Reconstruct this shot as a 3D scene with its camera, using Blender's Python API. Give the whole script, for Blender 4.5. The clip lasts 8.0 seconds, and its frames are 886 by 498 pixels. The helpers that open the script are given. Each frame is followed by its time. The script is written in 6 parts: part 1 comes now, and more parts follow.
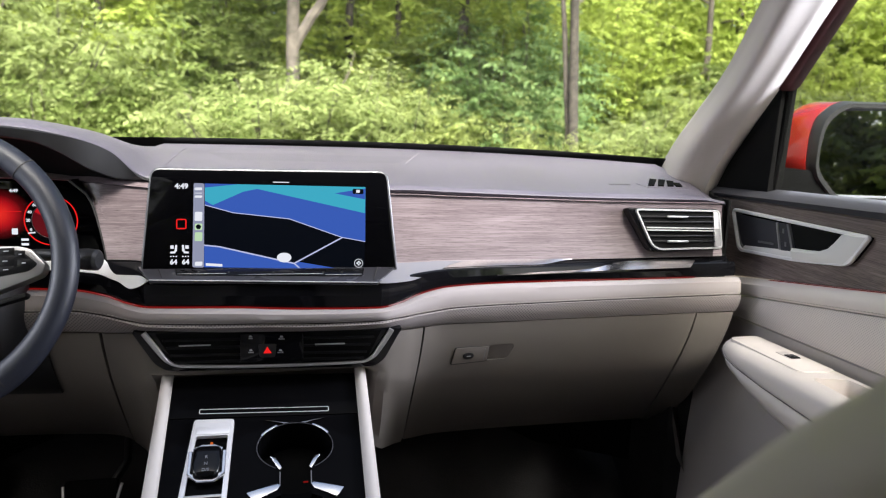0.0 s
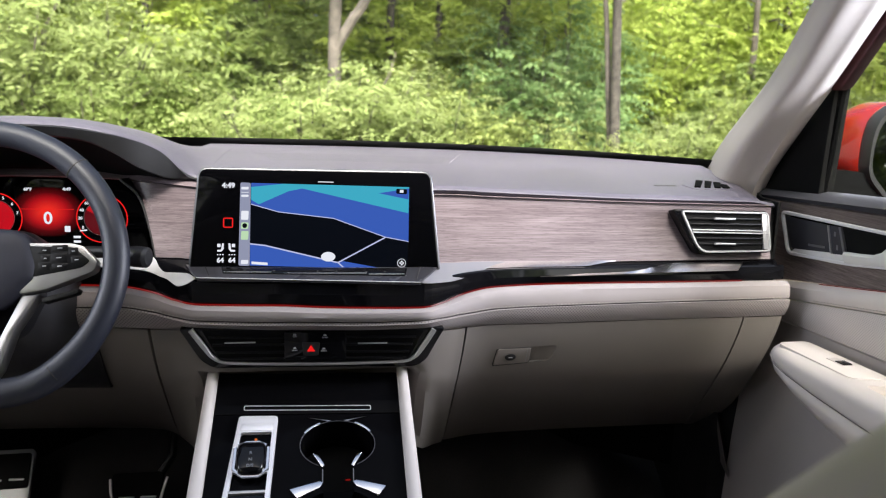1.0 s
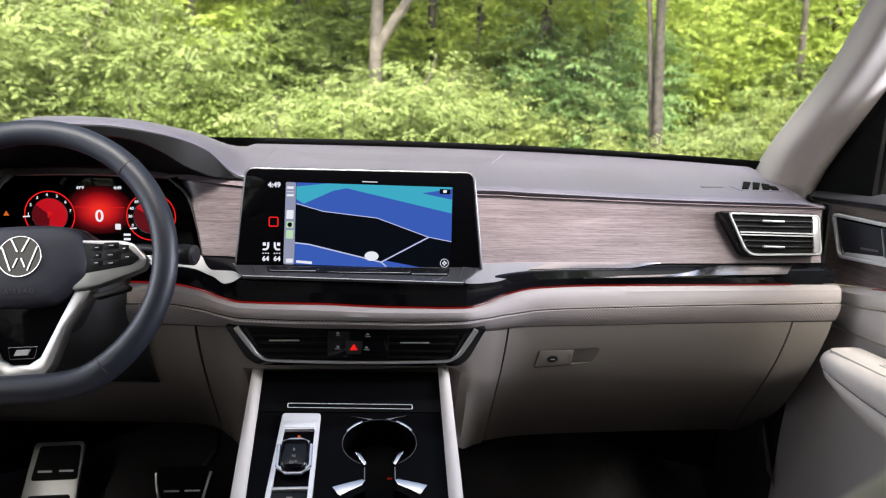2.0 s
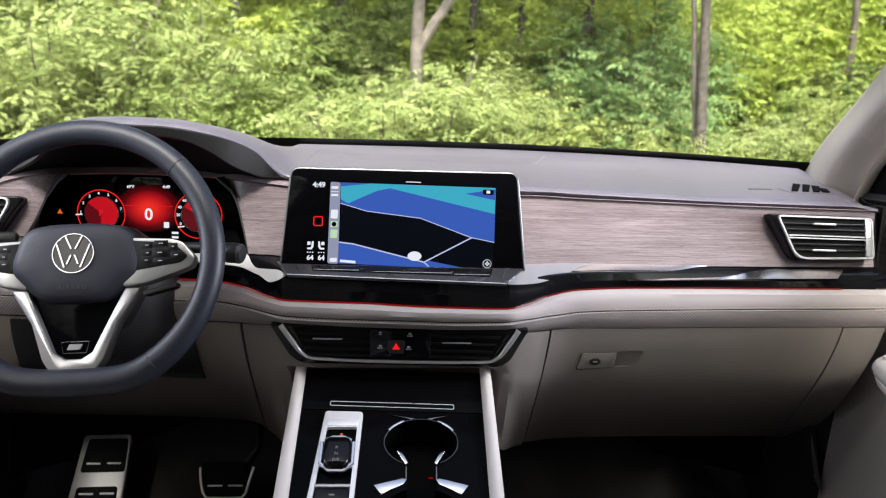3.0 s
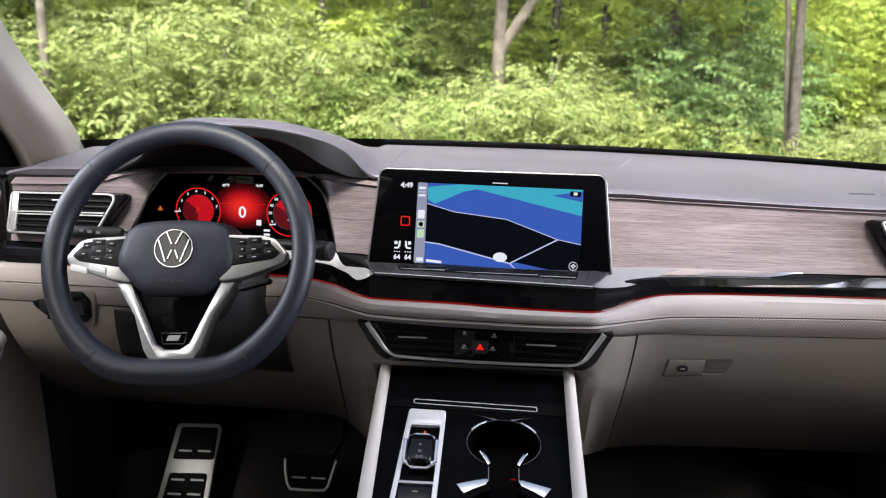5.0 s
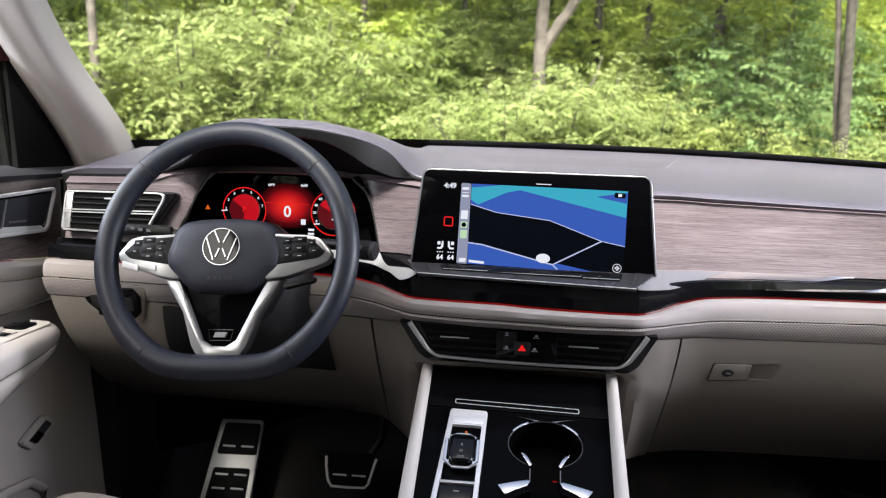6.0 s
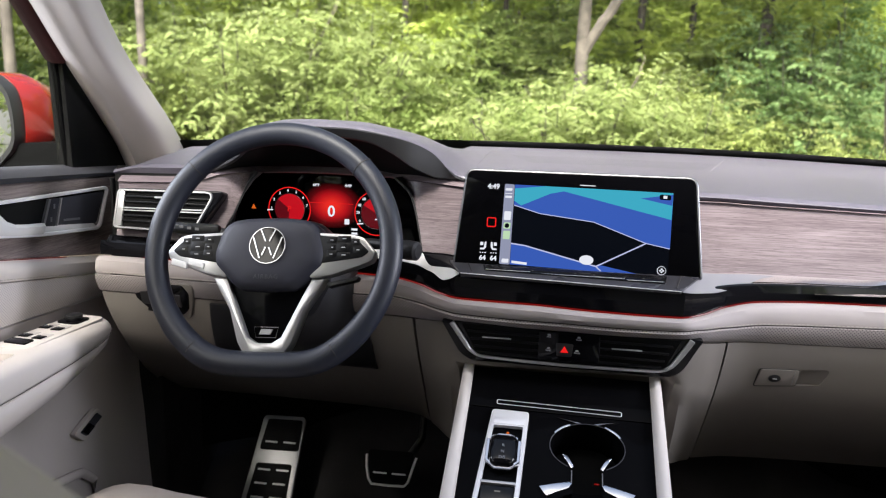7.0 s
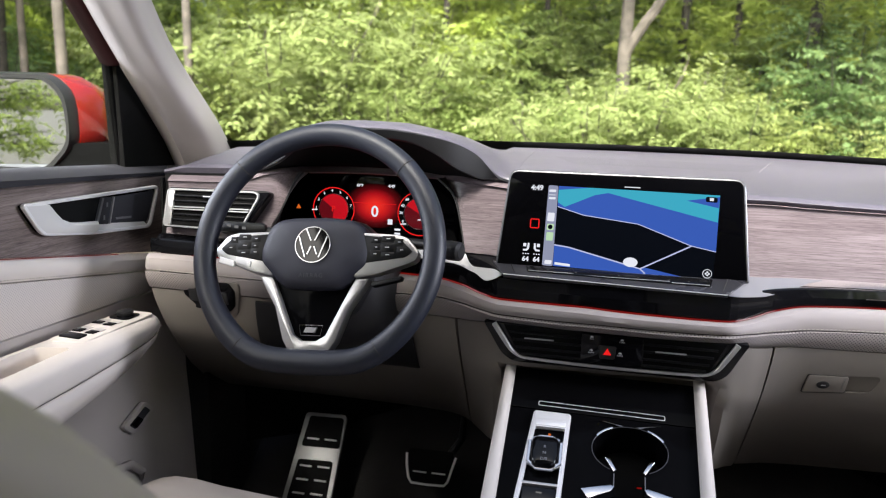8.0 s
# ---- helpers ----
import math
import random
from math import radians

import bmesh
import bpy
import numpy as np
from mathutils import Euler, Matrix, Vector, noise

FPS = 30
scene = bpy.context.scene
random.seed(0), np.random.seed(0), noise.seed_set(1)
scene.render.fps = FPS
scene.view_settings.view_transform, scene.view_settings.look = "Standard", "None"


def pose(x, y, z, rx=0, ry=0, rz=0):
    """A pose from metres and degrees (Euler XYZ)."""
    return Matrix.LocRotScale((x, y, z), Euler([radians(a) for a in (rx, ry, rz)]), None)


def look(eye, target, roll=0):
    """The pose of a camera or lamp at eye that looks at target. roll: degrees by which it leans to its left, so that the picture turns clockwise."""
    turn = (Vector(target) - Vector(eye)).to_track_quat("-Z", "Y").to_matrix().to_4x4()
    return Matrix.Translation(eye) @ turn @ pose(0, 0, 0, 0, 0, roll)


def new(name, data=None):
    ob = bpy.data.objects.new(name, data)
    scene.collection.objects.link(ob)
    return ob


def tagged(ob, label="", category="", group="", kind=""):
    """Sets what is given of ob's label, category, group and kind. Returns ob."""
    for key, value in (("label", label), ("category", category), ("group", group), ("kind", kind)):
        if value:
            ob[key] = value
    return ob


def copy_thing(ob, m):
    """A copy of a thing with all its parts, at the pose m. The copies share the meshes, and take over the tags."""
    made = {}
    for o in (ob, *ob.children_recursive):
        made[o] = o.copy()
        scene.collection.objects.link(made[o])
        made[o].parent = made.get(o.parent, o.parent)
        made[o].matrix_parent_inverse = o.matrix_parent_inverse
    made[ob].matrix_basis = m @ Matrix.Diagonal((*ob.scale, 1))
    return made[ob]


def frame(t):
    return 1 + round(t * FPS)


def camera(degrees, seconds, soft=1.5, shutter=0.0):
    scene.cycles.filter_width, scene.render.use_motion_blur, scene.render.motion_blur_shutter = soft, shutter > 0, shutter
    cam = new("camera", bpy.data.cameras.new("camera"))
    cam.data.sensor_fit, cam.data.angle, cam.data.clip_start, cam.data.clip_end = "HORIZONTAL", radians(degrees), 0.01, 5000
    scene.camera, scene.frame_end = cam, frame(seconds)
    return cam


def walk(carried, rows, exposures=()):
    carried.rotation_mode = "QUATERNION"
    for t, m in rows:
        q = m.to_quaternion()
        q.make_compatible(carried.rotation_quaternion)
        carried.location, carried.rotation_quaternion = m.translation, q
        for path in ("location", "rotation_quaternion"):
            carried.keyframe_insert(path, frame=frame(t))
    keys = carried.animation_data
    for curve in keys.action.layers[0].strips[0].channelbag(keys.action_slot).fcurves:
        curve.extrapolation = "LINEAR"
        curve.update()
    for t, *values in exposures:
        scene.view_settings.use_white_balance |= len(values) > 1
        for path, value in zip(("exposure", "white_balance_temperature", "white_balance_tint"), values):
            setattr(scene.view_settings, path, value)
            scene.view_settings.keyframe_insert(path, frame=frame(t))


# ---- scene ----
cam = camera(59.8, 8.0, soft=1.15)
cam.data.dof.use_dof, cam.data.dof.focus_distance, cam.data.dof.aperture_fstop = True, 1.10, 7.2
PATH = [
    (0, look((0.0230, -0.0022, 1.2528), (0.2231, 0.9592, 1.0638), 1.936)),
    (1, look((0.0171, 0.0000, 1.2517), (0.1681, 0.9702, 1.0622), 1.871)),
    (2, look((0.0114, 0.0012, 1.2509), (0.1127, 0.9777, 1.0607), 1.810)),
    (3, look((0.0056, 0.0011, 1.2503), (0.0570, 0.9814, 1.0596), 1.752)),
    (4, look((0.0000, 0.0000, 1.2500), (0.0012, 0.9815, 1.0586), 1.699)),
    (5, look((-0.0056, -0.0023, 1.2499), (-0.0545, 0.9779, 1.0580), 1.649)),
    (6, look((-0.0110, -0.0056, 1.2500), (-0.1100, 0.9707, 1.0576), 1.603)),
    (7, look((-0.0165, -0.0101, 1.2504), (-0.1650, 0.9597, 1.0574), 1.560)),
    (8, look((-0.0218, -0.0158, 1.2510), (-0.2195, 0.9452, 1.0576), 1.522)),
]
EXPO = 1.98                         # stops
walk(cam, PATH, exposures=[(0, EXPO), (8, EXPO)])

# ---- light: soft daylight in a clearing at the edge of a wood ----
SUN_ELEV, SUN_AZ = 47, 180          # degrees above the horizon; degrees clockwise from ahead
world = bpy.data.worlds.new("sky")
scene.world = world
world.use_nodes = True
wn = world.node_tree
sky = wn.nodes.new("ShaderNodeTexSky")
sky.sky_type, sky.sun_disc = "NISHITA", False
sky.sun_elevation, sky.sun_rotation = radians(SUN_ELEV), radians(SUN_AZ)
sky.air_density, sky.dust_density, sky.ozone_density = 0.48, 6.5, 1.0
wn.nodes["Background"].inputs["Strength"].default_value = 0.15
wn.links.new(sky.outputs["Color"], wn.nodes["Background"].inputs["Color"])

sun_data = bpy.data.lights.new("sun", "SUN")
sun_data.energy, sun_data.angle, sun_data.color = 4.2, radians(24), (1.0, 0.97, 0.91)
sun = new("sun", sun_data)
sa, se = radians(SUN_AZ), radians(SUN_ELEV)
sun.matrix_world = look((math.sin(sa) * math.cos(se) * 30, math.cos(sa) * math.cos(se) * 30, math.sin(se) * 30), (0, 0, 0))


def window_light(name, eye, target, sx, sy, power):
    """Daylight that falls in through an opening of the car."""
    d = bpy.data.lights.new(name, "AREA")
    d.spread = radians(92)
    d.shape, d.size, d.size_y, d.energy, d.color = "RECTANGLE", sx, sy, power, (0.86, 0.88, 1.0)
    ob = new(name, d)
    ob.matrix_world = look(eye, target)
    return ob


for side in (-1, 1):
    window_light("front_window_daylight", (side * 0.80, 0.95, 1.27), (-side * 0.77, 0.90, 0.99), 0.28, 0.28, 1.05 if side > 0 else 0.42)

# ---- materials ----
def nodes_of(name):
    m = bpy.data.materials.new(name)
    m.use_nodes = True
    return m, m.node_tree, m.node_tree.nodes["Principled BSDF"]


def node(tree, kind, **inputs):
    n = tree.nodes.new(kind)
    for key, value in inputs.items():
        n.inputs[key].default_value = value
    return n


def coords(tree, scale=(1, 1, 1), turn=(0, 0, 0)):
    tc, mp = tree.nodes.new("ShaderNodeTexCoord"), tree.nodes.new("ShaderNodeMapping")
    mp.inputs["Scale"].default_value = scale
    mp.inputs["Rotation"].default_value = [radians(a) for a in turn]
    tree.links.new(tc.outputs["Object"], mp.inputs["Vector"])
    return mp.outputs["Vector"]


def ramp(tree, fac, stops):
    r = tree.nodes.new("ShaderNodeValToRGB")
    while len(r.color_ramp.elements) < len(stops):
        r.color_ramp.elements.new(0.5)
    for e, (p, c) in zip(r.color_ramp.elements, stops):
        e.position, e.color = p, (*c, 1) if len(c) == 3 else c
    tree.links.new(fac, r.inputs["Fac"])
    return r.outputs["Color"]


def shade(c, k):
    return tuple(min(1, v * k) for v in c)


def surface(name, col, rough=0.5, metal=0.0, coat=0.0, var=0.08, broad=6, grain=900, bump=0.15, spec=0.5, rough_var=0.06):
    """A plain material with broad mottling, uneven gloss and a fine grain in relief."""
    m, t, b = nodes_of(name)
    n1 = node(t, "ShaderNodeTexNoise", Scale=broad, Detail=5)
    n2 = node(t, "ShaderNodeTexNoise", Scale=grain, Detail=2)
    v = coords(t)
    t.links.new(v, n1.inputs["Vector"]), t.links.new(v, n2.inputs["Vector"])
    t.links.new(ramp(t, n1.outputs["Fac"], [(0.3, shade(col, 1 - var)), (0.7, shade(col, 1 + var))]), b.inputs["Base Color"])
    r = node(t, "ShaderNodeMapRange", **{"To Min": rough - rough_var, "To Max": rough + rough_var})
    t.links.new(n1.outputs["Fac"], r.inputs["Value"])
    t.links.new(r.outputs["Result"], b.inputs["Roughness"])
    b.inputs["Metallic"].default_value, b.inputs["Coat Weight"].default_value = metal, coat
    b.inputs["Specular IOR Level"].default_value, b.inputs["Coat Roughness"].default_value = spec, 0.04
    if bump:
        bp = node(t, "ShaderNodeBump", Strength=bump, Distance=0.0004)
        t.links.new(n2.outputs["Fac"], bp.inputs["Height"])
        t.links.new(bp.outputs["Normal"], b.inputs["Normal"])
    return m


def perforated(name, col, turn, pitch=0.0042, rough=0.5, hole=0.2):
    """Leather with a lattice of small punched holes."""
    m, t, b = nodes_of(name)
    v = coords(t, (1 / pitch,) * 3, turn)
    vo = t.nodes.new("ShaderNodeTexVoronoi")
    vo.voronoi_dimensions, vo.inputs["Scale"].default_value, vo.inputs["Randomness"].default_value = "2D", 1.0, 0.0
    t.links.new(v, vo.inputs["Vector"])
    c = ramp(t, vo.outputs["Distance"], [(0.20, shade(col, hole)), (0.32, col)])
    t.links.new(c, b.inputs["Base Color"])
    h = ramp(t, vo.outputs["Distance"], [(0.16, (0, 0, 0)), (0.34, (1, 1, 1))])
    bp = node(t, "ShaderNodeBump", Strength=0.4, Distance=0.0006)
    t.links.new(h, bp.inputs["Height"]), t.links.new(bp.outputs["Normal"], b.inputs["Normal"])
    b.inputs["Roughness"].default_value = rough
    return m


def wood_grain(name, dark, mid, light, long_axis=0, rough=0.38):
    """Open-pored veneer: fine streaks along the grain, broader figure, short dark pores and slow drifts of tone."""
    m, t, b = nodes_of(name)

    def along(cross, length, detail, roughness, distortion=0.0):
        s = [cross] * 3
        s[long_axis] = length
        n = node(t, "ShaderNodeTexNoise", Scale=1.0, Detail=detail, Roughness=roughness, Distortion=distortion)
        t.links.new(coords(t, s), n.inputs["Vector"])
        return n.outputs["Fac"]

    def math_of(op, a, k, c=None):
        n = node(t, "ShaderNodeMath")
        n.operation = op
        t.links.new(a, n.inputs[0])
        n.inputs[1].default_value = k
        if c is not None:
            t.links.new(c, n.inputs[2])
        return n.outputs[0]
    fine, figure, drift, pores = along(820, 16, 4, 0.6), along(120, 2.6, 4, 0.55, 0.4), along(11, 3.2, 2, 0.5), along(1500, 55, 1, 0.5)
    total = math_of("MULTIPLY_ADD", fine, 0.42, math_of("MULTIPLY_ADD", figure, 0.30, math_of("MULTIPLY", drift, 0.34)))
    tone = ramp(t, total, [(0.40, dark), (0.53, mid), (0.66, light)])
    spots = ramp(t, pores, [(0.30, (0.62, 0.60, 0.60)), (0.42, (1, 1, 1))])
    mx = node(t, "ShaderNodeMix")
    mx.data_type, mx.blend_type = "RGBA", "MULTIPLY"
    mx.inputs["Factor"].default_value = 1.0
    t.links.new(tone, mx.inputs["A"]), t.links.new(spots, mx.inputs["B"])
    t.links.new(mx.outputs["Result"], b.inputs["Base Color"])
    bp = node(t, "ShaderNodeBump", Strength=0.25, Distance=0.0003)
    t.links.new(fine, bp.inputs["Height"]), t.links.new(bp.outputs["Normal"], b.inputs["Normal"])
    b.inputs["Roughness"].default_value = rough
    b.inputs["Specular IOR Level"].default_value = 0.35
    return m


def glow(name, col, strength=1.0):
    """A lit area of a display."""
    m, t, b = nodes_of(name)
    b.inputs["Base Color"].default_value = (0.001, 0.001, 0.001, 1)
    b.inputs["Roughness"].default_value, b.inputs["Specular IOR Level"].default_value = 0.1, 0.08
    b.inputs["Emission Color"].default_value = (*col, 1)
    b.inputs["Emission Strength"].default_value = strength * 2 ** -EXPO
    return m


def clear_glass(name, tint=(0.93, 0.96, 0.94)):
    m, t, b = nodes_of(name)
    out = t.nodes["Material Output"]
    tr = node(t, "ShaderNodeBsdfTransparent", Color=(*tint, 1))
    gl = node(t, "ShaderNodeBsdfGlossy", Roughness=0.0)
    mx = node(t, "ShaderNodeMixShader", Fac=0.014)
    t.links.new(tr.outputs[0], mx.inputs[1]), t.links.new(gl.outputs[0], mx.inputs[2])
    t.links.new(mx.outputs[0], out.inputs["Surface"])
    t.nodes.remove(b)
    return m


def leaf_material(name, dark, mid, light):
    m, t, b = nodes_of(name)
    out = t.nodes["Material Output"]
    geo = t.nodes.new("ShaderNodeNewGeometry")
    info = t.nodes.new("ShaderNodeObjectInfo")
    n1 = node(t, "ShaderNodeTexNoise", Scale=2.3, Detail=3)
    t.links.new(coords(t), n1.inputs["Vector"])
    add = node(t, "ShaderNodeMath")
    add.operation, add.inputs[1].default_value = "MULTIPLY_ADD", 0.26
    t.links.new(geo.outputs["Random Per Island"], add.inputs[0])
    sub = node(t, "ShaderNodeMath")
    sub.operation, sub.inputs[1].default_value = "MULTIPLY", 0.86
    t.links.new(n1.outputs["Fac"], sub.inputs[0])
    t.links.new(sub.outputs[0], add.inputs[2])
    c = ramp(t, add.outputs[0], [(0.2, dark), (0.5, mid), (0.85, light)])
    b.inputs["Roughness"].default_value = 0.6
    b.inputs["Specular IOR Level"].default_value = 0.12
    tl = t.nodes.new("ShaderNodeBsdfTranslucent")
    t.links.new(c, b.inputs["Base Color"]), t.links.new(c, tl.inputs["Color"])
    mx = node(t, "ShaderNodeMixShader", Fac=0.5)
    t.links.new(b.outputs[0], mx.inputs[1]), t.links.new(tl.outputs[0], mx.inputs[2])
    t.links.new(mx.outputs[0], out.inputs["Surface"])
    return m


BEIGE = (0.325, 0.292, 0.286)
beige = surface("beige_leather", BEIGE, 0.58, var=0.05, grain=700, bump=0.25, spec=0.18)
beige_plastic = surface("beige_plastic", (0.47, 0.425, 0.402), 0.55, var=0.05, grain=1100, bump=0.3)
cream_leather = surface("cream_leather", (0.56, 0.52, 0.49), 0.5, var=0.04, grain=700, bump=0.2, spec=0.3)
bright_frame = surface("bright_satin_metal", (0.80, 0.79, 0.80), 0.3, metal=0.25, var=0.03, bump=0.0)
# beige raised in its colour for the stronger light on the doors
lit_door_leather = surface("lit_beige_door_leather", (0.60, 0.548, 0.512), 0.52, var=0.05, grain=700, bump=0.25, spec=0.3)
# beige darkened in its colour for the weaker light low on the dash
dimmed_beige_plastic = surface("dimmed_beige_plastic", (0.166, 0.149, 0.132), 0.6, var=0.05, grain=1100, bump=0.3, spec=0.25)
beige_perf = perforated("perforated_beige_leather", (0.300, 0.267, 0.262), (90, 0, 45), 0.0034, hole=0.35)
# raised in colour for the doors' stronger light too
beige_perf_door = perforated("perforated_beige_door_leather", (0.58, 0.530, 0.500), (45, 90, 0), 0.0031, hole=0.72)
thread = surface("beige_thread", (0.45, 0.41, 0.36), 0.7, bump=0)
seam_dark = surface("dark_seam", (0.03, 0.027, 0.024), 0.8, bump=0)
dash_soft = surface("charcoal_soft_plastic", (0.077, 0.070, 0.090), 0.45, var=0.1, grain=1500, bump=0.5, spec=0.7)
dash_perf = perforated("perforated_charcoal_plastic", (0.085, 0.078, 0.098), (0, 0, 45), 0.0062, 0.45, 0.35)
joint_highlight = surface("panel_joint_highlight", (0.15, 0.14, 0.16), 0.5, bump=0)
door_soft = surface("dark_soft_plastic", (0.030, 0.030, 0.036), 0.68, var=0.1, grain=1500, bump=0.4, spec=0.28)
black_plastic = surface("black_plastic", (0.012, 0.012, 0.013), 0.45, var=0.15, grain=1500, bump=0.2)
black_matte = surface("black_felt", (0.006, 0.006, 0.006), 0.9, var=0.2, grain=600, bump=0.4, spec=0.1)
deep_black = surface("deep_black_plastic", (0.0015, 0.0015, 0.0016), 0.7, var=0.1, bump=0, spec=0.06)
vent_black = surface("satin_black_slat", (0.004, 0.004, 0.0045), 0.38, var=0.1, bump=0, spec=0.22)
piano = surface("gloss_black", (0.004, 0.004, 0.005), 0.06, coat=0.0, var=0.1, bump=0, rough_var=0.02, spec=0.25)
screen_glass = surface("black_display_glass", (0.0015, 0.0015, 0.002), 0.05, var=0.1, bump=0, rough_var=0.02, spec=0.08)
console_black = surface("polished_black", (0.003, 0.003, 0.0035), 0.08, var=0.1, bump=0, rough_var=0.02, spec=0.022)
silver = surface("satin_silver", (0.48, 0.476, 0.48), 0.3, metal=0.65, var=0.04, bump=0.05)
rim_silver = surface("satin_rim", (0.15, 0.15, 0.16), 0.36, metal=0.85, var=0.04, bump=0.0)
spoke_silver = surface("brushed_spoke_silver", (0.46, 0.455, 0.46), 0.30, metal=0.80, var=0.04, bump=0.05)
# pale metal that stands in for bright reflections in the gloss trim
sheen_metal = surface("pale_sheen", (0.93, 0.88, 0.87), 0.16, metal=1.0, var=0.03, bump=0.0, rough_var=0.03)
silver_paint = surface("silver_paint", (0.66, 0.65, 0.64), 0.36, metal=0.1, var=0.04, grain=1400, bump=0.1)
# grey paint for the dimmer reflection beside the display
facet_sheen = surface("grey_facet_sheen", (0.25, 0.238, 0.25), 0.30, metal=0.35, var=0.04, bump=0.0)
plinth_grey = surface("polished_grey", (0.072, 0.070, 0.078), 0.28, metal=0.5, var=0.06, bump=0.0, spec=0.25)
symbol_paint = surface("pale_symbol_print", (0.42, 0.42, 0.43), 0.6, bump=0)
grey_trim = surface("dark_grey_metallic", (0.20, 0.20, 0.21), 0.35, metal=0.6, var=0.06, bump=0.1)
badge_chrome = surface("badge_chrome", (0.40, 0.40, 0.42), 0.16, metal=1.0, var=0.02, bump=0, rough_var=0.03)
chrome = surface("chrome", (0.68, 0.68, 0.70), 0.1, metal=1.0, var=0.02, bump=0, rough_var=0.03)
wheel_leather = surface("dark_wheel_leather", (0.0100, 0.0122, 0.0205), 0.47, var=0.12, grain=900, bump=0.35, spec=0.45)
emboss = surface("embossed_lettering", (0.045, 0.045, 0.052), 0.5, var=0.05, bump=0, spec=0.3)
column_grey = surface("dark_grey_plastic", (0.035, 0.034, 0.037), 0.5, var=0.1, grain=1500, bump=0.25)
pedal_metal = surface("brushed_pedal_metal", (0.32, 0.318, 0.315), 0.5, metal=0.8, var=0.06, grain=900, bump=0.1)
hub_leather = surface("dark_airbag_cover", (0.022, 0.0225, 0.032), 0.52, var=0.1, grain=1600, bump=0.35, spec=0.35)
wood = wood_grain("grey_brown_wood", (0.080, 0.062, 0.066), (0.150, 0.120, 0.128), (0.235, 0.195, 0.208))
wood_door = wood_grain("grey_brown_door_wood", (0.080, 0.061, 0.056), (0.165, 0.130, 0.120), (0.280, 0.230, 0.215), 1, 0.5)
# the car's red with shade put into the colour, for the inner frames
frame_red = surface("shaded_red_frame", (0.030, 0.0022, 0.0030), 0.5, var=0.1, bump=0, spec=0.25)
red_paint = surface("red_car_paint", (0.16, 0.006, 0.003), 0.25, coat=1.0, var=0.05, bump=0)
carpet = surface("black_carpet", (0.026, 0.025, 0.025), 0.95, var=0.3, grain=350, bump=1.0, spec=0.1)
headlining = surface("pale_headlining", (0.44, 0.42, 0.40), 0.9, var=0.04, grain=500, bump=0.4)
pillar_cloth = surface("beige_pillar_trim", (0.44, 0.403, 0.382), 0.7, var=0.04, grain=900, bump=0.3)
seat_leather = surface("beige_seat_leather", (0.42, 0.372, 0.338), 0.5, var=0.06, grain=500, bump=0.3)
window_glass = clear_glass("window_glass")
tinted_glass = clear_glass("dark_tinted_glass", (0.05, 0.052, 0.052))
mirror_glass = surface("mirror_silver", (0.40, 0.43, 0.48), 0.01, metal=1.0, var=0.0, bump=0, rough_var=0.005)
frit = surface("black_glass_border", (0.006, 0.007, 0.006), 0.3, bump=0)

white_lit = glow("white_symbol_light", (0.80, 0.82, 0.90), 1.0)
grey_lit = glow("grey_symbol_light", (0.35, 0.35, 0.35), 0.5)
sidebar_lit = glow("grey_bar_light", (0.28, 0.30, 0.42), 1.0)
blue_lit = glow("map_blue_light", (0.040, 0.105, 0.46), 1.0)
teal_lit = glow("map_teal_light", (0.048, 0.40, 0.55), 1.0)
night_lit = glow("map_black_light", (0.002, 0.003, 0.006), 1.0)
road_lit = glow("map_road_light", (0.50, 0.53, 0.80), 1.0)
green_lit = glow("pale_green_light", (0.50, 0.70, 0.45), 1.0)
red_lit = glow("red_symbol_light", (0.80, 0.015, 0.015), 1.0)
red_dim = glow("red_dial_light", (0.52, 0.006, 0.014), 1.0)
amber_lit = glow("amber_symbol_light", (0.8, 0.16, 0.02), 0.8)
red_deep = glow("deep_red_dial_light", (0.11, 0.004, 0.008), 1.0)
ambient_red = glow("red_ambient_light", (0.20, 0.005, 0.004), 1.0)

bark_grey = surface("grey_bark", (0.19, 0.165, 0.14), 0.9, var=0.45, broad=9, grain=60, bump=1.0)
bark_pale = surface("pale_bark", (0.105, 0.088, 0.076), 0.9, var=0.5, broad=9, grain=60, bump=1.0)
bark_slim = surface("slim_bark", (0.045, 0.038, 0.032), 0.95, var=0.6, broad=18, grain=60, bump=1.0)
bark_dark = surface("dark_bark", (0.075, 0.062, 0.05), 0.95, var=0.45, broad=9, grain=60, bump=1.0)
leaf_bright = leaf_material("bright_leaf", (0.142, 0.190, 0.058), (0.245, 0.296, 0.104), (0.347, 0.389, 0.169))
leaf_mid = leaf_material("green_leaf", (0.105, 0.155, 0.047), (0.192, 0.250, 0.073), (0.300, 0.350, 0.126))
leaf_cool = leaf_material("cool_leaf", (0.090, 0.156, 0.055), (0.174, 0.264, 0.098), (0.299, 0.402, 0.171))
leaf_yellow = leaf_material("yellow_leaf", (0.165, 0.204, 0.061), (0.281, 0.330, 0.101), (0.388, 0.427, 0.171))
leaf_deep = leaf_material("sunlit_canopy_leaf", (0.160, 0.217, 0.043), (0.291, 0.359, 0.073), (0.445, 0.502, 0.129))
earth = surface("leaf_litter", (0.09, 0.075, 0.045), 0.95, var=0.5, broad=3, grain=40, bump=1.0)
asphalt = surface("asphalt", (0.05, 0.05, 0.052), 0.9, var=0.2, broad=2, grain=300, bump=0.8)


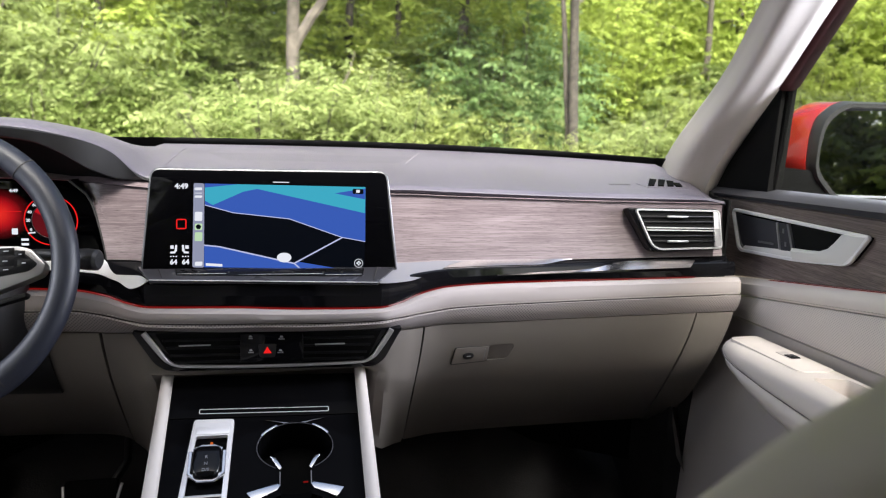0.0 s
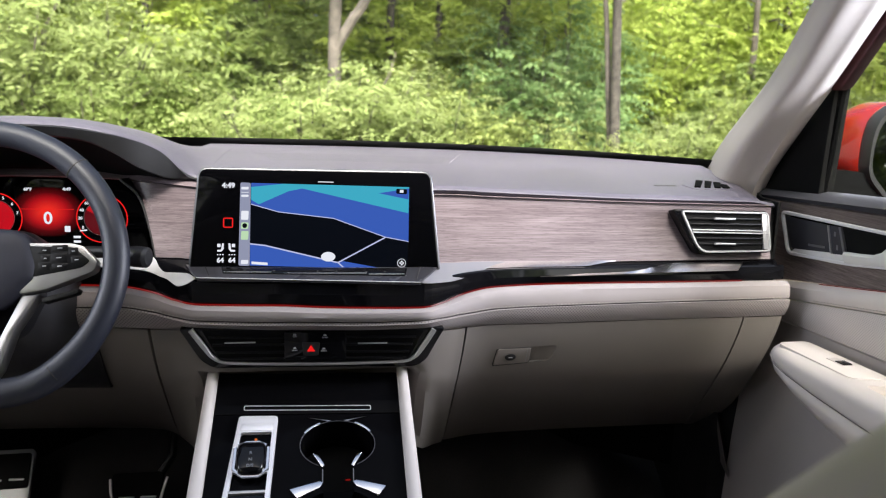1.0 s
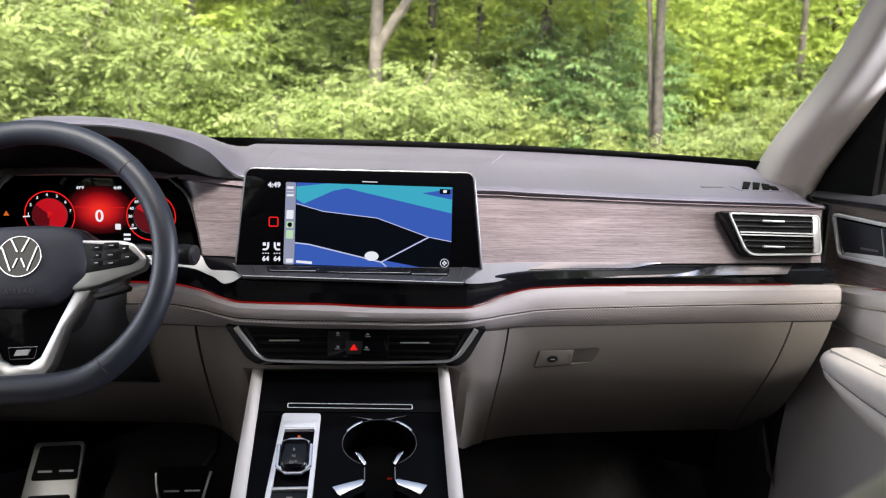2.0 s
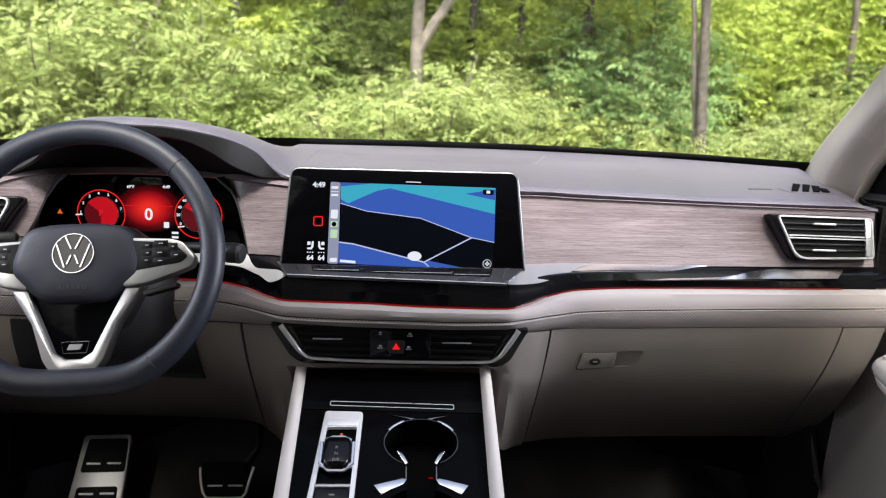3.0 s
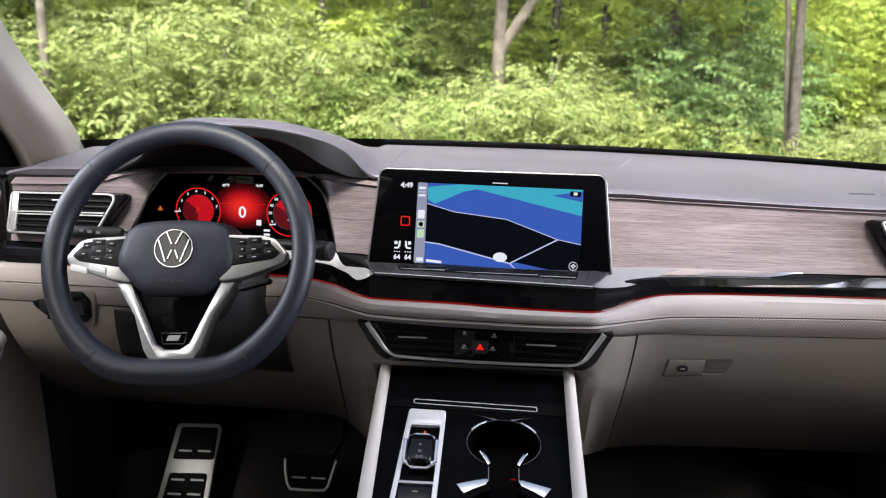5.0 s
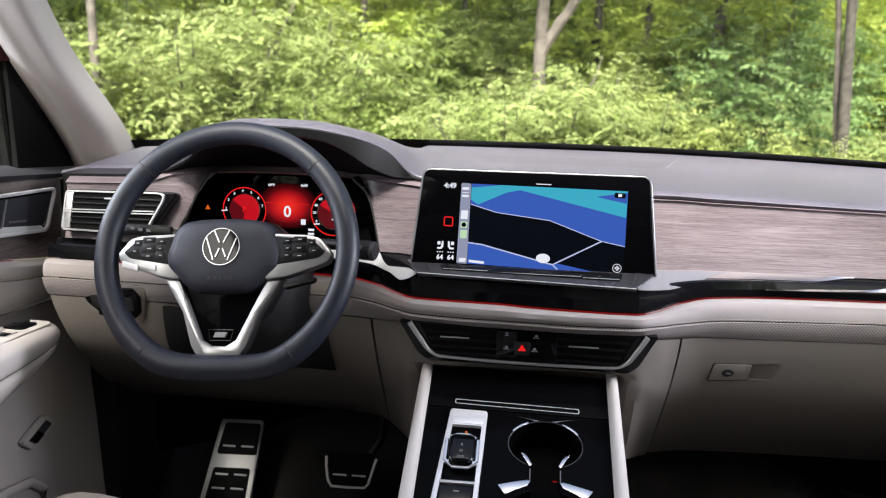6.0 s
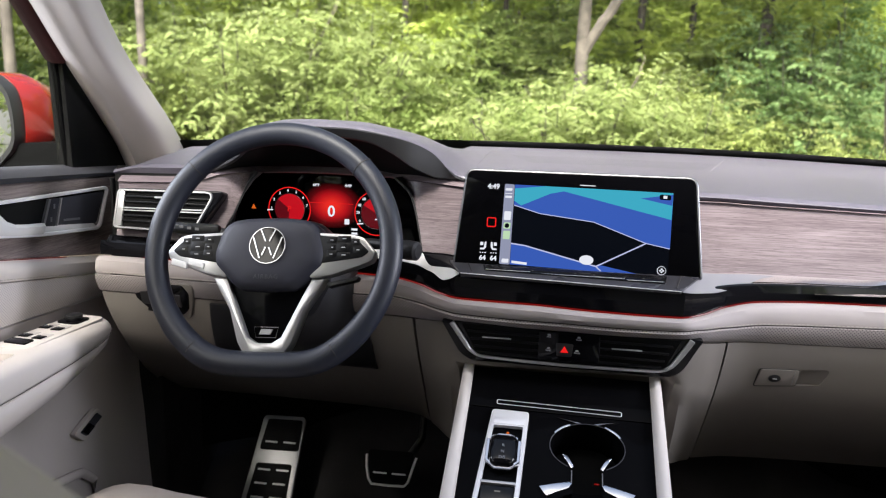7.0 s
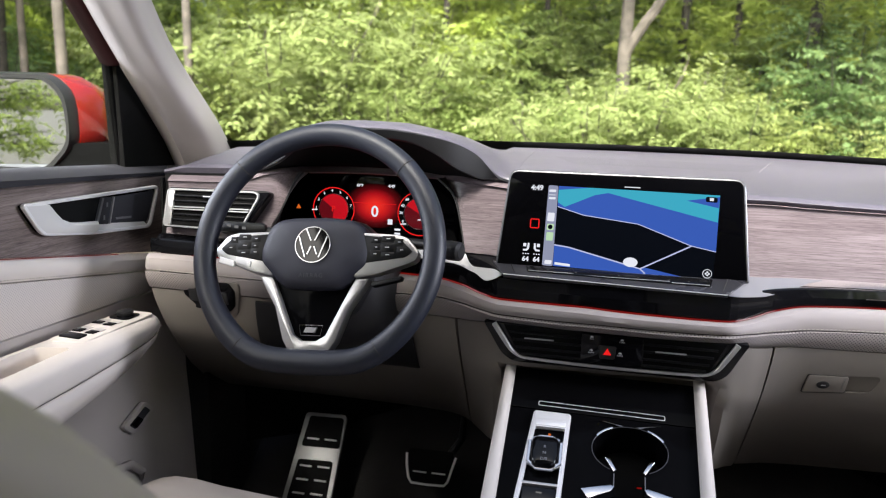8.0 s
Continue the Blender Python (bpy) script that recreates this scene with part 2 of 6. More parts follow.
def red_display(name):
    """The middle of the instrument display: red light that fades out above and below a bright line."""
    m, t, b = nodes_of(name)
    b.inputs["Base Color"].default_value, b.inputs["Roughness"].default_value = (0.001, 0.001, 0.001, 1), 0.2
    b.inputs["Specular IOR Level"].default_value = 0.06
    v = coords(t, (1 / 0.052, 1, 1 / 0.039))
    sp = t.nodes.new("ShaderNodeTexGradient")
    sp.gradient_type = "SPHERICAL"
    t.links.new(v, sp.inputs["Vector"])
    c = ramp(t, sp.outputs["Fac"], [(0.0, (0.0, 0.0, 0.0)), (0.25, (0.10, 0.002, 0.004)), (0.5, (0.50, 0.007, 0.012)), (0.85, (0.95, 0.03, 0.02))])
    t.links.new(c, b.inputs["Emission Color"])
    b.inputs["Emission Strength"].default_value = 0.85 * 2 ** -EXPO
    return m


red_screen = red_display("red_display_light")

# ---- mesh helpers ----
def world_of(ob):
    return (world_of(ob.parent) @ ob.matrix_parent_inverse @ ob.matrix_basis) if ob.parent else ob.matrix_basis.copy()


def thing(name, at, label, category, group="", kind="", m=None):
    """A top-level Empty that holds the parts of a thing."""
    ob = new(name)
    ob.empty_display_size = 0.05
    ob.matrix_basis = m if m is not None else pose(*at)
    return tagged(ob, label, category, group, kind)


def finish(me, material, sharp=38):
    me.materials.append(material)
    me.polygons.foreach_set("use_smooth", [True] * len(me.polygons))
    me.set_sharp_from_angle(angle=radians(sharp))
    me.update()
    return me


def part(name, bm, material, parent=None, label="", local=False, sharp=38, recalc=True):
    """One mesh object under a thing or under a part. Its points are in the world's axes, or in the thing's own if local."""
    if recalc:
        bmesh.ops.recalc_face_normals(bm, faces=bm.faces)
    me = bpy.data.meshes.new(name)
    bm.to_mesh(me)
    bm.free()
    ob = new(name, finish(me, material, sharp))
    if parent:
        ob.parent = parent
        if not local:
            ob.matrix_parent_inverse = world_of(parent).inverted()
    if label:
        ob["label"] = label
    return ob


def spline(xs, ys):
    """A smooth curve through a few stations."""
    xs, ys = np.array(xs, float), np.array(ys, float)
    d = np.diff(ys) / np.diff(xs)
    s = np.concatenate([[d[0]], np.where(d[1:] * d[:-1] > 0, 2 * d[1:] * d[:-1] / (d[1:] + d[:-1] + 1e-12), 0), [d[-1]]])

    def f(x):
        i = int(np.clip(np.searchsorted(xs, x) - 1, 0, len(xs) - 2))
        h = xs[i + 1] - xs[i]
        u = min(max((x - xs[i]) / h, 0), 1)
        return float((2 * u**3 - 3 * u**2 + 1) * ys[i] + (u**3 - 2 * u**2 + u) * h * s[i] + (3 * u**2 - 2 * u**3) * ys[i + 1] + (u**3 - u**2) * h * s[i + 1])
    return f


def grid(rows, close_u=False, close_v=False, caps=False):
    """A sheet from rows of points."""
    bm = bmesh.new()
    vs = [[bm.verts.new(p) for p in r] for r in rows]
    nu, nv = len(vs), len(vs[0])
    for i in range(nu if close_u else nu - 1):
        for j in range(nv if close_v else nv - 1):
            a, b, c, d = vs[i][j], vs[(i + 1) % nu][j], vs[(i + 1) % nu][(j + 1) % nv], vs[i][(j + 1) % nv]
            bm.faces.new((a, b, c, d))
    if caps:
        bm.faces.new(vs[0]), bm.faces.new(vs[-1])
    return bm


def thick(bm, t):
    bmesh.ops.recalc_face_normals(bm, faces=bm.faces)
    bmesh.ops.solidify(bm, geom=bm.faces[:], thickness=t)
    return bm


def rbox(c, s, r=0.004, seg=2, m=None):
    """A box with rounded edges."""
    bm = bmesh.new()
    bmesh.ops.create_cube(bm, size=1.0)
    bmesh.ops.scale(bm, vec=s, verts=bm.verts)
    if r:
        bmesh.ops.bevel(bm, geom=bm.edges[:], offset=min(r, min(s) * 0.49), segments=seg, affect="EDGES", profile=0.5)
    bmesh.ops.transform(bm, matrix=(m or Matrix()) if m else Matrix.Translation(c), verts=bm.verts)
    if m:
        bmesh.ops.translate(bm, vec=c, verts=bm.verts)
    return bm


def prism(pts, put, d0, d1, bevel=0.0, seg=2):
    """A flat outline, given in a plane's own two axes, made into a plate between the depths d0 and d1; put(u, v, d) gives its place."""
    bm = bmesh.new()
    a = [bm.verts.new((u, v, d0)) for u, v in pts]
    b = [bm.verts.new((u, v, d1)) for u, v in pts]
    n = len(pts)
    bm.faces.new(a), bm.faces.new(b[::-1])
    for i in range(n):
        bm.faces.new((a[i], a[(i + 1) % n], b[(i + 1) % n], b[i]))
    bmesh.ops.recalc_face_normals(bm, faces=bm.faces)
    if bevel:
        top = max(d0, d1)
        es = [e for e in bm.edges if all(abs(v.co.z - top) < 1e-7 for v in e.verts)]
        bmesh.ops.bevel(bm, geom=es, offset=bevel, segments=seg, affect="EDGES", profile=0.5)
    for v in bm.verts:
        v.co = put(*v.co)
    return bm


def rounded(pts, r, n=5):
    """The outline with its corners rounded off."""
    out, k = [], len(pts)
    for i in range(k):
        p, a, b = Vector(pts[i]), Vector(pts[i - 1]), Vector(pts[(i + 1) % k])
        rr = r[i] if isinstance(r, (list, tuple)) else r
        q = min(rr, (a - p).length * 0.48, (b - p).length * 0.48)
        s, e = p + (a - p).normalized() * q, p + (b - p).normalized() * q
        for j in range(n + 1):
            u = j / n
            out.append(tuple((1 - u) ** 2 * s + 2 * u * (1 - u) * p + u * u * e))
    return out


def sweep(path, rx, ry=None, n=8, closed=False, up=(0, 0, 1), caps=True, square=False):
    """A tube along a path; rx sideways, ry along up. Either may be one number or one for each point."""
    ry = rx if ry is None else ry
    k = len(path)
    rows = []
    for i, p in enumerate(path):
        p = Vector(p)
        a = Vector(path[(i - 1) % k if closed else max(i - 1, 0)])
        b = Vector(path[(i + 1) % k if closed else min(i + 1, k - 1)])
        t = (b - a).normalized()
        side = t.cross(Vector(up))
        if side.length < 1e-6:
            side = t.cross(Vector((1, 0, 0)))
        side.normalize()
        top = side.cross(t).normalized()
        ax, ay = rx[i] if isinstance(rx, (list, tuple)) else rx, ry[i] if isinstance(ry, (list, tuple)) else ry
        if square:
            ring = [(1, 0.7), (0.7, 1), (-0.7, 1), (-1, 0.7), (-1, -0.7), (-0.7, -1), (0.7, -1), (1, -0.7)]
        else:
            ring = [(math.cos(2 * math.pi * j / n), math.sin(2 * math.pi * j / n)) for j in range(n)]
        rows.append([p + side * (ax * c) + top * (ay * s) for c, s in ring])
    return grid(rows, close_u=closed, close_v=True, caps=caps and not closed)


def disc(r, put, d0, d1, n=32, bevel=0.0, ru=None, c=(0, 0)):
    return prism([(c[0] + (ru or r) * math.cos(2 * math.pi * i / n), c[1] + r * math.sin(2 * math.pi * i / n)) for i in range(n)], put, d0, d1, bevel)


def carve(bm, *cutters):
    """Takes the cutters' volumes out of a closed mesh."""
    made = []
    for b in (bm, *cutters):
        bmesh.ops.recalc_face_normals(b, faces=b.faces)
        if b.calc_volume(signed=True) < 0:
            bmesh.ops.reverse_faces(b, faces=b.faces)
        me = bpy.data.meshes.new("carve")
        b.to_mesh(me)
        b.free()
        made.append(new("carve", me))
    for c in made[1:]:
        mod = made[0].modifiers.new("cut", "BOOLEAN")
        mod.operation, mod.object, mod.solver = "DIFFERENCE", c, "EXACT"
    dg = bpy.context.evaluated_depsgraph_get()
    me = bpy.data.meshes.new_from_object(made[0].evaluated_get(dg))
    out = bmesh.new()
    out.from_mesh(me)
    for o in made:
        d = o.data
        bpy.data.objects.remove(o)
        bpy.data.meshes.remove(d)
    bpy.data.meshes.remove(me)
    return out


def lettering(text, size, put, d=0.0006, bold=0.0, spacing=1.0):
    """Raised writing in the built-in font, centred on the plane that put() gives."""
    cu = bpy.data.curves.new("text", "FONT")
    cu.body, cu.size, cu.align_x, cu.align_y, cu.extrude, cu.offset = text, size, "CENTER", "CENTER", d / 2, bold
    cu.space_character, cu.resolution_u = spacing, 3
    ob = new("text", cu)
    me = bpy.data.meshes.new_from_object(ob.evaluated_get(bpy.context.evaluated_depsgraph_get()))
    bm = bmesh.new()
    bm.from_mesh(me)
    bpy.data.objects.remove(ob), bpy.data.curves.remove(cu), bpy.data.meshes.remove(me)
    for v in bm.verts:
        v.co = put(*v.co)
    return bm


def plane_of(o, u, v):
    """put(u, v, d) for a plane with origin o, axes u and v, and d outward along u x v."""
    o, u, v = Vector(o), Vector(u).normalized(), Vector(v).normalized()
    w = u.cross(v).normalized()
    return lambda a, b, d=0.0: o + u * a + v * b + w * d


def mixn(a, b, u):
    return a + (b - a) * u


def smooth(u):
    u = min(max(u, 0), 1)
    return u * u * (3 - 2 * u)

# ---- the dashboard's lines across the car: distance ahead and height over the distance from the middle ----
ST = [0, 0.15, 0.18, 0.21, 0.26, 0.35, 0.50, 0.74]


def across(ys, zs):
    fy, fz = spline(ST, ys), spline(ST, zs)
    return lambda x: (fy(abs(x)), fz(abs(x)))


def screen_base(x):
    a = abs(x) / 0.74
    return 1.665 - 0.255 * a ** 2.6, 1.150 - 0.007 * a ** 2


top_edge = across([1.150, 1.150, 1.150, 1.150, 1.150, 1.150, 1.148, 1.142], [1.124, 1.122, 1.121, 1.121, 1.119, 1.116, 1.112, 1.110])
wood_top = across([1.145, 1.145, 1.145, 1.145, 1.145, 1.144, 1.140, 1.132], [1.114, 1.113, 1.112, 1.112, 1.110, 1.108, 1.105, 1.103])
wood_bottom = across([1.122, 1.122, 1.122, 1.121, 1.120, 1.120, 1.120, 1.118], [1.012, 1.010, 1.010, 1.011, 1.013, 1.013, 1.014, 1.018])
trim_ledge = across([1.015, 1.030, 1.058, 1.080, 1.095, 1.102, 1.104, 1.104], [1.008, 1.006, 1.004, 1.005, 1.007, 1.008, 1.009, 1.012])
red_line = across([1.000, 1.010, 1.030, 1.052, 1.072, 1.086, 1.090, 1.090], [0.975, 0.975, 0.976, 0.981, 0.986, 0.987, 0.988, 0.991])
pad_nose = across([0.972, 0.982, 1.002, 1.022, 1.042, 1.056, 1.060, 1.060], [0.967, 0.967, 0.968, 0.972, 0.976, 0.977, 0.979, 0.982])
pad_seam = across([0.978, 0.986, 1.004, 1.022, 1.042, 1.053, 1.057, 1.060], [0.957, 0.954, 0.954, 0.957, 0.961, 0.962, 0.965, 0.969])
pad_foot = across([1.010, 1.014, 1.026, 1.045, 1.062, 1.070, 1.075, 1.080], [0.945, 0.942, 0.938, 0.934, 0.933, 0.934, 0.936, 0.939])
DASH_END = 0.735


def set_back(line, dy):
    """The same line, set further ahead at the same apparent height."""
    return lambda x: (line(x)[0] + dy, 1.25 + (line(x)[1] - 1.25) * (line(x)[0] + dy) / line(x)[0])


pad_nose, pad_seam, pad_foot = set_back(pad_nose, 0.015), set_back(pad_seam, 0.015), set_back(pad_foot, 0.005)
NX = [-0.76, -0.35, -0.17, -0.05, 0.05, 0.155, 0.25, 0.35, 0.76]          # small rises of the pad across the car


def raised(line, dz):
    f = spline(NX, dz)
    return lambda x: (line(x)[0], line(x)[1] + f(x))


red_line = raised(red_line, [0, 0.0015, 0.0045, 0.0045, 0.0005, -0.002, 0, 0, 0])
pad_nose = raised(pad_nose, [0, 0.002, 0.006, 0.0045, 0.002, 0.001, 0, 0, 0])
pad_seam = raised(pad_seam, [0, 0.003, 0.011, 0.0075, 0.0060, 0.0075, 0, 0, 0])
pad_foot = raised(pad_foot, [0, 0.002, 0.006, 0.0005, -0.001, 0.000, 0.002, 0, 0])
CLUSTER = (-0.4925, -0.272)         # the gap in the wood for the instruments, at its top

# on the driver's side the wood rises and runs on over the instruments
DX = [-0.76, -0.69, -0.62, -0.58, -0.55, -0.50, -0.41, -0.30, -0.25, -0.19, -0.15, -0.10]
rise_front = spline(DX, [1.104, 1.105, 1.107, 1.113, 1.122, 1.128, 1.131, 1.129, 1.126, 1.1207, 1.1170, 1.1130])
rise_edge = spline(DX, [1.126, 1.1295, 1.1315, 1.1360, 1.1400, 1.1440, 1.1500, 1.1440, 1.1405, 1.1350, 1.1300, 1.1225])
rise_foot = spline(DX, [1.018, 1.017, 1.015, 1.014, 1.014, 1.014, 1.014, 1.016, 1.019, 1.0175, 1.013, 1.010])
top_0, wood_0, foot_0 = top_edge, wood_top, wood_bottom
top_edge = lambda x: (top_0(x)[0], rise_edge(x)) if x < -0.10 else top_0(x)
wood_top = lambda x: (wood_0(x)[0], rise_front(x)) if x < -0.10 else wood_0(x)
wood_bottom = lambda x: (foot_0(x)[0], rise_foot(x)) if x < -0.10 else foot_0(x)
inset = lambda x: 0.035 * smooth((x + 0.540) / 0.06) * smooth((-0.225 - x) / 0.06)       # the wood sinks in over the instruments
wood_top = lambda x, f=wood_top: set_back(f, inset(x))(x)
wood_back = lambda x: (wood_top(x)[0] + 0.010, wood_top(x)[1] + 0.0085) if x < -0.10 else (top_0(x)[0] - 0.001, top_0(x)[1] - 0.0095)
gap_right = spline([0, 0.2, 0.5, 0.9, 1.0], [0, 0.026, 0.0385, 0.049, 0.051])
gap_left = spline([0, 0.12, 0.5, 0.82, 1.0], [0, -0.012, -0.033, -0.0505, -0.0600])
straight = lambda u: 0.0


ledge_0 = trim_ledge
ledge_low = spline([-0.76, -0.40, -0.17, -0.10, 0.10, 0.17, 0.26, 0.76], [0, 0, -0.002, 0, 0, 0.0, 0, 0])
trim_ledge = lambda x: set_back(lambda q: (ledge_0(q)[0], ledge_0(q)[1] - ledge_low(q)), red_line(x)[0] + 0.005 - ledge_0(x)[0])(x)


def shift(line, dy, dz):
    return lambda x: (line(x)[0] + dy, line(x)[1] + dz)


def between(a, b, u, dy=0.0, dz=0.0):
    return lambda x: (mixn(a(x)[0], b(x)[0], u) + dy, mixn(a(x)[1], b(x)[1], u) + dz)


def band(lines, x0, x1, n=90, t=0.004):
    rows = [[(x, *f(x)) for f in lines] for x in np.linspace(x0, x1, n)]
    return thick(grid(rows), t)


def lower_face(x, v):
    """The lower dashboard's face: v runs from the pad's foot (0) to its lower edge (1)."""
    y0, z0 = pad_foot(x)
    mid = smooth((abs(x) - 0.13) / 0.10)
    drop = mixn(0.015, 0.105, mid)
    z = mixn(z0 - 0.004, mixn(0.765, 0.712 if x > 0 else 0.742, mid), v)
    tuck = 0.07 * (1 - smooth((abs(x) - 0.125) / 0.03)) * smooth((0.888 - z) / 0.016)      # room for the console's head
    return y0 + 0.006 + drop * v ** 1.5 + tuck, z


def tucked(p, v):
    """The lower dashboard rolls away under itself, towards the footwell."""
    k = 1 + 0.15 * max(0, (v - 0.38) / 0.62) ** 1.5 * smooth((abs(p[0]) - 0.13) / 0.05)
    k = min(k, max(1.0, 0.765 / max(abs(p[0]), 0.01)))
    return (p[0] * k, p[1] * k, 1.25 + (p[2] - 1.25) * k)


def lower_panel(top, bottom, n=24, m=10, v0=0.0, v1=1.0, out=0.0, t=0.006, turn=True):
    """A panel of the lower dashboard between two slanting side edges; top and bottom give its x range there."""
    rows = []
    for i in range(n):
        a = i / (n - 1)
        row = []
        for j in range(m):
            v = mixn(v0, v1, j / (m - 1))
            x = mixn(mixn(top[0], top[1], a), mixn(bottom[0], bottom[1], a), v)
            y, z = lower_face(x, v)
            row.append(tucked((x, y - out, z), v))
        if turn:
            row.append((row[-1][0], row[-1][1] + 0.05, row[-1][2] - 0.006))
        rows.append(row)
    return thick(grid(rows), t)


# ---- the car's shell ----
FLOOR_Z, ROOF_Z = 0.40, 1.64


floor_rows = [[(x, y, z) for y, z in ((-1.9, FLOOR_Z), (0.9, FLOOR_Z), (1.42, FLOOR_Z), (1.62, 0.55), (1.70, 0.70))] for x in np.linspace(-0.80, 0.80, 5)]
tagged(part("floor", thick(grid(floor_rows), 0.03), carpet), "black carpeted car floor and footwells", kind="structure")
tagged(part("wall_front", thick(grid([[(x, 1.70 - 0.26 * (abs(x) / 0.8) ** 2.6, z) for z in (0.5, 0.8, 1.12)] for x in np.linspace(-0.84, 0.84, 17)]), 0.03), black_matte), "black bulkhead behind the dashboard", kind="structure")
tagged(part("wall_rear", carve(rbox((0, -1.93, 1.02), (1.7, 0.06, 1.24), 0), rbox((0, -1.93, 1.36), (1.2, 0.3, 0.42), 0.02)), beige_plastic), "beige tailgate lining with a rear window opening", kind="structure")
tagged(part("window_rear", rbox((0, -1.93, 1.36), (1.24, 0.005, 0.46), 0), tinted_glass), "dark tinted rear window", kind="structure")
roof = rbox((0, -0.66, 1.67), (1.60, 2.56, 0.05), 0.02)
tagged(part("ceiling", roof, headlining), "pale cloth headlining of the roof", kind="structure")

# the two long sides: window openings above, plain rear quarter below
for s, word in ((1, "right"), (-1, "left")):
    outline = [(-1.95, 0.40), (-0.22, 0.40), (-0.22, 1.70), (-1.95, 1.70)]
    wall = prism(outline, lambda u, v, d, s=s: Vector((s * (0.80 + d), u, v)), 0, 0.06)
    hole = prism(rounded([(-1.75, 1.16), (-0.36, 1.16), (-0.36, 1.55), (-1.70, 1.52)], 0.04), lambda u, v, d, s=s: Vector((s * (0.80 + d), u, v)), -0.1, 0.2)
    tagged(part("wall_" + word, carve(wall, hole), beige_plastic), "beige lining of the rear side with a window", kind="structure")
    pane = prism([(-1.78, 1.13), (-0.33, 1.13), (-0.33, 1.58), (-1.74, 1.55)], lambda u, v, d, s=s: Vector((s * (0.83 + d), u, v)), 0, 0.004)
    pane_ob = tagged(part("window_" + word, pane, tinted_glass), "dark tinted rear side window", kind="structure")
    # roof rail over the front door
    rail = [(s * 0.66, 0.62, 1.615), (s * 0.70, 0.3, 1.635), (s * 0.72, -0.1, 1.64), (s * 0.72, -0.5, 1.64), (s * 0.72, -1.9, 1.64)]
    tagged(part("trim", sweep(rail, 0.06, 0.05, 10), headlining), "pale roof rail lining", kind="structure")


# ---- windscreen ----
def screen_line(x, u):
    """A point on the windscreen: u runs from its base to the roof."""
    y0, z0 = screen_base(x)
    a = x / 0.80
    y1, z1 = 0.70 - 0.10 * a * a, 1.655 - 0.03 * a * a
    return Vector((x * mixn(1.06, 0.78, u), mixn(y0 + 0.06, y1, u), mixn(z0 - 0.035, z1, u) + 0.03 * math.sin(math.pi * u)))


glass = part("window_1", thick(grid([[screen_line(x, u) for u in np.linspace(0, 1, 17)] for x in np.linspace(-0.80, 0.80, 33)]), 0.005), window_glass)
tagged(glass, "clear curved windscreen", kind="structure")
glass.visible_shadow = False
border = grid([[screen_line(x, u) + Vector((0, -0.012, -0.002)) for u in np.linspace(0.0, 0.080, 4)] for x in np.linspace(-0.78, 0.78, 33)])
tagged(part("trim", border, frit), "black printed border along the windscreen's foot", kind="structure")


# ---- pillars ----
def pillar(s):
    inner = [(0.775, 1.50, 1.10), (0.757, 1.435, 1.140), (0.742, 1.36, 1.190), (0.700, 1.14, 1.312), (0.662, 1.00, 1.402), (0.61, 0.80, 1.52), (0.57, 0.62, 1.63)]
    outer = [(0.775, 1.29, 1.06), (0.757, 1.262, 1.108), (0.750, 1.20, 1.178), (0.735, 1.06, 1.300), (0.722, 0.95, 1.398), (0.69, 0.80, 1.52), (0.66, 0.60, 1.63)]
    k = [i / 6 for i in range(7)]
    fi = [spline(k, [p[c] for p in inner]) for c in range(3)]
    fo = [spline(k, [p[c] for p in outer]) for c in range(3)]
    rows = []
    for u in np.linspace(0, 1, 26):
        a, b = Vector([f(u) for f in fi]), Vector([f(u) for f in fo])
        out = Vector((1, 0.35, 0.25)).normalized()
        w = (b - a).length
        row = []
        for j in range(17):
            q = j / 16
            p = a.lerp(b, q) - out * (0.20 * w * math.sin(math.pi * q)) + out * 0.012
            ridge = smooth(1 - abs(q - 0.56) / 0.42)             # a rounded ridge faces the cabin
            row.append(p + (Vector((0, 0, 1.25)) - p).normalized() * (0.24 * w * ridge))
        row += [b + out * 0.05, a + out * 0.04]
        rows.append([Vector((s * p.x, p.y, p.z)) for p in row])
    tagged(part("pillar_" + ("right" if s > 0 else "left"), grid(rows, close_v=True, caps=True), pillar_cloth, sharp=50), "beige windscreen pillar lining", kind="structure")


for s in (1, -1):
    pillar(s)

# ---- dashboard ----
dash = thing("dashboard", (0, 1.3, 0.9), "charcoal and beige leather dashboard with grey wood trim", "dashboard")


def top_sheet(x0, x1, n):
    rows = []
    for x in np.linspace(x0, x1, n):
        (y1, z1), (y0, z0) = top_edge(x), screen_base(x)
        sag = 0.016 * smooth((abs(x) - 0.690) / 0.060)           # the ends roll down to the doors
        z1 -= sag * 0.5
        row = [(x, y1 + 0.004, min(z1 - 0.008, wood_back(x)[1] + 0.0025)), (x, y1 - 0.001, z1 - 0.003), (x, y1 + 0.003, z1 + 0.001)]
        row += [(x, mixn(y1, y0, v), mixn(z1 + 0.002, z0, v) + 0.006 * math.sin(math.pi * v) - sag * (1 - v)) for v in np.linspace(0.04, 1, 12)]
        row.append((x, y0 + 0.05, z0 - 0.04))
        rows.append(row)
    return thick(grid(rows), 0.004)


part("dash_top", top_sheet(-0.215, DASH_END + 0.004, 70), dash_soft, dash)
part("dash_top", top_sheet(-DASH_END - 0.002, -0.570, 24), dash_soft, dash)
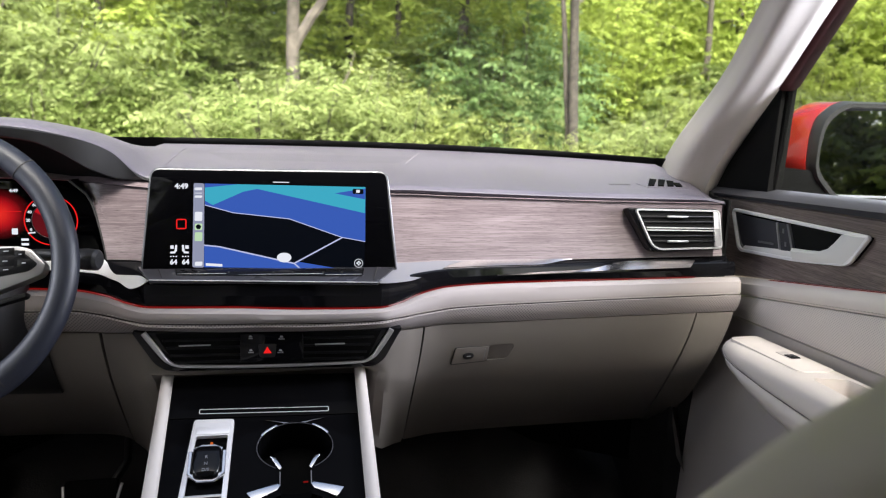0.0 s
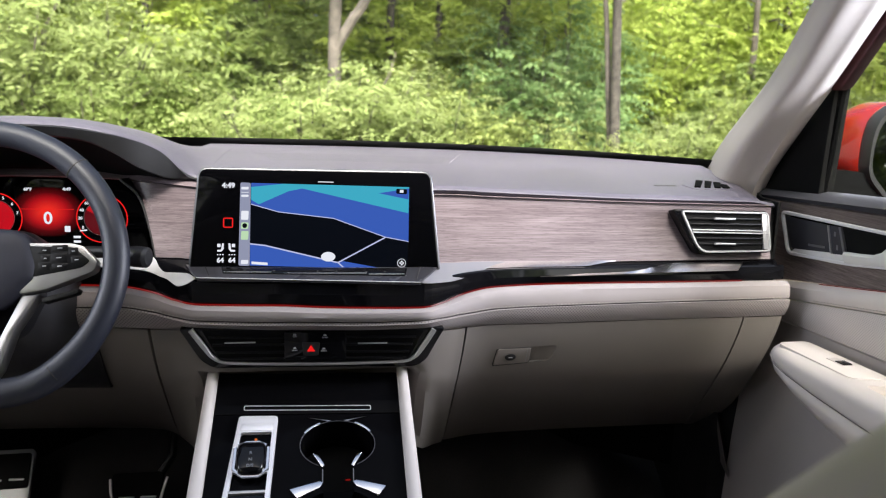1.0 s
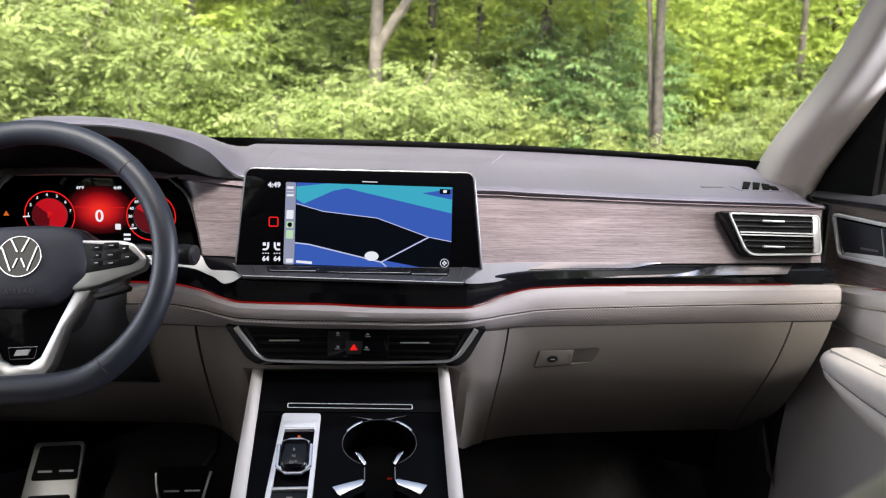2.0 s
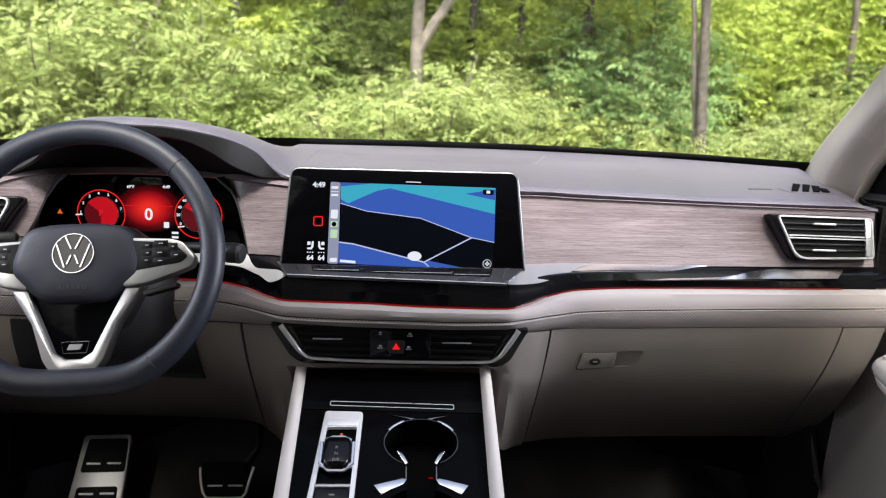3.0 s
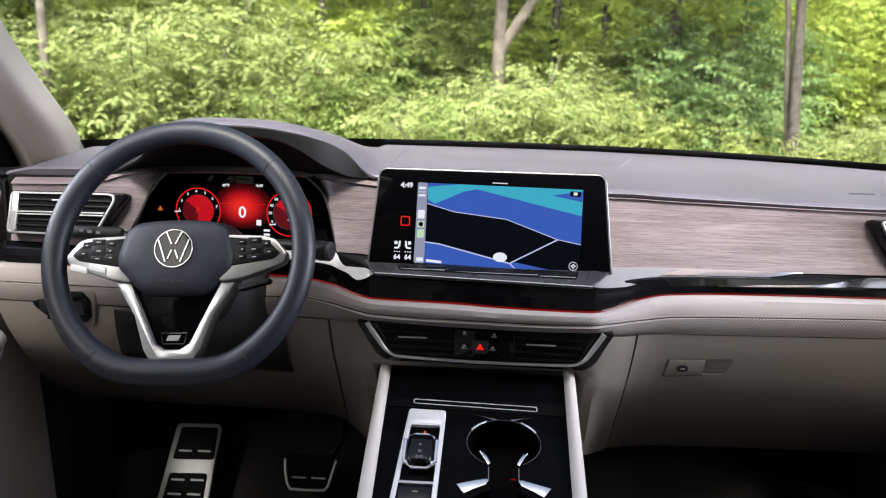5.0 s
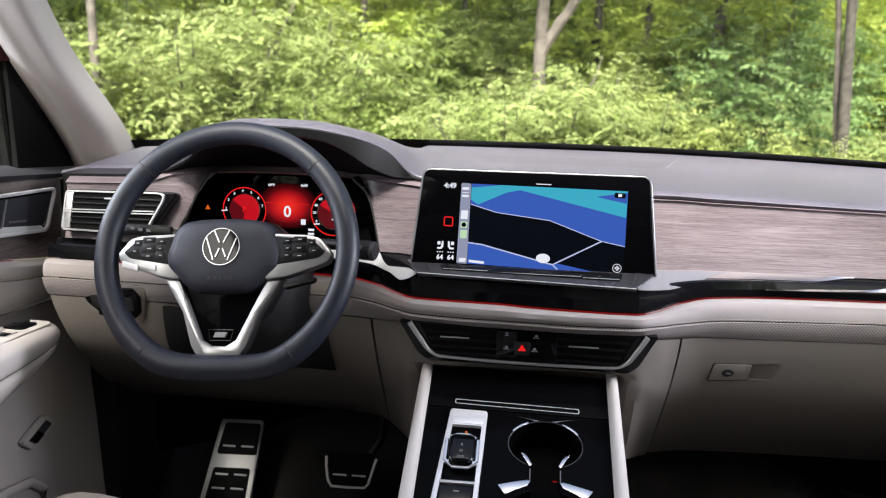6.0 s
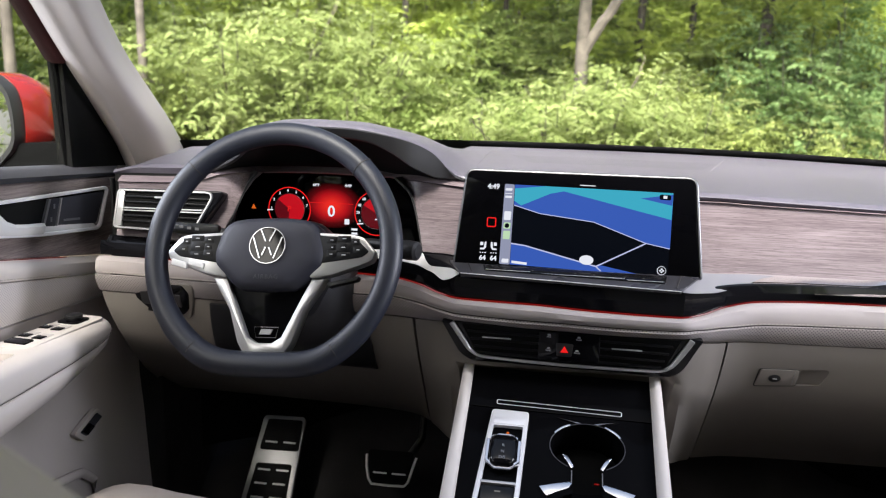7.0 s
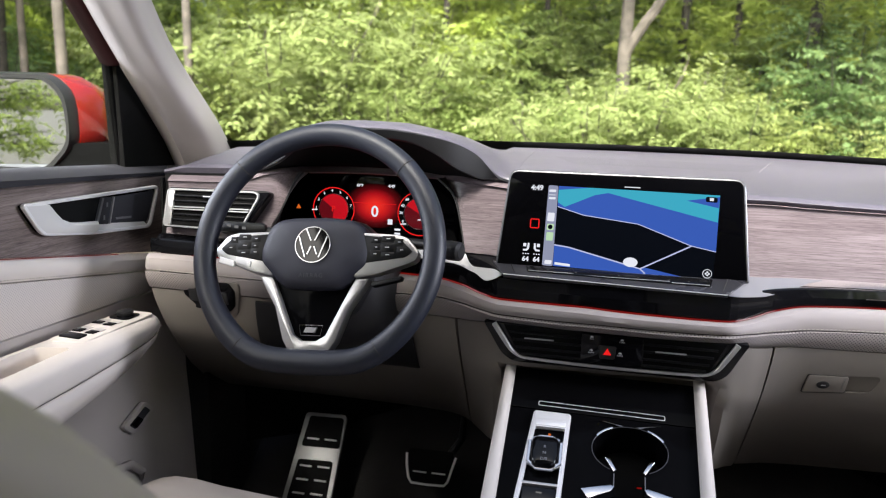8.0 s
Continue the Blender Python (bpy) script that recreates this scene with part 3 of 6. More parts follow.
# backing that shows as a dark joint
part("backing", band([shift(top_edge, 0.012, -0.002), shift(wood_top, 0.012, 0), shift(wood_bottom, 0.012, 0), shift(pad_foot, 0.03, 0), shift(pad_foot, 0.05, -0.04)], -0.218, DASH_END, 60), black_matte, dash)
part("backing", band([shift(top_edge, 0.012, -0.002), shift(wood_top, 0.012, 0), shift(wood_bottom, 0.012, 0), shift(pad_foot, 0.03, 0), shift(pad_foot, 0.05, -0.04)], -DASH_END, -0.560, 24), black_matte, dash)
part("backing", band([shift(wood_bottom, 0.012, 0), shift(pad_foot, 0.03, 0), shift(pad_foot, 0.05, -0.04)], -0.560, -0.218, 30), black_matte, dash)


def wood_sheet(x0, x1, n, lean0=straight, lean1=straight):
    lines = [(wood_back, 0), (between(wood_back, wood_top, 0.5, -0.002, 0.0005), 0), (shift(wood_top, -0.004, 0.000), 0), (shift(wood_top, 0, -0.002), 0.02)]
    lines += [(between(wood_top, wood_bottom, u, 0.004 * math.sin(math.pi * u)), u) for u in (0.12, 0.3, 0.5, 0.7, 0.88)]
    lines += [(shift(wood_bottom, 0, 0.001), 1)]
    rows = [[(mixn(x0 + lean0(u), x1 + lean1(u), a), *f(mixn(x0 + lean0(u), x1 + lean1(u), a))) for f, u in lines] for a in np.linspace(0, 1, n)]
    return thick(grid(rows), 0.004)


part("wood_trim", wood_sheet(CLUSTER[1], DASH_END - 0.012, 80, gap_right), wood, dash)
part("wood_trim", wood_sheet(-DASH_END + 0.012, CLUSTER[0], 30, straight, gap_left), wood, dash)
arch = [wood_back, between(wood_back, wood_top, 0.5, -0.002, 0.0005), shift(wood_top, -0.004, 0.0), shift(wood_top, 0.002, -0.002)]
part("wood_trim", band(arch, CLUSTER[0], CLUSTER[1], 30), wood, dash)
def facet_end(x):
    """The foot of the sloping gloss facet under the wood, behind the rounded nose of the trim."""
    (y0, z0), (y1, z1) = wood_bottom(x), trim_ledge(x)
    y = mixn(y0, y1, 0.36)
    return y, 1.25 + (z1 - 1.25) / y1 * y


part("gloss_trim", band([shift(wood_bottom, 0.002, 0), between(wood_bottom, facet_end, 0.5), facet_end, shift(trim_ledge, 0.008, -0.001), trim_ledge, shift(trim_ledge, -0.0025, -0.002), between(trim_ledge, red_line, 0.5, -0.0025), shift(red_line, 0.001, 0.001)], -DASH_END, DASH_END - 0.004, 140), piano, dash, sharp=12)
taper = lambda x: 1 - smooth((x - 0.405) / 0.06)
upper_end = lambda x: (mixn(wood_bottom(x)[0], facet_end(x)[0], taper(x)), mixn(wood_bottom(x)[1], facet_end(x)[1] + 0.0012, taper(x)))
# gloss black facets, given a pale colour to stand for the sky's reflection
for x0, x1 in ((-0.66, -0.300), (-0.150, 0.464)):
    part("sloping_facet", band([shift(wood_bottom, 0.001, 0.0012), upper_end], x0, x1, 90, 0.001), sheen_metal, dash, "sloping gloss facet under the wood, pale for its reflection")


def facet_patch(stations, high, low, material):
    """A facet that stands proud of the nose beside the display, painted pale for its reflection; stations and slopes
    are sideways and downward, by distance ahead of the seats.
    """
    fh, fl = spline(stations, high), spline(stations, low)
    rows = []
    for k in np.linspace(stations[0], stations[-1], 50):
        e0, e1, y1 = fh(k), fl(k), 1.05
        for _ in range(6):
            y1 = red_line(k * y1)[0] - 0.006
        ref = mixn(low[0], min(low), (k - stations[0]) / (stations[-1] - stations[0]))
        y0, y1 = y1 * (0.62 - ref) / (0.62 - e0), y1 * (0.62 - ref) / (0.62 - e1)
        ym, em = (y0 + y1) / 2, (e0 * y0 + e1 * y1) / (y0 + y1)
        rows.append([(k * y, y, 1.25 + e * y) for y, e in ((y0, e0), (ym, em), (y1, e1))])
    return part("sloping_facet", thick(grid(rows), 0.001), material, dash, "sloping gloss facet beside the display, pale for its reflection")


# grey and silver paint stand for reflections in gloss black
facet_patch([0.146, 0.1555, 0.1853, 0.2044, 0.2241, 0.2401, 0.256], [-0.2132, -0.2131, -0.2127, -0.2120, -0.2110, -0.2109, -0.2110], [-0.2400, -0.2405, -0.2381, -0.2325, -0.2245, -0.2160, -0.2116], facet_sheen)
facet_patch([-0.280, -0.2294, -0.2073, -0.1985, -0.1925, -0.1850, -0.1696, -0.1590, -0.1482], [-0.2070, -0.2050, -0.2036, -0.2060, -0.2190, -0.2250, -0.2256, -0.2262, -0.2318], [-0.2170, -0.2205, -0.2235, -0.2270, -0.2300, -0.2330, -0.2430, -0.2400, -0.2335], silver_paint)
# a second facet, pale in colour for its reflection, twists out of the trim's nose towards the passenger's door; slopes
# are seen from the seats
FXS = [0.331, 0.405, 0.4735, 0.5124, 0.5546, 0.6164, 0.6667]
facet_hi = spline(FXS, [-0.2305, -0.2277, -0.2250, -0.2189, -0.2125, -0.2112, -0.2107])
facet_lo = spline(FXS, [-0.2313, -0.2299, -0.2276, -0.2264, -0.2252, -0.2239, -0.2224])
rows = []
for a in np.linspace(0, 1, 60):
    xt, xb = 0.332 + 0.334 * a, 0.332 + 0.317 * a
    yn, e0, e1 = red_line(xt)[0], facet_hi(xt), facet_lo(xb)
    y0, y1 = yn - 0.003 + 0.013 * smooth((e0 + 0.2235) / 0.009), yn - 0.007
    rows.append([(xt, y0, 1.25 + e0 * y0), (mixn(xt, xb, 0.5), (y0 + y1) / 2, 1.25 + (e0 + e1) / 2 * (y0 + y1) / 2), (xb, y1, 1.25 + e1 * y1)])
part("sloping_facet", thick(grid(rows), 0.001), sheen_metal, dash, "sloping gloss facet under the wood, pale for its reflection")
part("ambient_light_strip", sweep([(x, red_line(x)[0] - 0.001, red_line(x)[1] + 0.0004) for x in np.linspace(-0.66, 0.66, 120)], 0.0011, n=6), ambient_red, dash, "thin red light strip")
pad = part("padded_band", band([shift(red_line, 0.004, -0.001), shift(red_line, -0.006, -0.0012), between(red_line, pad_nose, 0.6, -0.004, 0.0018), pad_nose, between(pad_nose, pad_seam, 0.6, -0.0012), shift(pad_seam, 0.0006, 0)], -DASH_END, DASH_END, 150), beige, dash)
part("perforated_band", band([shift(pad_seam, 0.0008, -0.0012), between(pad_seam, pad_foot, 0.35, -0.0015), between(pad_seam, pad_foot, 0.7, -0.001), shift(pad_foot, 0.001, 0.001), shift(pad_foot, 0.012, -0.001)], -DASH_END, DASH_END, 150), beige_perf, dash, "perforated beige leather")
# stitches along the seam
st = bmesh.new()
for x in np.arange(-0.72, 0.722, 0.0058):
    y, z = pad_seam(x)
    y2, z2 = pad_seam(x + 0.004)
    d = Vector((0.004, y2 - y, z2 - z)).normalized()
    m = Matrix.Translation((x, y - 0.0012, z + 0.0022)) @ d.to_track_quat("X", "Z").to_matrix().to_4x4() @ Matrix.Diagonal((0.0036, 0.0008, 0.0008, 1))
    bmesh.ops.create_cube(st, size=1.0, matrix=m)
tagged(part("stitching", st, thread, pad), kind="stuff")

# lower panels
part("lower_shell", lower_panel((-0.73, 0.73), (-0.70, 0.70), 60, out=-0.012), black_matte, dash)
part("centre_panel", lower_panel((-0.2150, 0.2150), (-0.1965, 0.1965), 60, 30, v1=1.0), dimmed_beige_plastic, dash)
end_panel = part("end_panel", lower_panel((0.668, 0.733), (0.640, 0.70), 8), dimmed_beige_plastic, dash)
knee = part("knee_panel", lower_panel((-0.733, -0.2195), (-0.70, -0.2010), 50), dimmed_beige_plastic, dash)
for x0, x1 in ((-0.437, -0.425), (-0.300, -0.288)):
    part("panel_seam", sweep([tucked((mixn(x0, x1, u), lower_face(mixn(x0, x1, u), mixn(0.62, 1.0, u))[0] - 0.0064, lower_face(x0, mixn(0.62, 1.0, u))[1]), mixn(0.62, 1.0, u)) for u in np.linspace(0, 1, 7)], 0.0012, n=5), seam_dark, knee)

# glove box
lid_rows = []
for a in np.linspace(0, 1, 50):
    front = []
    for v in np.linspace(0, 1, 16):
        x = mixn(mixn(0.2205, 0.6650, a), mixn(0.2020, 0.6370, a), v)
        y, z = lower_face(x, v)
        front.append(tucked((x, y - 0.007, z), v))
    back = [(x, y + 0.006, z + 0.0005) for x, y, z in front[::-1]]
    x, y, z = front[-1]
    lid_rows.append(front + [(x, y + 0.003, z - 0.003), (x, y + 0.05, z - 0.006), (x, y + 0.05, z)] + back)
lid_bm = grid(lid_rows, close_v=True, caps=True)
gp = lambda u, v, d=0.0: Vector((0.314 + u, 1.0885, 0.877)) + Vector((0, 0, v)) + Vector((0, lower_face(0.314 + u, (pad_foot(0.314 + u)[1] - 0.004 - 0.877 - v) / (pad_foot(0.314 + u)[1] - 0.716))[0] - 1.0885 - 0.0075 - d, 0))
scoop_out = rounded([(0.0105, -0.0135), (0.043, -0.0120), (0.0535, 0.0155), (0.0125, 0.0135)], [0.003, 0.007, 0.009, 0.003])
lid_bm = carve(lid_bm, prism(scoop_out, gp, -0.014, 0.010))
glove = part("glove_box_lid", lid_bm, dimmed_beige_plastic, dash)
part("latch_scoop", grid([[gp(mixn(a, b, u), v, d) for u, d in ((0, -0.0085), (0.4, -0.0075), (0.75, -0.0045), (1.0, -0.0006))] for v, a, b in ((-0.0150, 0.010, 0.044), (-0.0135, 0.010, 0.0445), (0.0, 0.011, 0.049), (0.0135, 0.0115, 0.0530), (0.0170, 0.012, 0.0540))]), dimmed_beige_plastic, glove)
part("latch_groove", prism(rounded([(-0.0480, -0.0175), (0.0105, -0.0145), (0.0120, 0.0135), (-0.0435, 0.0135)], 0.004), gp, -0.004, 0.0007), seam_dark, glove)
latch = part("latch", prism(rounded([(-0.0468, -0.0160), (0.0098, -0.0132), (0.0113, 0.0126), (-0.0418, 0.0126)], 0.0035), gp, -0.004, 0.0022, 0.0008), dimmed_beige_plastic, glove)
part("latch_line", prism([(0.0040, -0.0115), (0.0046, -0.0115), (0.0056, 0.0105), (0.0050, 0.0105)], gp, 0.001, 0.0025), grey_trim, latch)
part("lock", disc(0.0058, gp, 0.002, 0.0040, 24, 0.0006, ru=0.0085, c=(-0.021, -0.002)), black_plastic, latch)
part("lock_slot", rbox(gp(-0.021, -0.002, 0.0044), (0.006, 0.0008, 0.0013), 0), silver, latch)


# ---- air vents ----
def side_vent(s):
    put = plane_of((0.64 if s > 0 else -0.634, 1.108, 1.066), (1, 0, 0), (0, 0.22, 0.975))
    k = 1.0 if s > 0 else 1.09         # the driver's vent is a little wider
    P = lambda pts: [(a * 0.965 - 0.003, b) for a, b in pts] if s > 0 else [(-a * k, b) for a, b in pts][::-1]
    v = part("side_vent", prism(rounded(P([(-0.092, 0.033), (0.072, 0.031), (0.076, -0.034), (-0.050, -0.037)]), [0.006, 0.004, 0.004, 0.012]), put, -0.02, -0.001, 0.002), piano, dash)
    part("recess", prism(P([(-0.072, 0.027), (0.066, 0.026), (0.068, -0.030), (-0.045, -0.031)]), put, -0.004, 0.0002), black_matte, v)
    loop = rounded(P([(-0.078, 0.0295), (0.070, 0.0275), (0.0735, -0.0315), (-0.048, -0.0335)]), [0.006, 0.006, 0.006, 0.016], 4)
    part("chrome_frame", sweep([put(a, b, 0.002) for a, b in loop], 0.0016, 0.003, closed=True, up=(0, -1, 0.2), square=True), silver, v)
    part("chrome_edge", prism(P([(0.060, 0.026), (0.071, 0.026), (0.0735, -0.030), (0.062, -0.029)]), put, 0, 0.004, 0.001), silver, v, "broad satin silver outer edge")
    for z in (0.0010, -0.0028):
        part("chrome_bar", prism(P([(-0.062, z + 0.0009), (0.0705, z + 0.0009 - 0.0016), (0.0705, z - 0.0009 - 0.0016), (-0.061, z - 0.0009)]), put, 0.0005, 0.006), silver, v)
    for z, a in ((0.018, -0.070), (0.0095, -0.066), (-0.0125, -0.055), (-0.021, -0.050)):
        part("slat", prism(P([(a, z + 0.0018), (0.064, z + 0.0012), (0.064, z - 0.0012), (a, z - 0.0012)]), put, 0.0, 0.0035, 0.0008), vent_black, v)
    for z in (0.0175, -0.0215):
        part("tab", prism(rounded(P([(-0.024, z + 0.0022), (0.012, z + 0.0016), (0.012, z - 0.0014), (-0.024, z - 0.001)]), 0.001), put, 0.003, 0.0075, 0.001), silver, v)
    return v


for s in (1, -1):
    side_vent(s)

# middle vents with the button block
cv_plane = plane_of((0.003, 1.012, 0.915), (1, 0, 0), (0, -0.10, 0.995))
cv = lambda a, b, d=0.0: cv_plane(a, 0.0315 - (0.0315 - b) * 0.87 - 0.010 * a, d)
outline = [(-0.176, 0.0315), (0.178, 0.0315), (0.172, 0.020), (0.154, -0.022), (0.140, -0.0345), (-0.133, -0.0345), (-0.149, -0.022), (-0.170, 0.020)]
centre_vent = part("centre_vent", prism(rounded(outline, 0.008), cv, -0.02, 0.002, 0.002), piano, dash)
part("recess", prism([(-0.146, 0.0285), (0.148, 0.0285), (0.128, -0.022), (-0.123, -0.022)], cv, 0.001, 0.0025), black_matte, centre_vent)
band_pts = [(-0.160, 0.0300), (-0.145, 0.004), (-0.132, -0.016), (-0.117, -0.0240), (0, -0.0275), (0.122, -0.0240), (0.137, -0.016), (0.149, 0.004), (0.162, 0.0300)]
fx, fz = spline(range(9), [p[0] for p in band_pts]), spline(range(9), [p[1] for p in band_pts])
wide = [mixn(0.0017, 0.0034, smooth((abs(4 - k) - 1.2) / 2)) for k in np.linspace(0, 8, 49)]
part("chrome_band", sweep([cv(fx(k), fz(k), 0.003) for k in np.linspace(0, 8, 49)], wide, 0.003, up=(0, -1, -0.1), square=True), silver, centre_vent, "satin silver trim under the vents")
for side in (-1, 1):
    for z in (0.018, 0.0055, -0.007, -0.0175):
        x0, x1 = 0.040, 0.142 - (0.030 - z) * 0.36
        part("slat", prism([(side * x0, z + 0.0016), (side * x1, z + 0.0016), (side * (x1 - 0.001), z - 0.0016), (side * x0, z - 0.0016)], cv, 0.002, 0.006, 0.0008), vent_black, centre_vent)
    part("tab", rbox(cv(-0.097 if side < 0 else 0.078, 0.0105 if side < 0 else 0.0085, 0.0065), (0.040, 0.003, 0.0016), 0.0006), silver, centre_vent)
block = part("button_block", prism(rounded([(-0.040, 0.0275), (0.043, 0.0275), (0.043, -0.020), (-0.040, -0.020)], 0.003), cv, 0.002, 0.006, 0.001), piano, centre_vent)
part("hazard_button", prism(rounded([(-0.0165, 0.0105), (0.0075, 0.0105), (0.0055, -0.012), (-0.0145, -0.012)], 0.003), cv, 0.005, 0.0068, 0.0006), black_plastic, block)
part("hazard_triangle", prism([(-0.0100, -0.0045), (0.0010, -0.0045), (-0.0045, 0.0065)], cv, 0.0066, 0.0074), red_lit, block, "lit red warning triangle")
for x, z in ((-0.026, 0.0215), (0.0140, 0.0205), (-0.026, -0.001), (0.0125, -0.002)):
    part("symbol", prism(rounded([(x - 0.0016, z + 0.0030), (x + 0.0016, z + 0.0030), (x + 0.0023, z + 0.0004), (x - 0.0023, z + 0.0004)], 0.0005), cv, 0.0058, 0.0066), symbol_paint, block)
    caption = {(0.0140, 0.0205): "CLIMA", (-0.026, -0.001): "MENU", (0.0125, -0.002): "MODE"}.get((x, z))
    if caption:
        part("caption", lettering(caption, 0.0028, lambda u, v, w, x=x, z=z: cv(x + u, z - 0.0022 + v, w + 0.0062), bold=0.00006), symbol_paint, block)
    else:
        part("caption_bar", prism([(x - 0.0026, z - 0.0014), (x + 0.0026, z - 0.0014), (x + 0.0026, z - 0.0022), (x - 0.0026, z - 0.0022)], cv, 0.0058, 0.0066), symbol_paint, block)


# ---- small grilles in the dash top, by the pillars ----
def dash_z(x, y):
    """Height of the dash top at a place."""
    (y1, z1), (y0, z0) = top_edge(x), screen_base(x)
    v = (y - y1) / (y0 - y1)
    return mixn(z1 + 0.002, z0, v) + 0.006 * math.sin(math.pi * min(max(v, 0), 1))


def demister(s):
    put = lambda u, v, d=0.0: Vector((s * (0.655 + u), 1.222 + v, dash_z(0.655 + u, 1.222 + v) + d))
    d = part("demister_grille", prism(rounded([(-0.022, 0.042), (0.036, 0.022), (0.036, -0.030), (-0.033, -0.025), (-0.042, 0.002)], 0.004), put, -0.004, 0.0006, 0.0), dash_soft, dash)
    for x0, y0, x1, y1 in ((-0.029, -0.016, 0.003, 0.027), (-0.012, -0.018, 0.017, 0.022), (0.005, -0.020, 0.028, 0.013), (0.020, -0.022, 0.032, -0.002)):
        part("slot", prism([(x0, y0), (x0 + 0.0105, y0 - 0.001), (x1 + 0.002, y1 - 0.004), (x1 - 0.008, y1 + 0.002)], put, -0.001, 0.0030), deep_black, d)
    return d


for s in (1, -1):
    demister(s)
aw = lambda u, v, d=0.0: Vector((0.580 + u, 1.219 + v, dash_z(0.580 + u, 1.219 + v) + d))
for i in range(4):
    part("airbag_mark_bar", prism([(-0.018 + 0.010 * i, 0.004), (-0.011 + 0.010 * i, 0.004), (-0.011 + 0.010 * i, -0.003), (-0.018 + 0.010 * i, -0.003)], aw, -0.002, 0.0004), black_plastic, dash)

# speaker grille and panel joints in the middle of the dash top
rows = [[(mixn(mixn(-0.072, 0.218, a), mixn(-0.115, 0.262, a), v), y, dash_z(mixn(mixn(-0.072, 0.218, a), mixn(-0.115, 0.262, a), v), y) + 0.0003) for v, y in ((0, 1.362), (0.33, 1.395), (0.66, 1.428), (1, 1.462))] for a in np.linspace(0, 1, 30)]
part("speaker_grille", grid(rows), dash_perf, dash, "finely perforated speaker cover")
# the joints carry a painted highlight, lighter than the dash top
for a, b in (((-0.203, 1.490), (-0.172, 1.384)), ((0.289, 1.548), (0.236, 1.373))):
    part("panel_joint", sweep([(mixn(a[0], b[0], u), mixn(a[1], b[1], u), dash_z(mixn(a[0], b[0], u), mixn(a[1], b[1], u)) + 0.0002) for u in np.linspace(0, 1, 8)], 0.0011, 0.0005, 6), joint_highlight, dash)

# ---- instrument hood and display ----
hood = thing("instrument_cluster", (-0.41, 1.25, 1.05), "hooded black instrument display lit red, with round dials", "instrument cluster")
HX = -0.41
lip_z = spline([0, 0.05, 0.095, 0.13, 0.17, 0.205, 0.235, 0.252], [1.192, 1.190, 1.184, 1.170, 1.146, 1.133, 1.123, 1.1185])
edge_z = spline([0, 0.057, 0.090, 0.131, 0.169, 0.205, 0.234, 0.252], [1.203, 1.202, 1.199, 1.192, 1.182, 1.165, 1.143, 1.122])
crest_z = spline([0, 0.07, 0.115, 0.155, 0.185, 0.215, 0.235, 0.252], [1.211, 1.209, 1.202, 1.193, 1.182, 1.1685, 1.159, 1.152])
rows, brow, cave = [], [], []
LEFT = 1.38                         # the hood is narrower towards the door
for x in np.linspace(HX - 0.252 / LEFT, HX + 0.252, 85):
    a = min(abs(x - HX) * (LEFT if x < HX else 1.0), 0.252)
    lz, ez, cz = max(lip_z(a), wood_back(x)[1] + 0.003), edge_z(a), crest_z(a)
    low = 1.154 if x > HX else 1.148
    row = [(x, 1.142, ez - 0.004), (x, 1.137, ez - 0.001), (x, 1.139, ez + 0.001), (x, 1.155, mixn(ez, cz, 0.6) + 0.001), (x, 1.195, cz), (x, 1.27, cz - 0.006), (x, 1.36, mixn(cz - 0.012, low, 0.35)), (x, 1.46, mixn(cz - 0.02, low, 0.85)), (x, 1.54, low - 0.004)]
    # run out into the dash top
    k = smooth((a - 0.195) / 0.057)
    y1, z1 = top_edge(x)
    flush = [(y1 + 0.003, z1 - 0.003), (y1 - 0.002, z1 - 0.001), (y1 - 0.001, z1 + 0.001), (y1 + 0.008, z1 + 0.003)] + [(p[1], dash_z(x, p[1]) + 0.0006) for p in row[4:]]
    late = smooth((a - 0.212) / 0.046)
    row = [(x, mixn(p[1], q[0], k if i < 4 else late), mixn(p[2], q[1], k if i < 4 else late)) for i, (p, q) in enumerate(zip(row, flush))]
    near = 1 - 0.050 * (1 - smooth((a - 0.12) / 0.12))            # the middle of the hood reaches further back
    row = [(p[0] * near, p[1] * near, 1.25 + (p[2] - 1.25) * near) if i < 5 else p for i, p in enumerate(row)]
    rows.append(row)
    e = row[1]
    x, lz = e[0], 1.25 + (lz - 1.25) * near
    brow.append([(x, e[1] + 0.0005, e[2] - 0.0005), (x, e[1] + 0.003, mixn(e[2], lz, 0.5)), (x, e[1] + 0.006, lz), (x, e[1] + 0.012, lz - 0.002)])
    q = math.copysign(a, x - HX) / 0.252
    cave.append([(x, e[1] + 0.007, lz), (x, e[1] + 0.03, lz - 0.006), (HX + q * 0.165, 1.222, min(lz - 0.02, 1.122))])
part("hood", thick(grid(rows), 0.003), dash_soft, hood)
part("hood_brow", thick(grid(brow), 0.003), black_plastic, hood, "black face under the hood's edge")
part("hood_lining", thick(grid(cave), 0.003), black_matte, hood)
for s, edge, lean in ((1, CLUSTER[1], gap_right), (-1, CLUSTER[0], gap_left)):
    e2 = HX + s * 0.163
    side = [[(edge + lean(u) - s * 0.001, 1.148 - 0.024 * u, mixn(rise_front(edge) - 0.002, 1.006, u)), (mixn(edge + lean(u), e2, 0.4), 1.185, mixn(1.126, 1.0, u)), (e2 + s * 0.002, 1.228, mixn(1.120, 0.992, u))] for u in np.linspace(0, 1, 14)]
    part("side_cheek", thick(grid(side), 0.003), black_plastic, hood)
part("shelf", thick(grid([[(x, 1.122, rise_foot(x) - 0.001), (x, 1.17, 1.000), (x, 1.23, 0.992)] for x in np.linspace(-0.56, -0.222, 12)]), 0.003), black_plastic, hood)
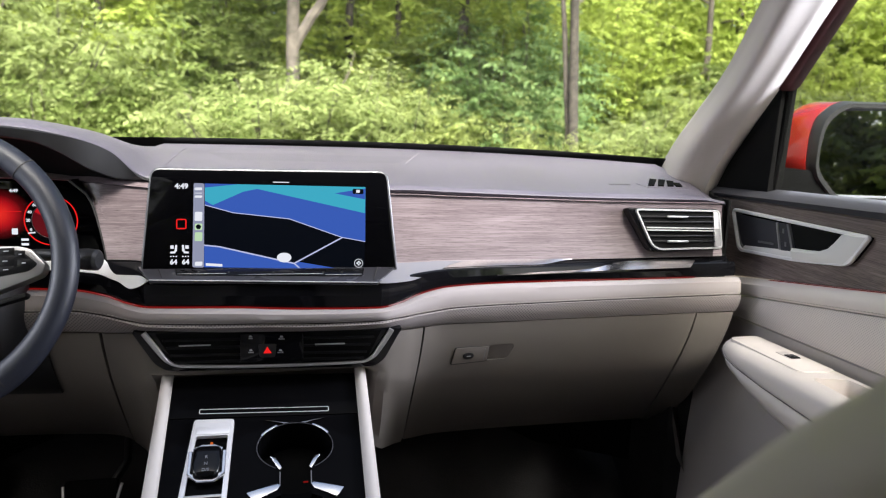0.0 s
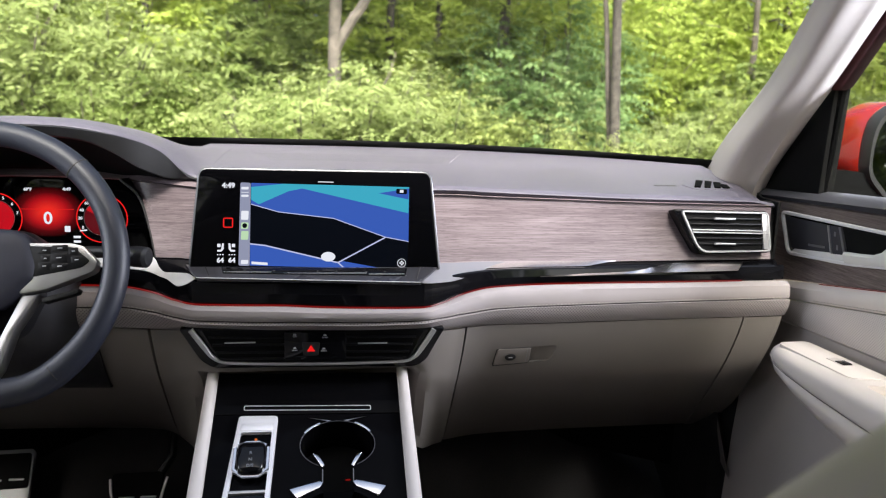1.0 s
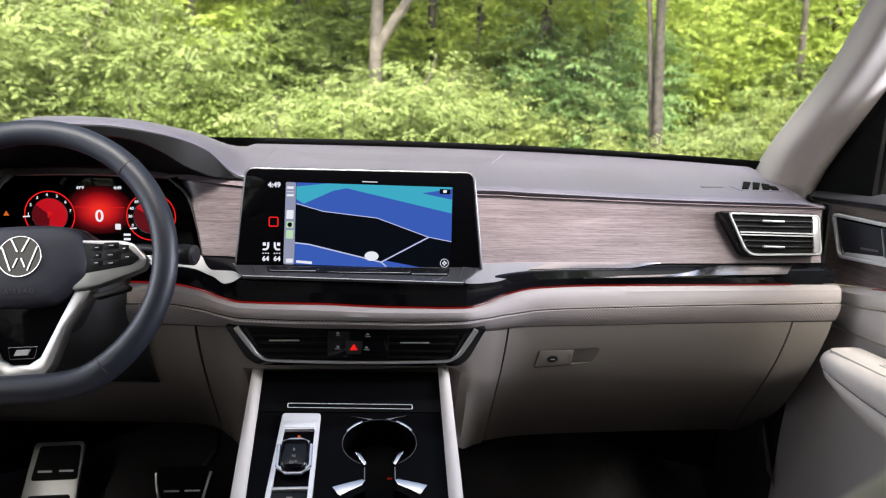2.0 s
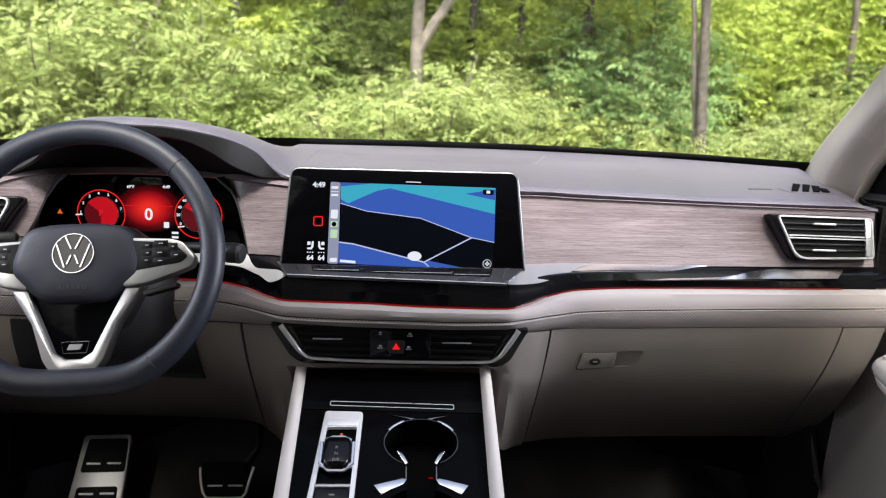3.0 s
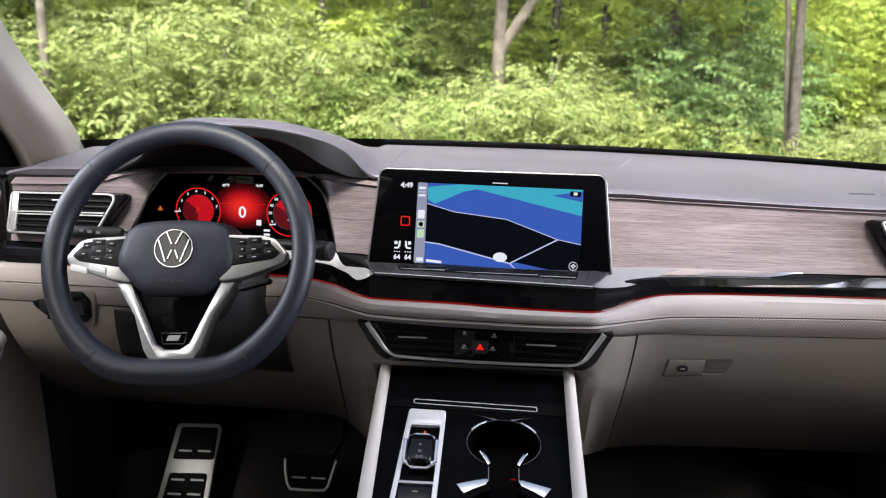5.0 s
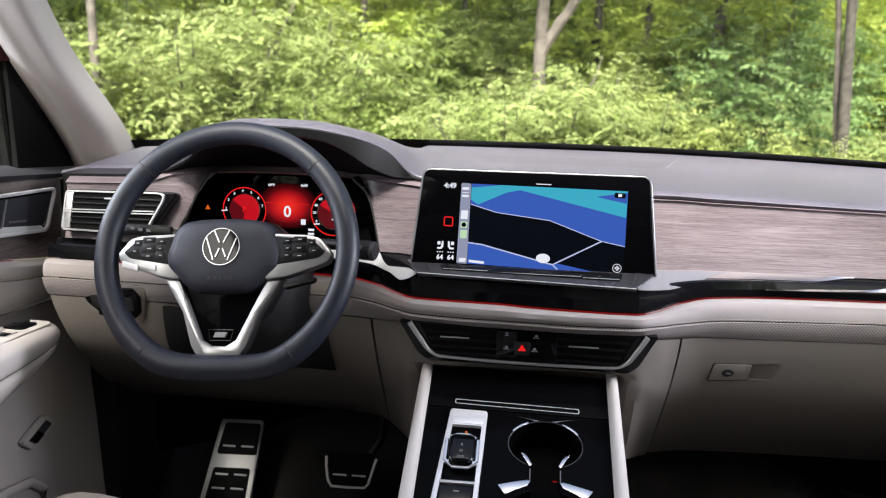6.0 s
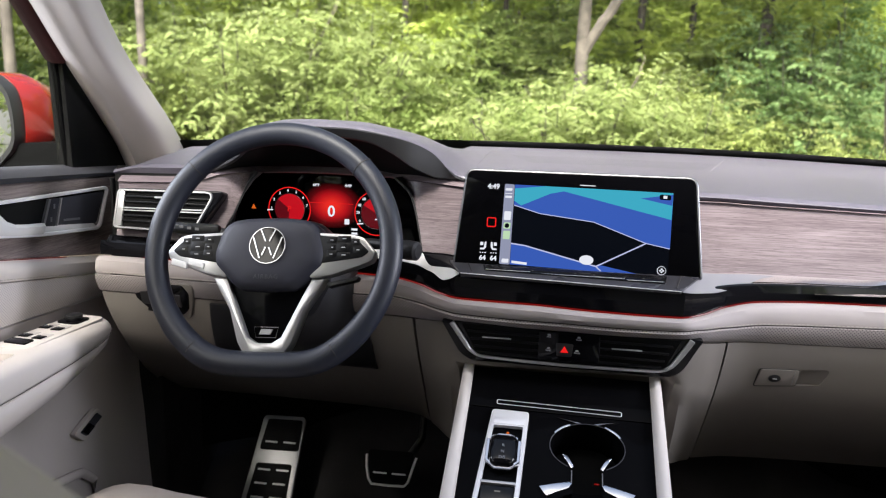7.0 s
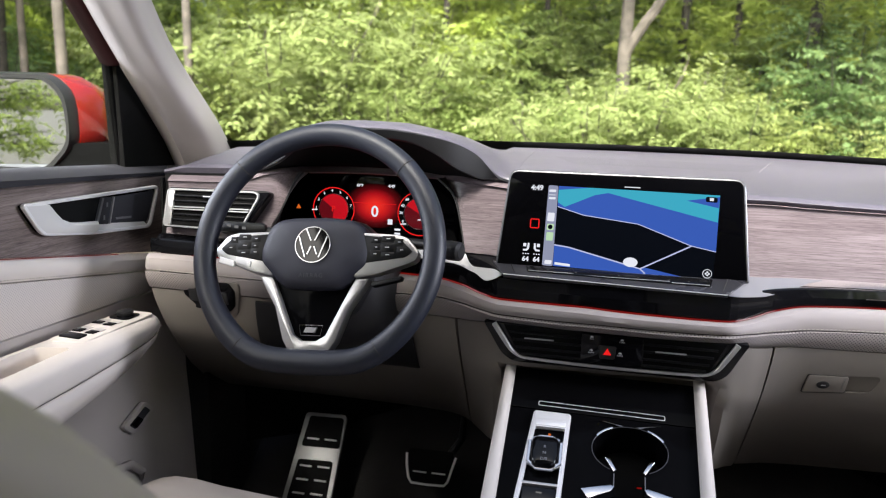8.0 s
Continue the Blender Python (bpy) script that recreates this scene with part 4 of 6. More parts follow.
cl = plane_of((HX, 1.222, 1.06), (1, 0, 0), (0, 0.05, 1))
panel = part("display_glass", prism(rounded([(-0.150, 0.066), (0.158, 0.066), (0.158, -0.060), (-0.150, -0.060)], 0.012), cl, -0.012, 0.0, 0.002), screen_glass, hood)
mid = part("red_field", rbox((0, 0, 0), (0.092, 0.001, 0.074), 0), red_screen, panel, "glowing red middle of the display", local=True)
mid.matrix_parent_inverse = Matrix()
mid.matrix_basis = Matrix.Translation(cl(0.015, 0.008, 0.0003)) @ pose(0, 0, 0, -2.86)
part("display_line", prism([(-0.022, 0.0125), (0.052, 0.0125), (0.052, 0.0118), (-0.022, 0.0118)], cl, 0.0012, 0.002), red_lit, panel)


def ring(put, c, r, w, d, a0=0, a1=360, n=48):
    pts = [put(c[0] + r * math.cos(radians(mixn(a0, a1, i / n))), c[1] + r * math.sin(radians(mixn(a0, a1, i / n))), d) for i in range(n + (0 if a1 - a0 >= 360 else 1))]
    w0 = put(0, 0, 1) - put(0, 0, 0)
    return sweep(pts, w, w, 6, closed=a1 - a0 >= 360, up=w0)


def dial(c, marks, filled):
    d = part("dial", disc(0.0365, cl, 0.0004, 0.0014, 48, c=c), screen_glass, panel)
    part("dial_ring", ring(cl, c, 0.0365, 0.0009, 0.002), red_lit, d)
    part("dial_disc", disc(0.0262, cl, 0.0008, 0.0015, 40, c=c), red_deep, d, "dark red middle of the dial")
    part("dial_rim", ring(cl, c, 0.0262, 0.0005, 0.0018), grey_trim, d)
    part("dial_face", prism([c] + [(c[0] + 0.0255 * math.cos(radians(a)), c[1] + 0.0255 * math.sin(radians(a))) for a in np.linspace(*filled, 30)], cl, 0.0012, 0.0020), red_dim, d)
    for text, a in marks:
        p = (c[0] + 0.0312 * math.cos(radians(a)), c[1] + 0.0312 * math.sin(radians(a)))
        part("numeral", lettering(text, 0.0062, lambda u, v, w, p=p: cl(p[0] + u, p[1] + v, w + 0.0022), bold=0.00012), white_lit, d)
    return d


left_dial = dial((-0.058, -0.001), [(str(k), 178 - 27.5 * (k - 1)) for k in range(1, 8)], (-95, 142))
part("gear_letter", lettering("P", 0.014, lambda u, v, w: cl(-0.058 + u, -0.001 + v, w + 0.003)), red_lit, left_dial)
dial((0.092, -0.001), [("0", 207), ("20", 180), ("40", 157), ("60", 133)], (20, 150))
for c in ((-0.097, -0.004), (0.060, -0.020)):
    part("needle_mark", prism([(c[0], c[1] + 0.001), (c[0] + 0.010, c[1] + 0.002), (c[0] + 0.010, c[1]), (c[0], c[1] - 0.001)], cl, 0.002, 0.003), white_lit, panel)
part("speed_numeral", lettering("0", 0.026, lambda u, v, w: cl(0.015 + u, -0.002 + v, w + 0.0022), bold=0.0004), white_lit, panel)
part("clock_numerals", lettering("4:49", 0.0068, lambda u, v, w: cl(0.043 + u, 0.0425 + v, w + 0.0015), bold=0.0002), white_lit, panel)
part("temperature_numerals", lettering("69\u00b0F", 0.0060, lambda u, v, w: cl(-0.012 + u, 0.0415 + v, w + 0.0015), bold=0.0002), white_lit, panel)
part("status_box", prism(rounded([(0.038, -0.013), (0.046, -0.013), (0.046, -0.022), (0.038, -0.022)], 0.001), cl, 0.0014, 0.0022), white_lit, panel)
part("clock_numerals", lettering("4:49", 0.0062, lambda u, v, w: cl(0.100 + u, -0.0035 + v, w + 0.0026), bold=0.0001), white_lit, panel)
for w, z in ((0.018, 0.0030), (0.020, -0.0110)):
    part("readout_bar", prism([(0.100 - w / 2, z + 0.001), (0.100 + w / 2, z + 0.002), (0.100 + w / 2, z - 0.001), (0.100 - w / 2, z - 0.001)], cl, 0.0022, 0.003), white_lit, panel)
for z in (-0.030, -0.037):
    part("readout_bar", prism([(0.050, z + 0.002), (0.060, z + 0.002), (0.060, z - 0.0015), (0.050, z - 0.0015)], cl, 0.0008, 0.0016), white_lit, panel)
part("warning_triangle", prism([(-0.1260, -0.003), (-0.1175, -0.003), (-0.12175, 0.0045)], cl, 0.0004, 0.0012), amber_lit, panel, "amber warning triangle")

# ---- steering wheel ----
WTILT = 23
wheel_pose = pose(-0.408, 0.985, 1.037, 90 - WTILT) @ pose(0, 0, 0, 0, 0, 3.0)      # turned a little to the left
wheel = thing("steering_wheel", (0, 0, 0), "flat-bottomed dark leather steering wheel with silver spokes", "steering wheel", m=wheel_pose)
flat = lambda u, v, d=0.0: Vector((u, v, d))


def rim_point(a):
    c, q = math.cos(a), math.sin(a)
    y = 0.1700 * q
    if q < 0:                                   # the foot is flattened
        y = -((0.1690 * max(-q, 1e-3)) ** -26 + 0.1580 ** -26) ** (-1 / 26)
    return Vector((0.1685 * c, y, 0))


ring_pts = [rim_point(2 * math.pi * i / 96) for i in range(96)]
part("rim", sweep(ring_pts, [0.0158 + 0.0018 * smooth(-p.y / 0.07 - 1) for p in ring_pts], 0.0165, 18, closed=True, up=(0, 0, 1)), wheel_leather, wheel, local=True)
for a in (44, 136, 234, 306):
    p, q = rim_point(radians(a - 1.5)), rim_point(radians(a + 1.5))
    t = (q - p).normalized()
    c = (p + q) / 2
    side = t.cross(Vector((0, 0, 1)))
    part("rim_seam", sweep([c + side * (0.0160 * math.cos(b)) + Vector((0, 0, 0.0167 * math.sin(b))) for b in np.linspace(0, 2 * math.pi, 24, endpoint=False)], 0.0007, n=5, closed=True, up=t), seam_dark, wheel, local=True)


def both(pts):
    """A half outline from the top middle to the bottom middle, mirrored."""
    return pts + [(-a, b) for a, b in pts[::-1] if abs(a) > 1e-6]


hub_out = rounded(both([(0, 0.0455), (0.034, 0.0445), (0.056, 0.0410), (0.067, 0.0340), (0.0735, 0.023), (0.0815, -0.006), (0.0795, -0.022), (0.052, -0.0485), (0.039, -0.0565), (0, -0.0585)]), 0.006, 4)


def dome(outline, h0, h1, inset):
    """A plate with a softly domed face."""
    c = Vector((sum(p[0] for p in outline), sum(p[1] for p in outline))) / len(outline)
    rows = []
    for k, h in ((1.0, h0 - 0.03), (1.0, h0), (0.985, h0 + (h1 - h0) * 0.35), (0.94, h0 + (h1 - h0) * 0.7), (0.8, h0 + (h1 - h0) * 0.88), (0.5, h1 - 0.0008), (0.15, h1)):
        rows.append([Vector((c.x + (p[0] - c.x) * k, c.y + (p[1] - c.y) * k, h)) for p in outline])
    return grid(rows, close_v=True, caps=True)


hub = part("airbag_cover", dome(hub_out, -0.006, 0.017, 0.1), hub_leather, wheel, local=True, sharp=60)
part("lettering_relief", lettering("AIRBAG", 0.0085, lambda u, v, d: Vector((u, v - 0.0400, d + 0.0164)), spacing=1.25), emboss, hub, local=True)
badge = part("badge_ring", ring(flat, (0, 0.003), 0.0250, 0.0009, 0.0180), badge_chrome, hub, "round chrome emblem", local=True)
part("badge_disc", disc(0.025, flat, 0.013, 0.0174, 40, c=(0, 0.004)), piano, badge, local=True)
for x0, y0, x1, y1 in ((-0.0105, 0.0250, -0.0025, 0.0085), (0.0105, 0.0250, 0.0025, 0.0085), (-0.0205, 0.0145, -0.0098, -0.0150), (0.0205, 0.0145, 0.0098, -0.0150), (-0.0070, -0.0110, -0.0022, 0.0005), (0.0070, -0.0110, 0.0022, 0.0005)):
    part("badge_bar", sweep([flat(x0, y0, 0.0182), flat(x1, y1, 0.0182)], 0.0011, 0.0010, up=(0, 0, 1), square=True), badge_chrome, badge, local=True)
for s in (1, -1):
    M = lambda pts: [(s * a, b) for a, b in pts]
    arm = part("spoke", prism(rounded(M([(0.058, 0.0240), (0.118, 0.0210), (0.132, 0.0165), (0.149, -0.004), (0.1445, -0.0155), (0.130, -0.0215), (0.088, -0.036), (0.058, -0.040)]), 0.005), flat, -0.010, 0.008, 0.003), spoke_silver, wheel, "silver side spoke", local=True)
    bp = part("button_pad", prism(rounded(M([(0.066, 0.0195), (0.121, 0.0150), (0.140, -0.0030), (0.130, -0.0110), (0.068, -0.0205)]), 0.004), flat, 0.006, 0.0095, 0.001), vent_black, arm, local=True)
    for a, b, w, h in ((0.104, 0.0025, 0.019, 0.012), (0.0875, 0.0125, 0.014, 0.009), (0.105, 0.0145, 0.018, 0.008), (0.1205, 0.0100, 0.011, 0.009), (0.0875, -0.0070, 0.014, 0.010), (0.105, -0.0080, 0.018, 0.007), (0.1245, -0.0010, 0.014, 0.009), (0.0885, 0.0025, 0.010, 0.008)):
        bt = part("button", rbox((s * a, b, 0.0088), (w, h, 0.0018), 0.0006), vent_black, bp, local=True)
        part("symbol_bar", rbox((s * a, b, 0.0099), (w * 0.30, 0.0011, 0.0004), 0), symbol_paint, bp, local=True)
    if s < 0:
        for a in (-0.128, -0.103):
            part("paddle_switch", prism(rounded([(a - 0.012, -0.014), (a + 0.011, -0.020), (a + 0.011, -0.029), (a - 0.012, -0.023)], 0.002), flat, 0.006, 0.0105, 0.001), silver_paint, arm, local=True)
    else:
        part("paddle_switch", prism(rounded([(0.080, -0.044), (0.124, -0.034), (0.122, -0.040), (0.082, -0.050)], 0.002), flat, -0.02, -0.004, 0.001), black_plastic, arm, local=True)
v_half = [(0.0, -0.128), (0.010, -0.128), (0.023, -0.120), (0.040, -0.083), (0.060, -0.040)]
v_out = [(a, b) for a, b in v_half] + [(0.080, -0.040), (0.071, -0.055), (0.053, -0.083), (0.038, -0.128), (0.030, -0.140), (0.018, -0.1445), (-0.018, -0.1445), (-0.030, -0.140), (-0.038, -0.128), (-0.053, -0.083), (-0.071, -0.055), (-0.080, -0.040)] + [(-a, b) for a, b in v_half[:0:-1]]
part("lower_spoke", prism(v_out, flat, -0.018, 0.003, 0.003), spoke_silver, wheel, "silver forked lower spoke", local=True)
infill = part("spoke_infill", prism([(-0.066, -0.036), (0.066, -0.036), (0.042, -0.085), (0.025, -0.122), (0.010, -0.131), (-0.010, -0.131), (-0.025, -0.122), (-0.042, -0.085)], flat, -0.03, -0.006, 0.002), console_black, wheel, local=True)
part("trim_badge", sweep([flat(a, b, -0.004) for a, b in ((-0.017, -0.106), (0.017, -0.106), (0.014, -0.120), (-0.014, -0.120))], 0.0007, closed=True, n=5, up=(0, 0, 1)), chrome, infill, "small chrome badge outline", local=True)
part("trim_badge_bar", prism([(-0.007, -0.109), (0.009, -0.109), (0.006, -0.116), (-0.010, -0.116)], flat, -0.006, -0.003), grey_trim, infill, local=True)
part("hub_back", dome(rounded(both([(0, 0.055), (0.07, 0.045), (0.075, -0.035), (0.045, -0.085), (0, -0.09)]), 0.02, 4), -0.035, -0.008, 0.1), black_plastic, wheel, local=True, sharp=60)

# ---- steering column and stalks ----
col = thing("steering_column", (-0.408, 1.05, 0.98), "black plastic steering column shroud with stalks", "steering column")
ax = wheel_pose.to_3x3() @ Vector((0, 0, -1))
C0 = Vector((-0.408, 0.985, 1.037))
rows = []
for d, w, h, dz in ((0.022, 0.058, 0.058, -0.012), (0.04, 0.078, 0.078, -0.028), (0.07, 0.092, 0.092, -0.038), (0.12, 0.100, 0.098, -0.040), (0.20, 0.105, 0.10, -0.03)):
    c = C0 + ax * d + Vector((0, 0, dz))
    rows.append([c + Vector((w * math.copysign(abs(math.cos(a)) ** 0.6, math.cos(a)), 0, h * math.copysign(abs(math.sin(a)) ** 0.6, math.sin(a)))) for a in np.linspace(0, 2 * math.pi, 28, endpoint=False)])
part("shroud", grid(rows, close_v=True, caps=True), column_grey, col)
part("stalk", sweep([(-0.36, 1.05, 1.04), (-0.28, 1.045, 1.043), (-0.238, 1.03, 1.044)], [0.008, 0.008, 0.009], 0.007, 12), black_plastic, col)
tip = part("stalk_tip", sweep([(-0.248, 1.034, 1.040), (-0.225, 1.026, 1.0400), (-0.211, 1.020, 1.0400), (-0.208, 1.019, 1.0400)], [0.011, 0.0140, 0.0135, 0.010], [0.011, 0.0140, 0.0135, 0.010], 16), black_plastic, col)
part("stalk_mark", rbox((-0.232, 1.0115, 1.047), (0.006, 0.001, 0.010), 0), grey_trim, tip)
part("stalk", sweep([(-0.46, 1.05, 1.04), (-0.53, 1.045, 1.047), (-0.585, 1.035, 1.050)], [0.008, 0.010, 0.008], [0.007, 0.009, 0.006], 12), black_plastic, col)
part("stalk_tip", rbox((-0.545, 1.040, 1.050), (0.075, 0.014, 0.018), 0.006), black_plastic, col)
for i in range(3):
    part("stalk_mark", rbox((-0.565 + 0.012 * i, 1.032, 1.054 - 0.001 * i), (0.006, 0.001, 0.004), 0), grey_lit, col)
part("lower_cowl", lower_panel((-0.545, -0.292), (-0.56, -0.278), 20, 10, 0.02, 0.50, out=0.010, t=0.004), black_plastic, col)

# headlamp switch on the dashboard's end
sw = thing("light_switch", (-0.655, 1.06, 0.90), "black headlamp switch panel in a beige surround", "switch")
sp = plane_of((-0.628, 1.082, 0.930), (1, -0.12, 0), (0, -0.28, 0.96))
part("surround", prism(rounded([(-0.052, 0.026), (0.060, 0.028), (0.046, -0.036), (-0.046, -0.036)], 0.012), sp, -0.03, 0.0005, 0.002), dimmed_beige_plastic, sw)
face = part("switch_panel", prism(rounded([(-0.048, 0.012), (-0.034, 0.026), (0.040, 0.026), (0.050, 0.012), (0.046, -0.016), (0.036, -0.026), (-0.030, -0.026), (-0.044, -0.014)], 0.004), sp, -0.004, 0.0035, 0.001), piano, sw)
for a in (-0.026, 0.0, 0.026):
    part("button", prism(rounded([(a - 0.010, 0.010), (a + 0.010, 0.010), (a + 0.010, -0.012), (a - 0.010, -0.012)], 0.002), sp, 0.003, 0.0050, 0.0008), black_plastic, face)
part("driver_strip", rbox((-0.672, 1.098, 1.006), (0.075, 0.004, 0.012), 0.001, m=pose(0, 0, 0, -28)), sheen_metal, sw, "polished pale strip")

# ---- infotainment display ----
disp = thing("infotainment_display", (0.006, 1.05, 1.02), "wide black touch screen showing a blue map", "screen")
SC = plane_of((0.006, 1.03, 1.022), (1, 0, 0), (0, 0.218, 0.976))
part("frame", prism(rounded([(-0.1562, 0.1362), (0.1568, 0.1362), (0.1690, -0.001), (-0.1682, -0.001)], [0.014, 0.014, 0.004, 0.004]), SC, -0.016, 0.0, 0.0022, 3), rim_silver, disp, "satin silver frame")
front = part("glass_front", prism(rounded([(-0.1535, 0.1335), (0.1535, 0.1335), (0.1655, 0.001), (-0.1655, 0.001)], [0.011, 0.011, 0.002, 0.002]), SC, -0.004, 0.0012, 0.0008), screen_glass, disp)
part("back_shell", prism(rounded([(-0.150, 0.128), (0.150, 0.128), (0.160, -0.005), (-0.160, -0.005)], 0.012), SC, -0.05, -0.015, 0.0), black_plastic, disp)


def shown(name, pts, material, level, label=""):
    """A lit area on the glass, in millimetres; level: which lies over which."""
    return part(name, prism([(a / 1000, b / 1000) for a, b in pts], SC, 0.0010 + 0.0003 * level, 0.0013 + 0.0003 * level), material, front, label)


def road(name, pts, w, level):
    out = []
    for i, (a, b) in enumerate(pts):
        p0, p1 = Vector(pts[max(i - 1, 0)]), Vector(pts[min(i + 1, len(pts) - 1)])
        t = (p1 - p0).normalized()
        out.append(((a - t.y * w, b + t.x * w), (a + t.y * w, b - t.x * w)))
    return shown(name, [o[0] for o in out] + [o[1] for o in out[::-1]], road_lit, level)


shown("map_ground", [(-87, 115.5), (125, 113), (122.5, -0.2), (-88, 5)], night_lit, 1)
shown("map_water", [(-87, 115.5), (125, 113), (124, 38), (92, 44), (22, 69), (-51, 77), (-87, 87)], blue_lit, 2, "blue part of the map")
shown("map_park", [(-87, 110), (-45, 115), (125, 113), (124, 77), (-20, 109), (-38, 105), (-77, 87), (-87, 93)], teal_lit, 3, "teal part of the map")
shown("map_water", [(83, 104), (125, 111), (124, 96)], blue_lit, 4)
shown("map_water", [(-88, 34), (-69, 32), (28, 9), (35, 11), (92, 0.6), (60, 1.5), (-88, 5)], blue_lit, 2)
road("map_road", [(-87, 87), (-51, 77), (22, 69), (92, 44), (124, 38)], 0.55, 5)
road("map_road", [(-88, 34), (-69, 32), (28, 9), (35, 3)], 0.9, 5)
road("map_road", [(28, 9), (93, 44)], 0.9, 5)
shown("map_marker", [(15 + 9.5 * math.cos(a), 17 + 6.5 * math.sin(a)) for a in np.linspace(0, 2 * math.pi, 28, endpoint=False)], white_lit, 7, "white position marker")
shown("side_bar", rounded([(-101, 116), (-87.5, 115.5), (-88.5, 4.5), (-103, 5)], 2.5), sidebar_lit, 4)
for y0, y1, mt in ((110, 106.5, white_lit), (99.5, 96.5, white_lit), (103, 102.2, white_lit), (78, 66, white_lit), (62.5, 54, green_lit), (51, 39.5, green_lit), (12.5, 7, white_lit)):
    shown("side_icon", rounded([(-99.5, y0), (-90, y0), (-90.5, y1), (-100, y1)], 1.5), mt, 6)
shown("icon_ring", [(-95 + 3.2 * math.cos(a), 58.2 + 3.2 * math.sin(a)) for a in np.linspace(0, 2 * math.pi, 20, endpoint=False)], night_lit, 8)
shown("name_bar", [(-86, 10.5), (-65, 9), (-65, 5.5), (-86, 7)], white_lit, 6)
shown("compass_pill", rounded([(107, 110.5), (122, 110), (122, 103), (107, 103.5)], 2.4), night_lit, 6)
shown("compass_bar", [(112, 109), (117, 109), (117, 105), (112, 105)], white_lit, 8)
shown("menu_disc", [(114.5 + 6 * math.cos(a), 8.5 + 6 * math.sin(a)) for a in np.linspace(0, 2 * math.pi, 28, endpoint=False)], white_lit, 6)
shown("menu_disc_inner", [(114.5 + 5.2 * math.cos(a), 8.5 + 5.2 * math.sin(a)) for a in np.linspace(0, 2 * math.pi, 28, endpoint=False)], night_lit, 8)
for a, b in ((2, 0), (-2, 0), (0, 2), (0, -2)):
    shown("menu_dot", [(114.5 + a + 1.3 * math.cos(q), 8.5 + b + 1.3 * math.sin(q)) for q in np.linspace(0, 2 * math.pi, 10, endpoint=False)], white_lit, 10)
shown("handle_bar", [(1, 119), (22, 118.8), (22, 117.6), (1, 117.8)], white_lit, 2)
sq = [(-122.5, 68), (-111, 68), (-111, 56), (-122.5, 56)]
part("red_square", sweep([SC(a / 1000, b / 1000, 0.0014) for a, b in rounded(sq, 1.6, 3)], 0.00085, 0.0006, 6, closed=True, up=(0, -1, 0.2)), red_lit, front, "red outlined square")
part("clock_numerals", lettering("4:49", 0.0098, lambda u, v, w: SC(u - 0.1165, v + 0.1115, w + 0.0016), bold=0.00035), white_lit, front)
for a in (-126.5, -111.5):
    part("temperature_numerals", lettering("64", 0.0090, lambda u, v, w, a=a: SC(u + a / 1000, v + 0.012, w + 0.0016), bold=0.00035), white_lit, front)
    d = 1 if a < -120 else -1
    for pts in ([(d * 2.2, 8.5), (d * 4.5, 8.5), (d * 4.3, 1), (d * 1.6, -2.5), (-d * 4, -2.5), (-d * 4, -0.2), (d * 1, 0.2)], [(-d * 4, 8), (d * 0.2, 8), (d * 0.2, 3.5), (-d * 4, 3.5)]):
        shown("seat_symbol", [(a + p, 26 + q) for p, q in pts], white_lit, 2)
    for k in (-3.4, 0, 3.4):
        shown("level_dot", [(a + k + 1.0 * math.cos(q), 19.5 + 0.9 * math.sin(q)) for q in np.linspace(0, 2 * math.pi, 8, endpoint=False)], white_lit, 2)
# touch slider under the glass
base_rows = [[(0.004 + k * 0.1705, 1.040, 1.0265), (0.004 + k * 0.1680, 1.032, 1.0262), (-0.0010 + k * 0.1485, 1.004, 1.0165 - 0.0036 * k), (-0.0012 + k * 0.1455, 1.000, 1.0148 - 0.0036 * k), (-0.0012 + k * 0.1450, 0.9995, 1.0110 - 0.0036 * k), (k * 0.150, 1.03, 1.002)] for k in np.linspace(-1, 1, 24)]
plinth = part("slider_plinth", thick(grid(base_rows), 0.003), plinth_grey, disp, "grey metallic slider plinth", sharp=25)
bar = lambda u, v, d=0.0: Vector((0.002 + u, 1.018 + v * 0.945, 1.0266 - (0.014 - v * 0.945) / 0.028 * (0.0097 + 0.0036 * u / 0.15))) + Vector((0, -0.33, 0.944)) * d
part("slider_glass", prism(rounded([(-0.121, 0.0085), (0.126, 0.0085), (0.122, -0.0075), (-0.117, -0.0075)], 0.002), bar, -0.001, 0.0010, 0.0005), piano, plinth)
for a, b in ((-0.116, -0.055), (-0.052, 0.070), (0.073, 0.121)):
    part("slider_line", rbox(bar((a + b) / 2, -0.0060, 0.0014), (b - a, 0.0007, 0.0006), 0), silver_paint, plinth)
part("plinth_lip", sweep([(-0.0012 + k * 0.1455, 0.9992, 1.0144 - 0.0036 * k) for k in np.linspace(-1, 1, 13)], 0.0007, n=6), silver_paint, plinth, "thin silver lower lip")
for a in (-0.134, 0.137):
    part("slider_joint", prism([(a - 0.0005, -0.0140), (a + 0.0005, -0.0140), (a * 1.06 + 0.0005, 0.0130), (a * 1.06 - 0.0005, 0.0130)], bar, -0.002, 0.0004), seam_dark, plinth)
for a in (-0.090, -0.052, 0.005, 0.030, 0.070, 0.095):
    part("slider_mark", rbox(bar(a, -0.0010, 0.0013), (0.0022, 0.0026, 0.0006), 0), grey_lit, plinth)

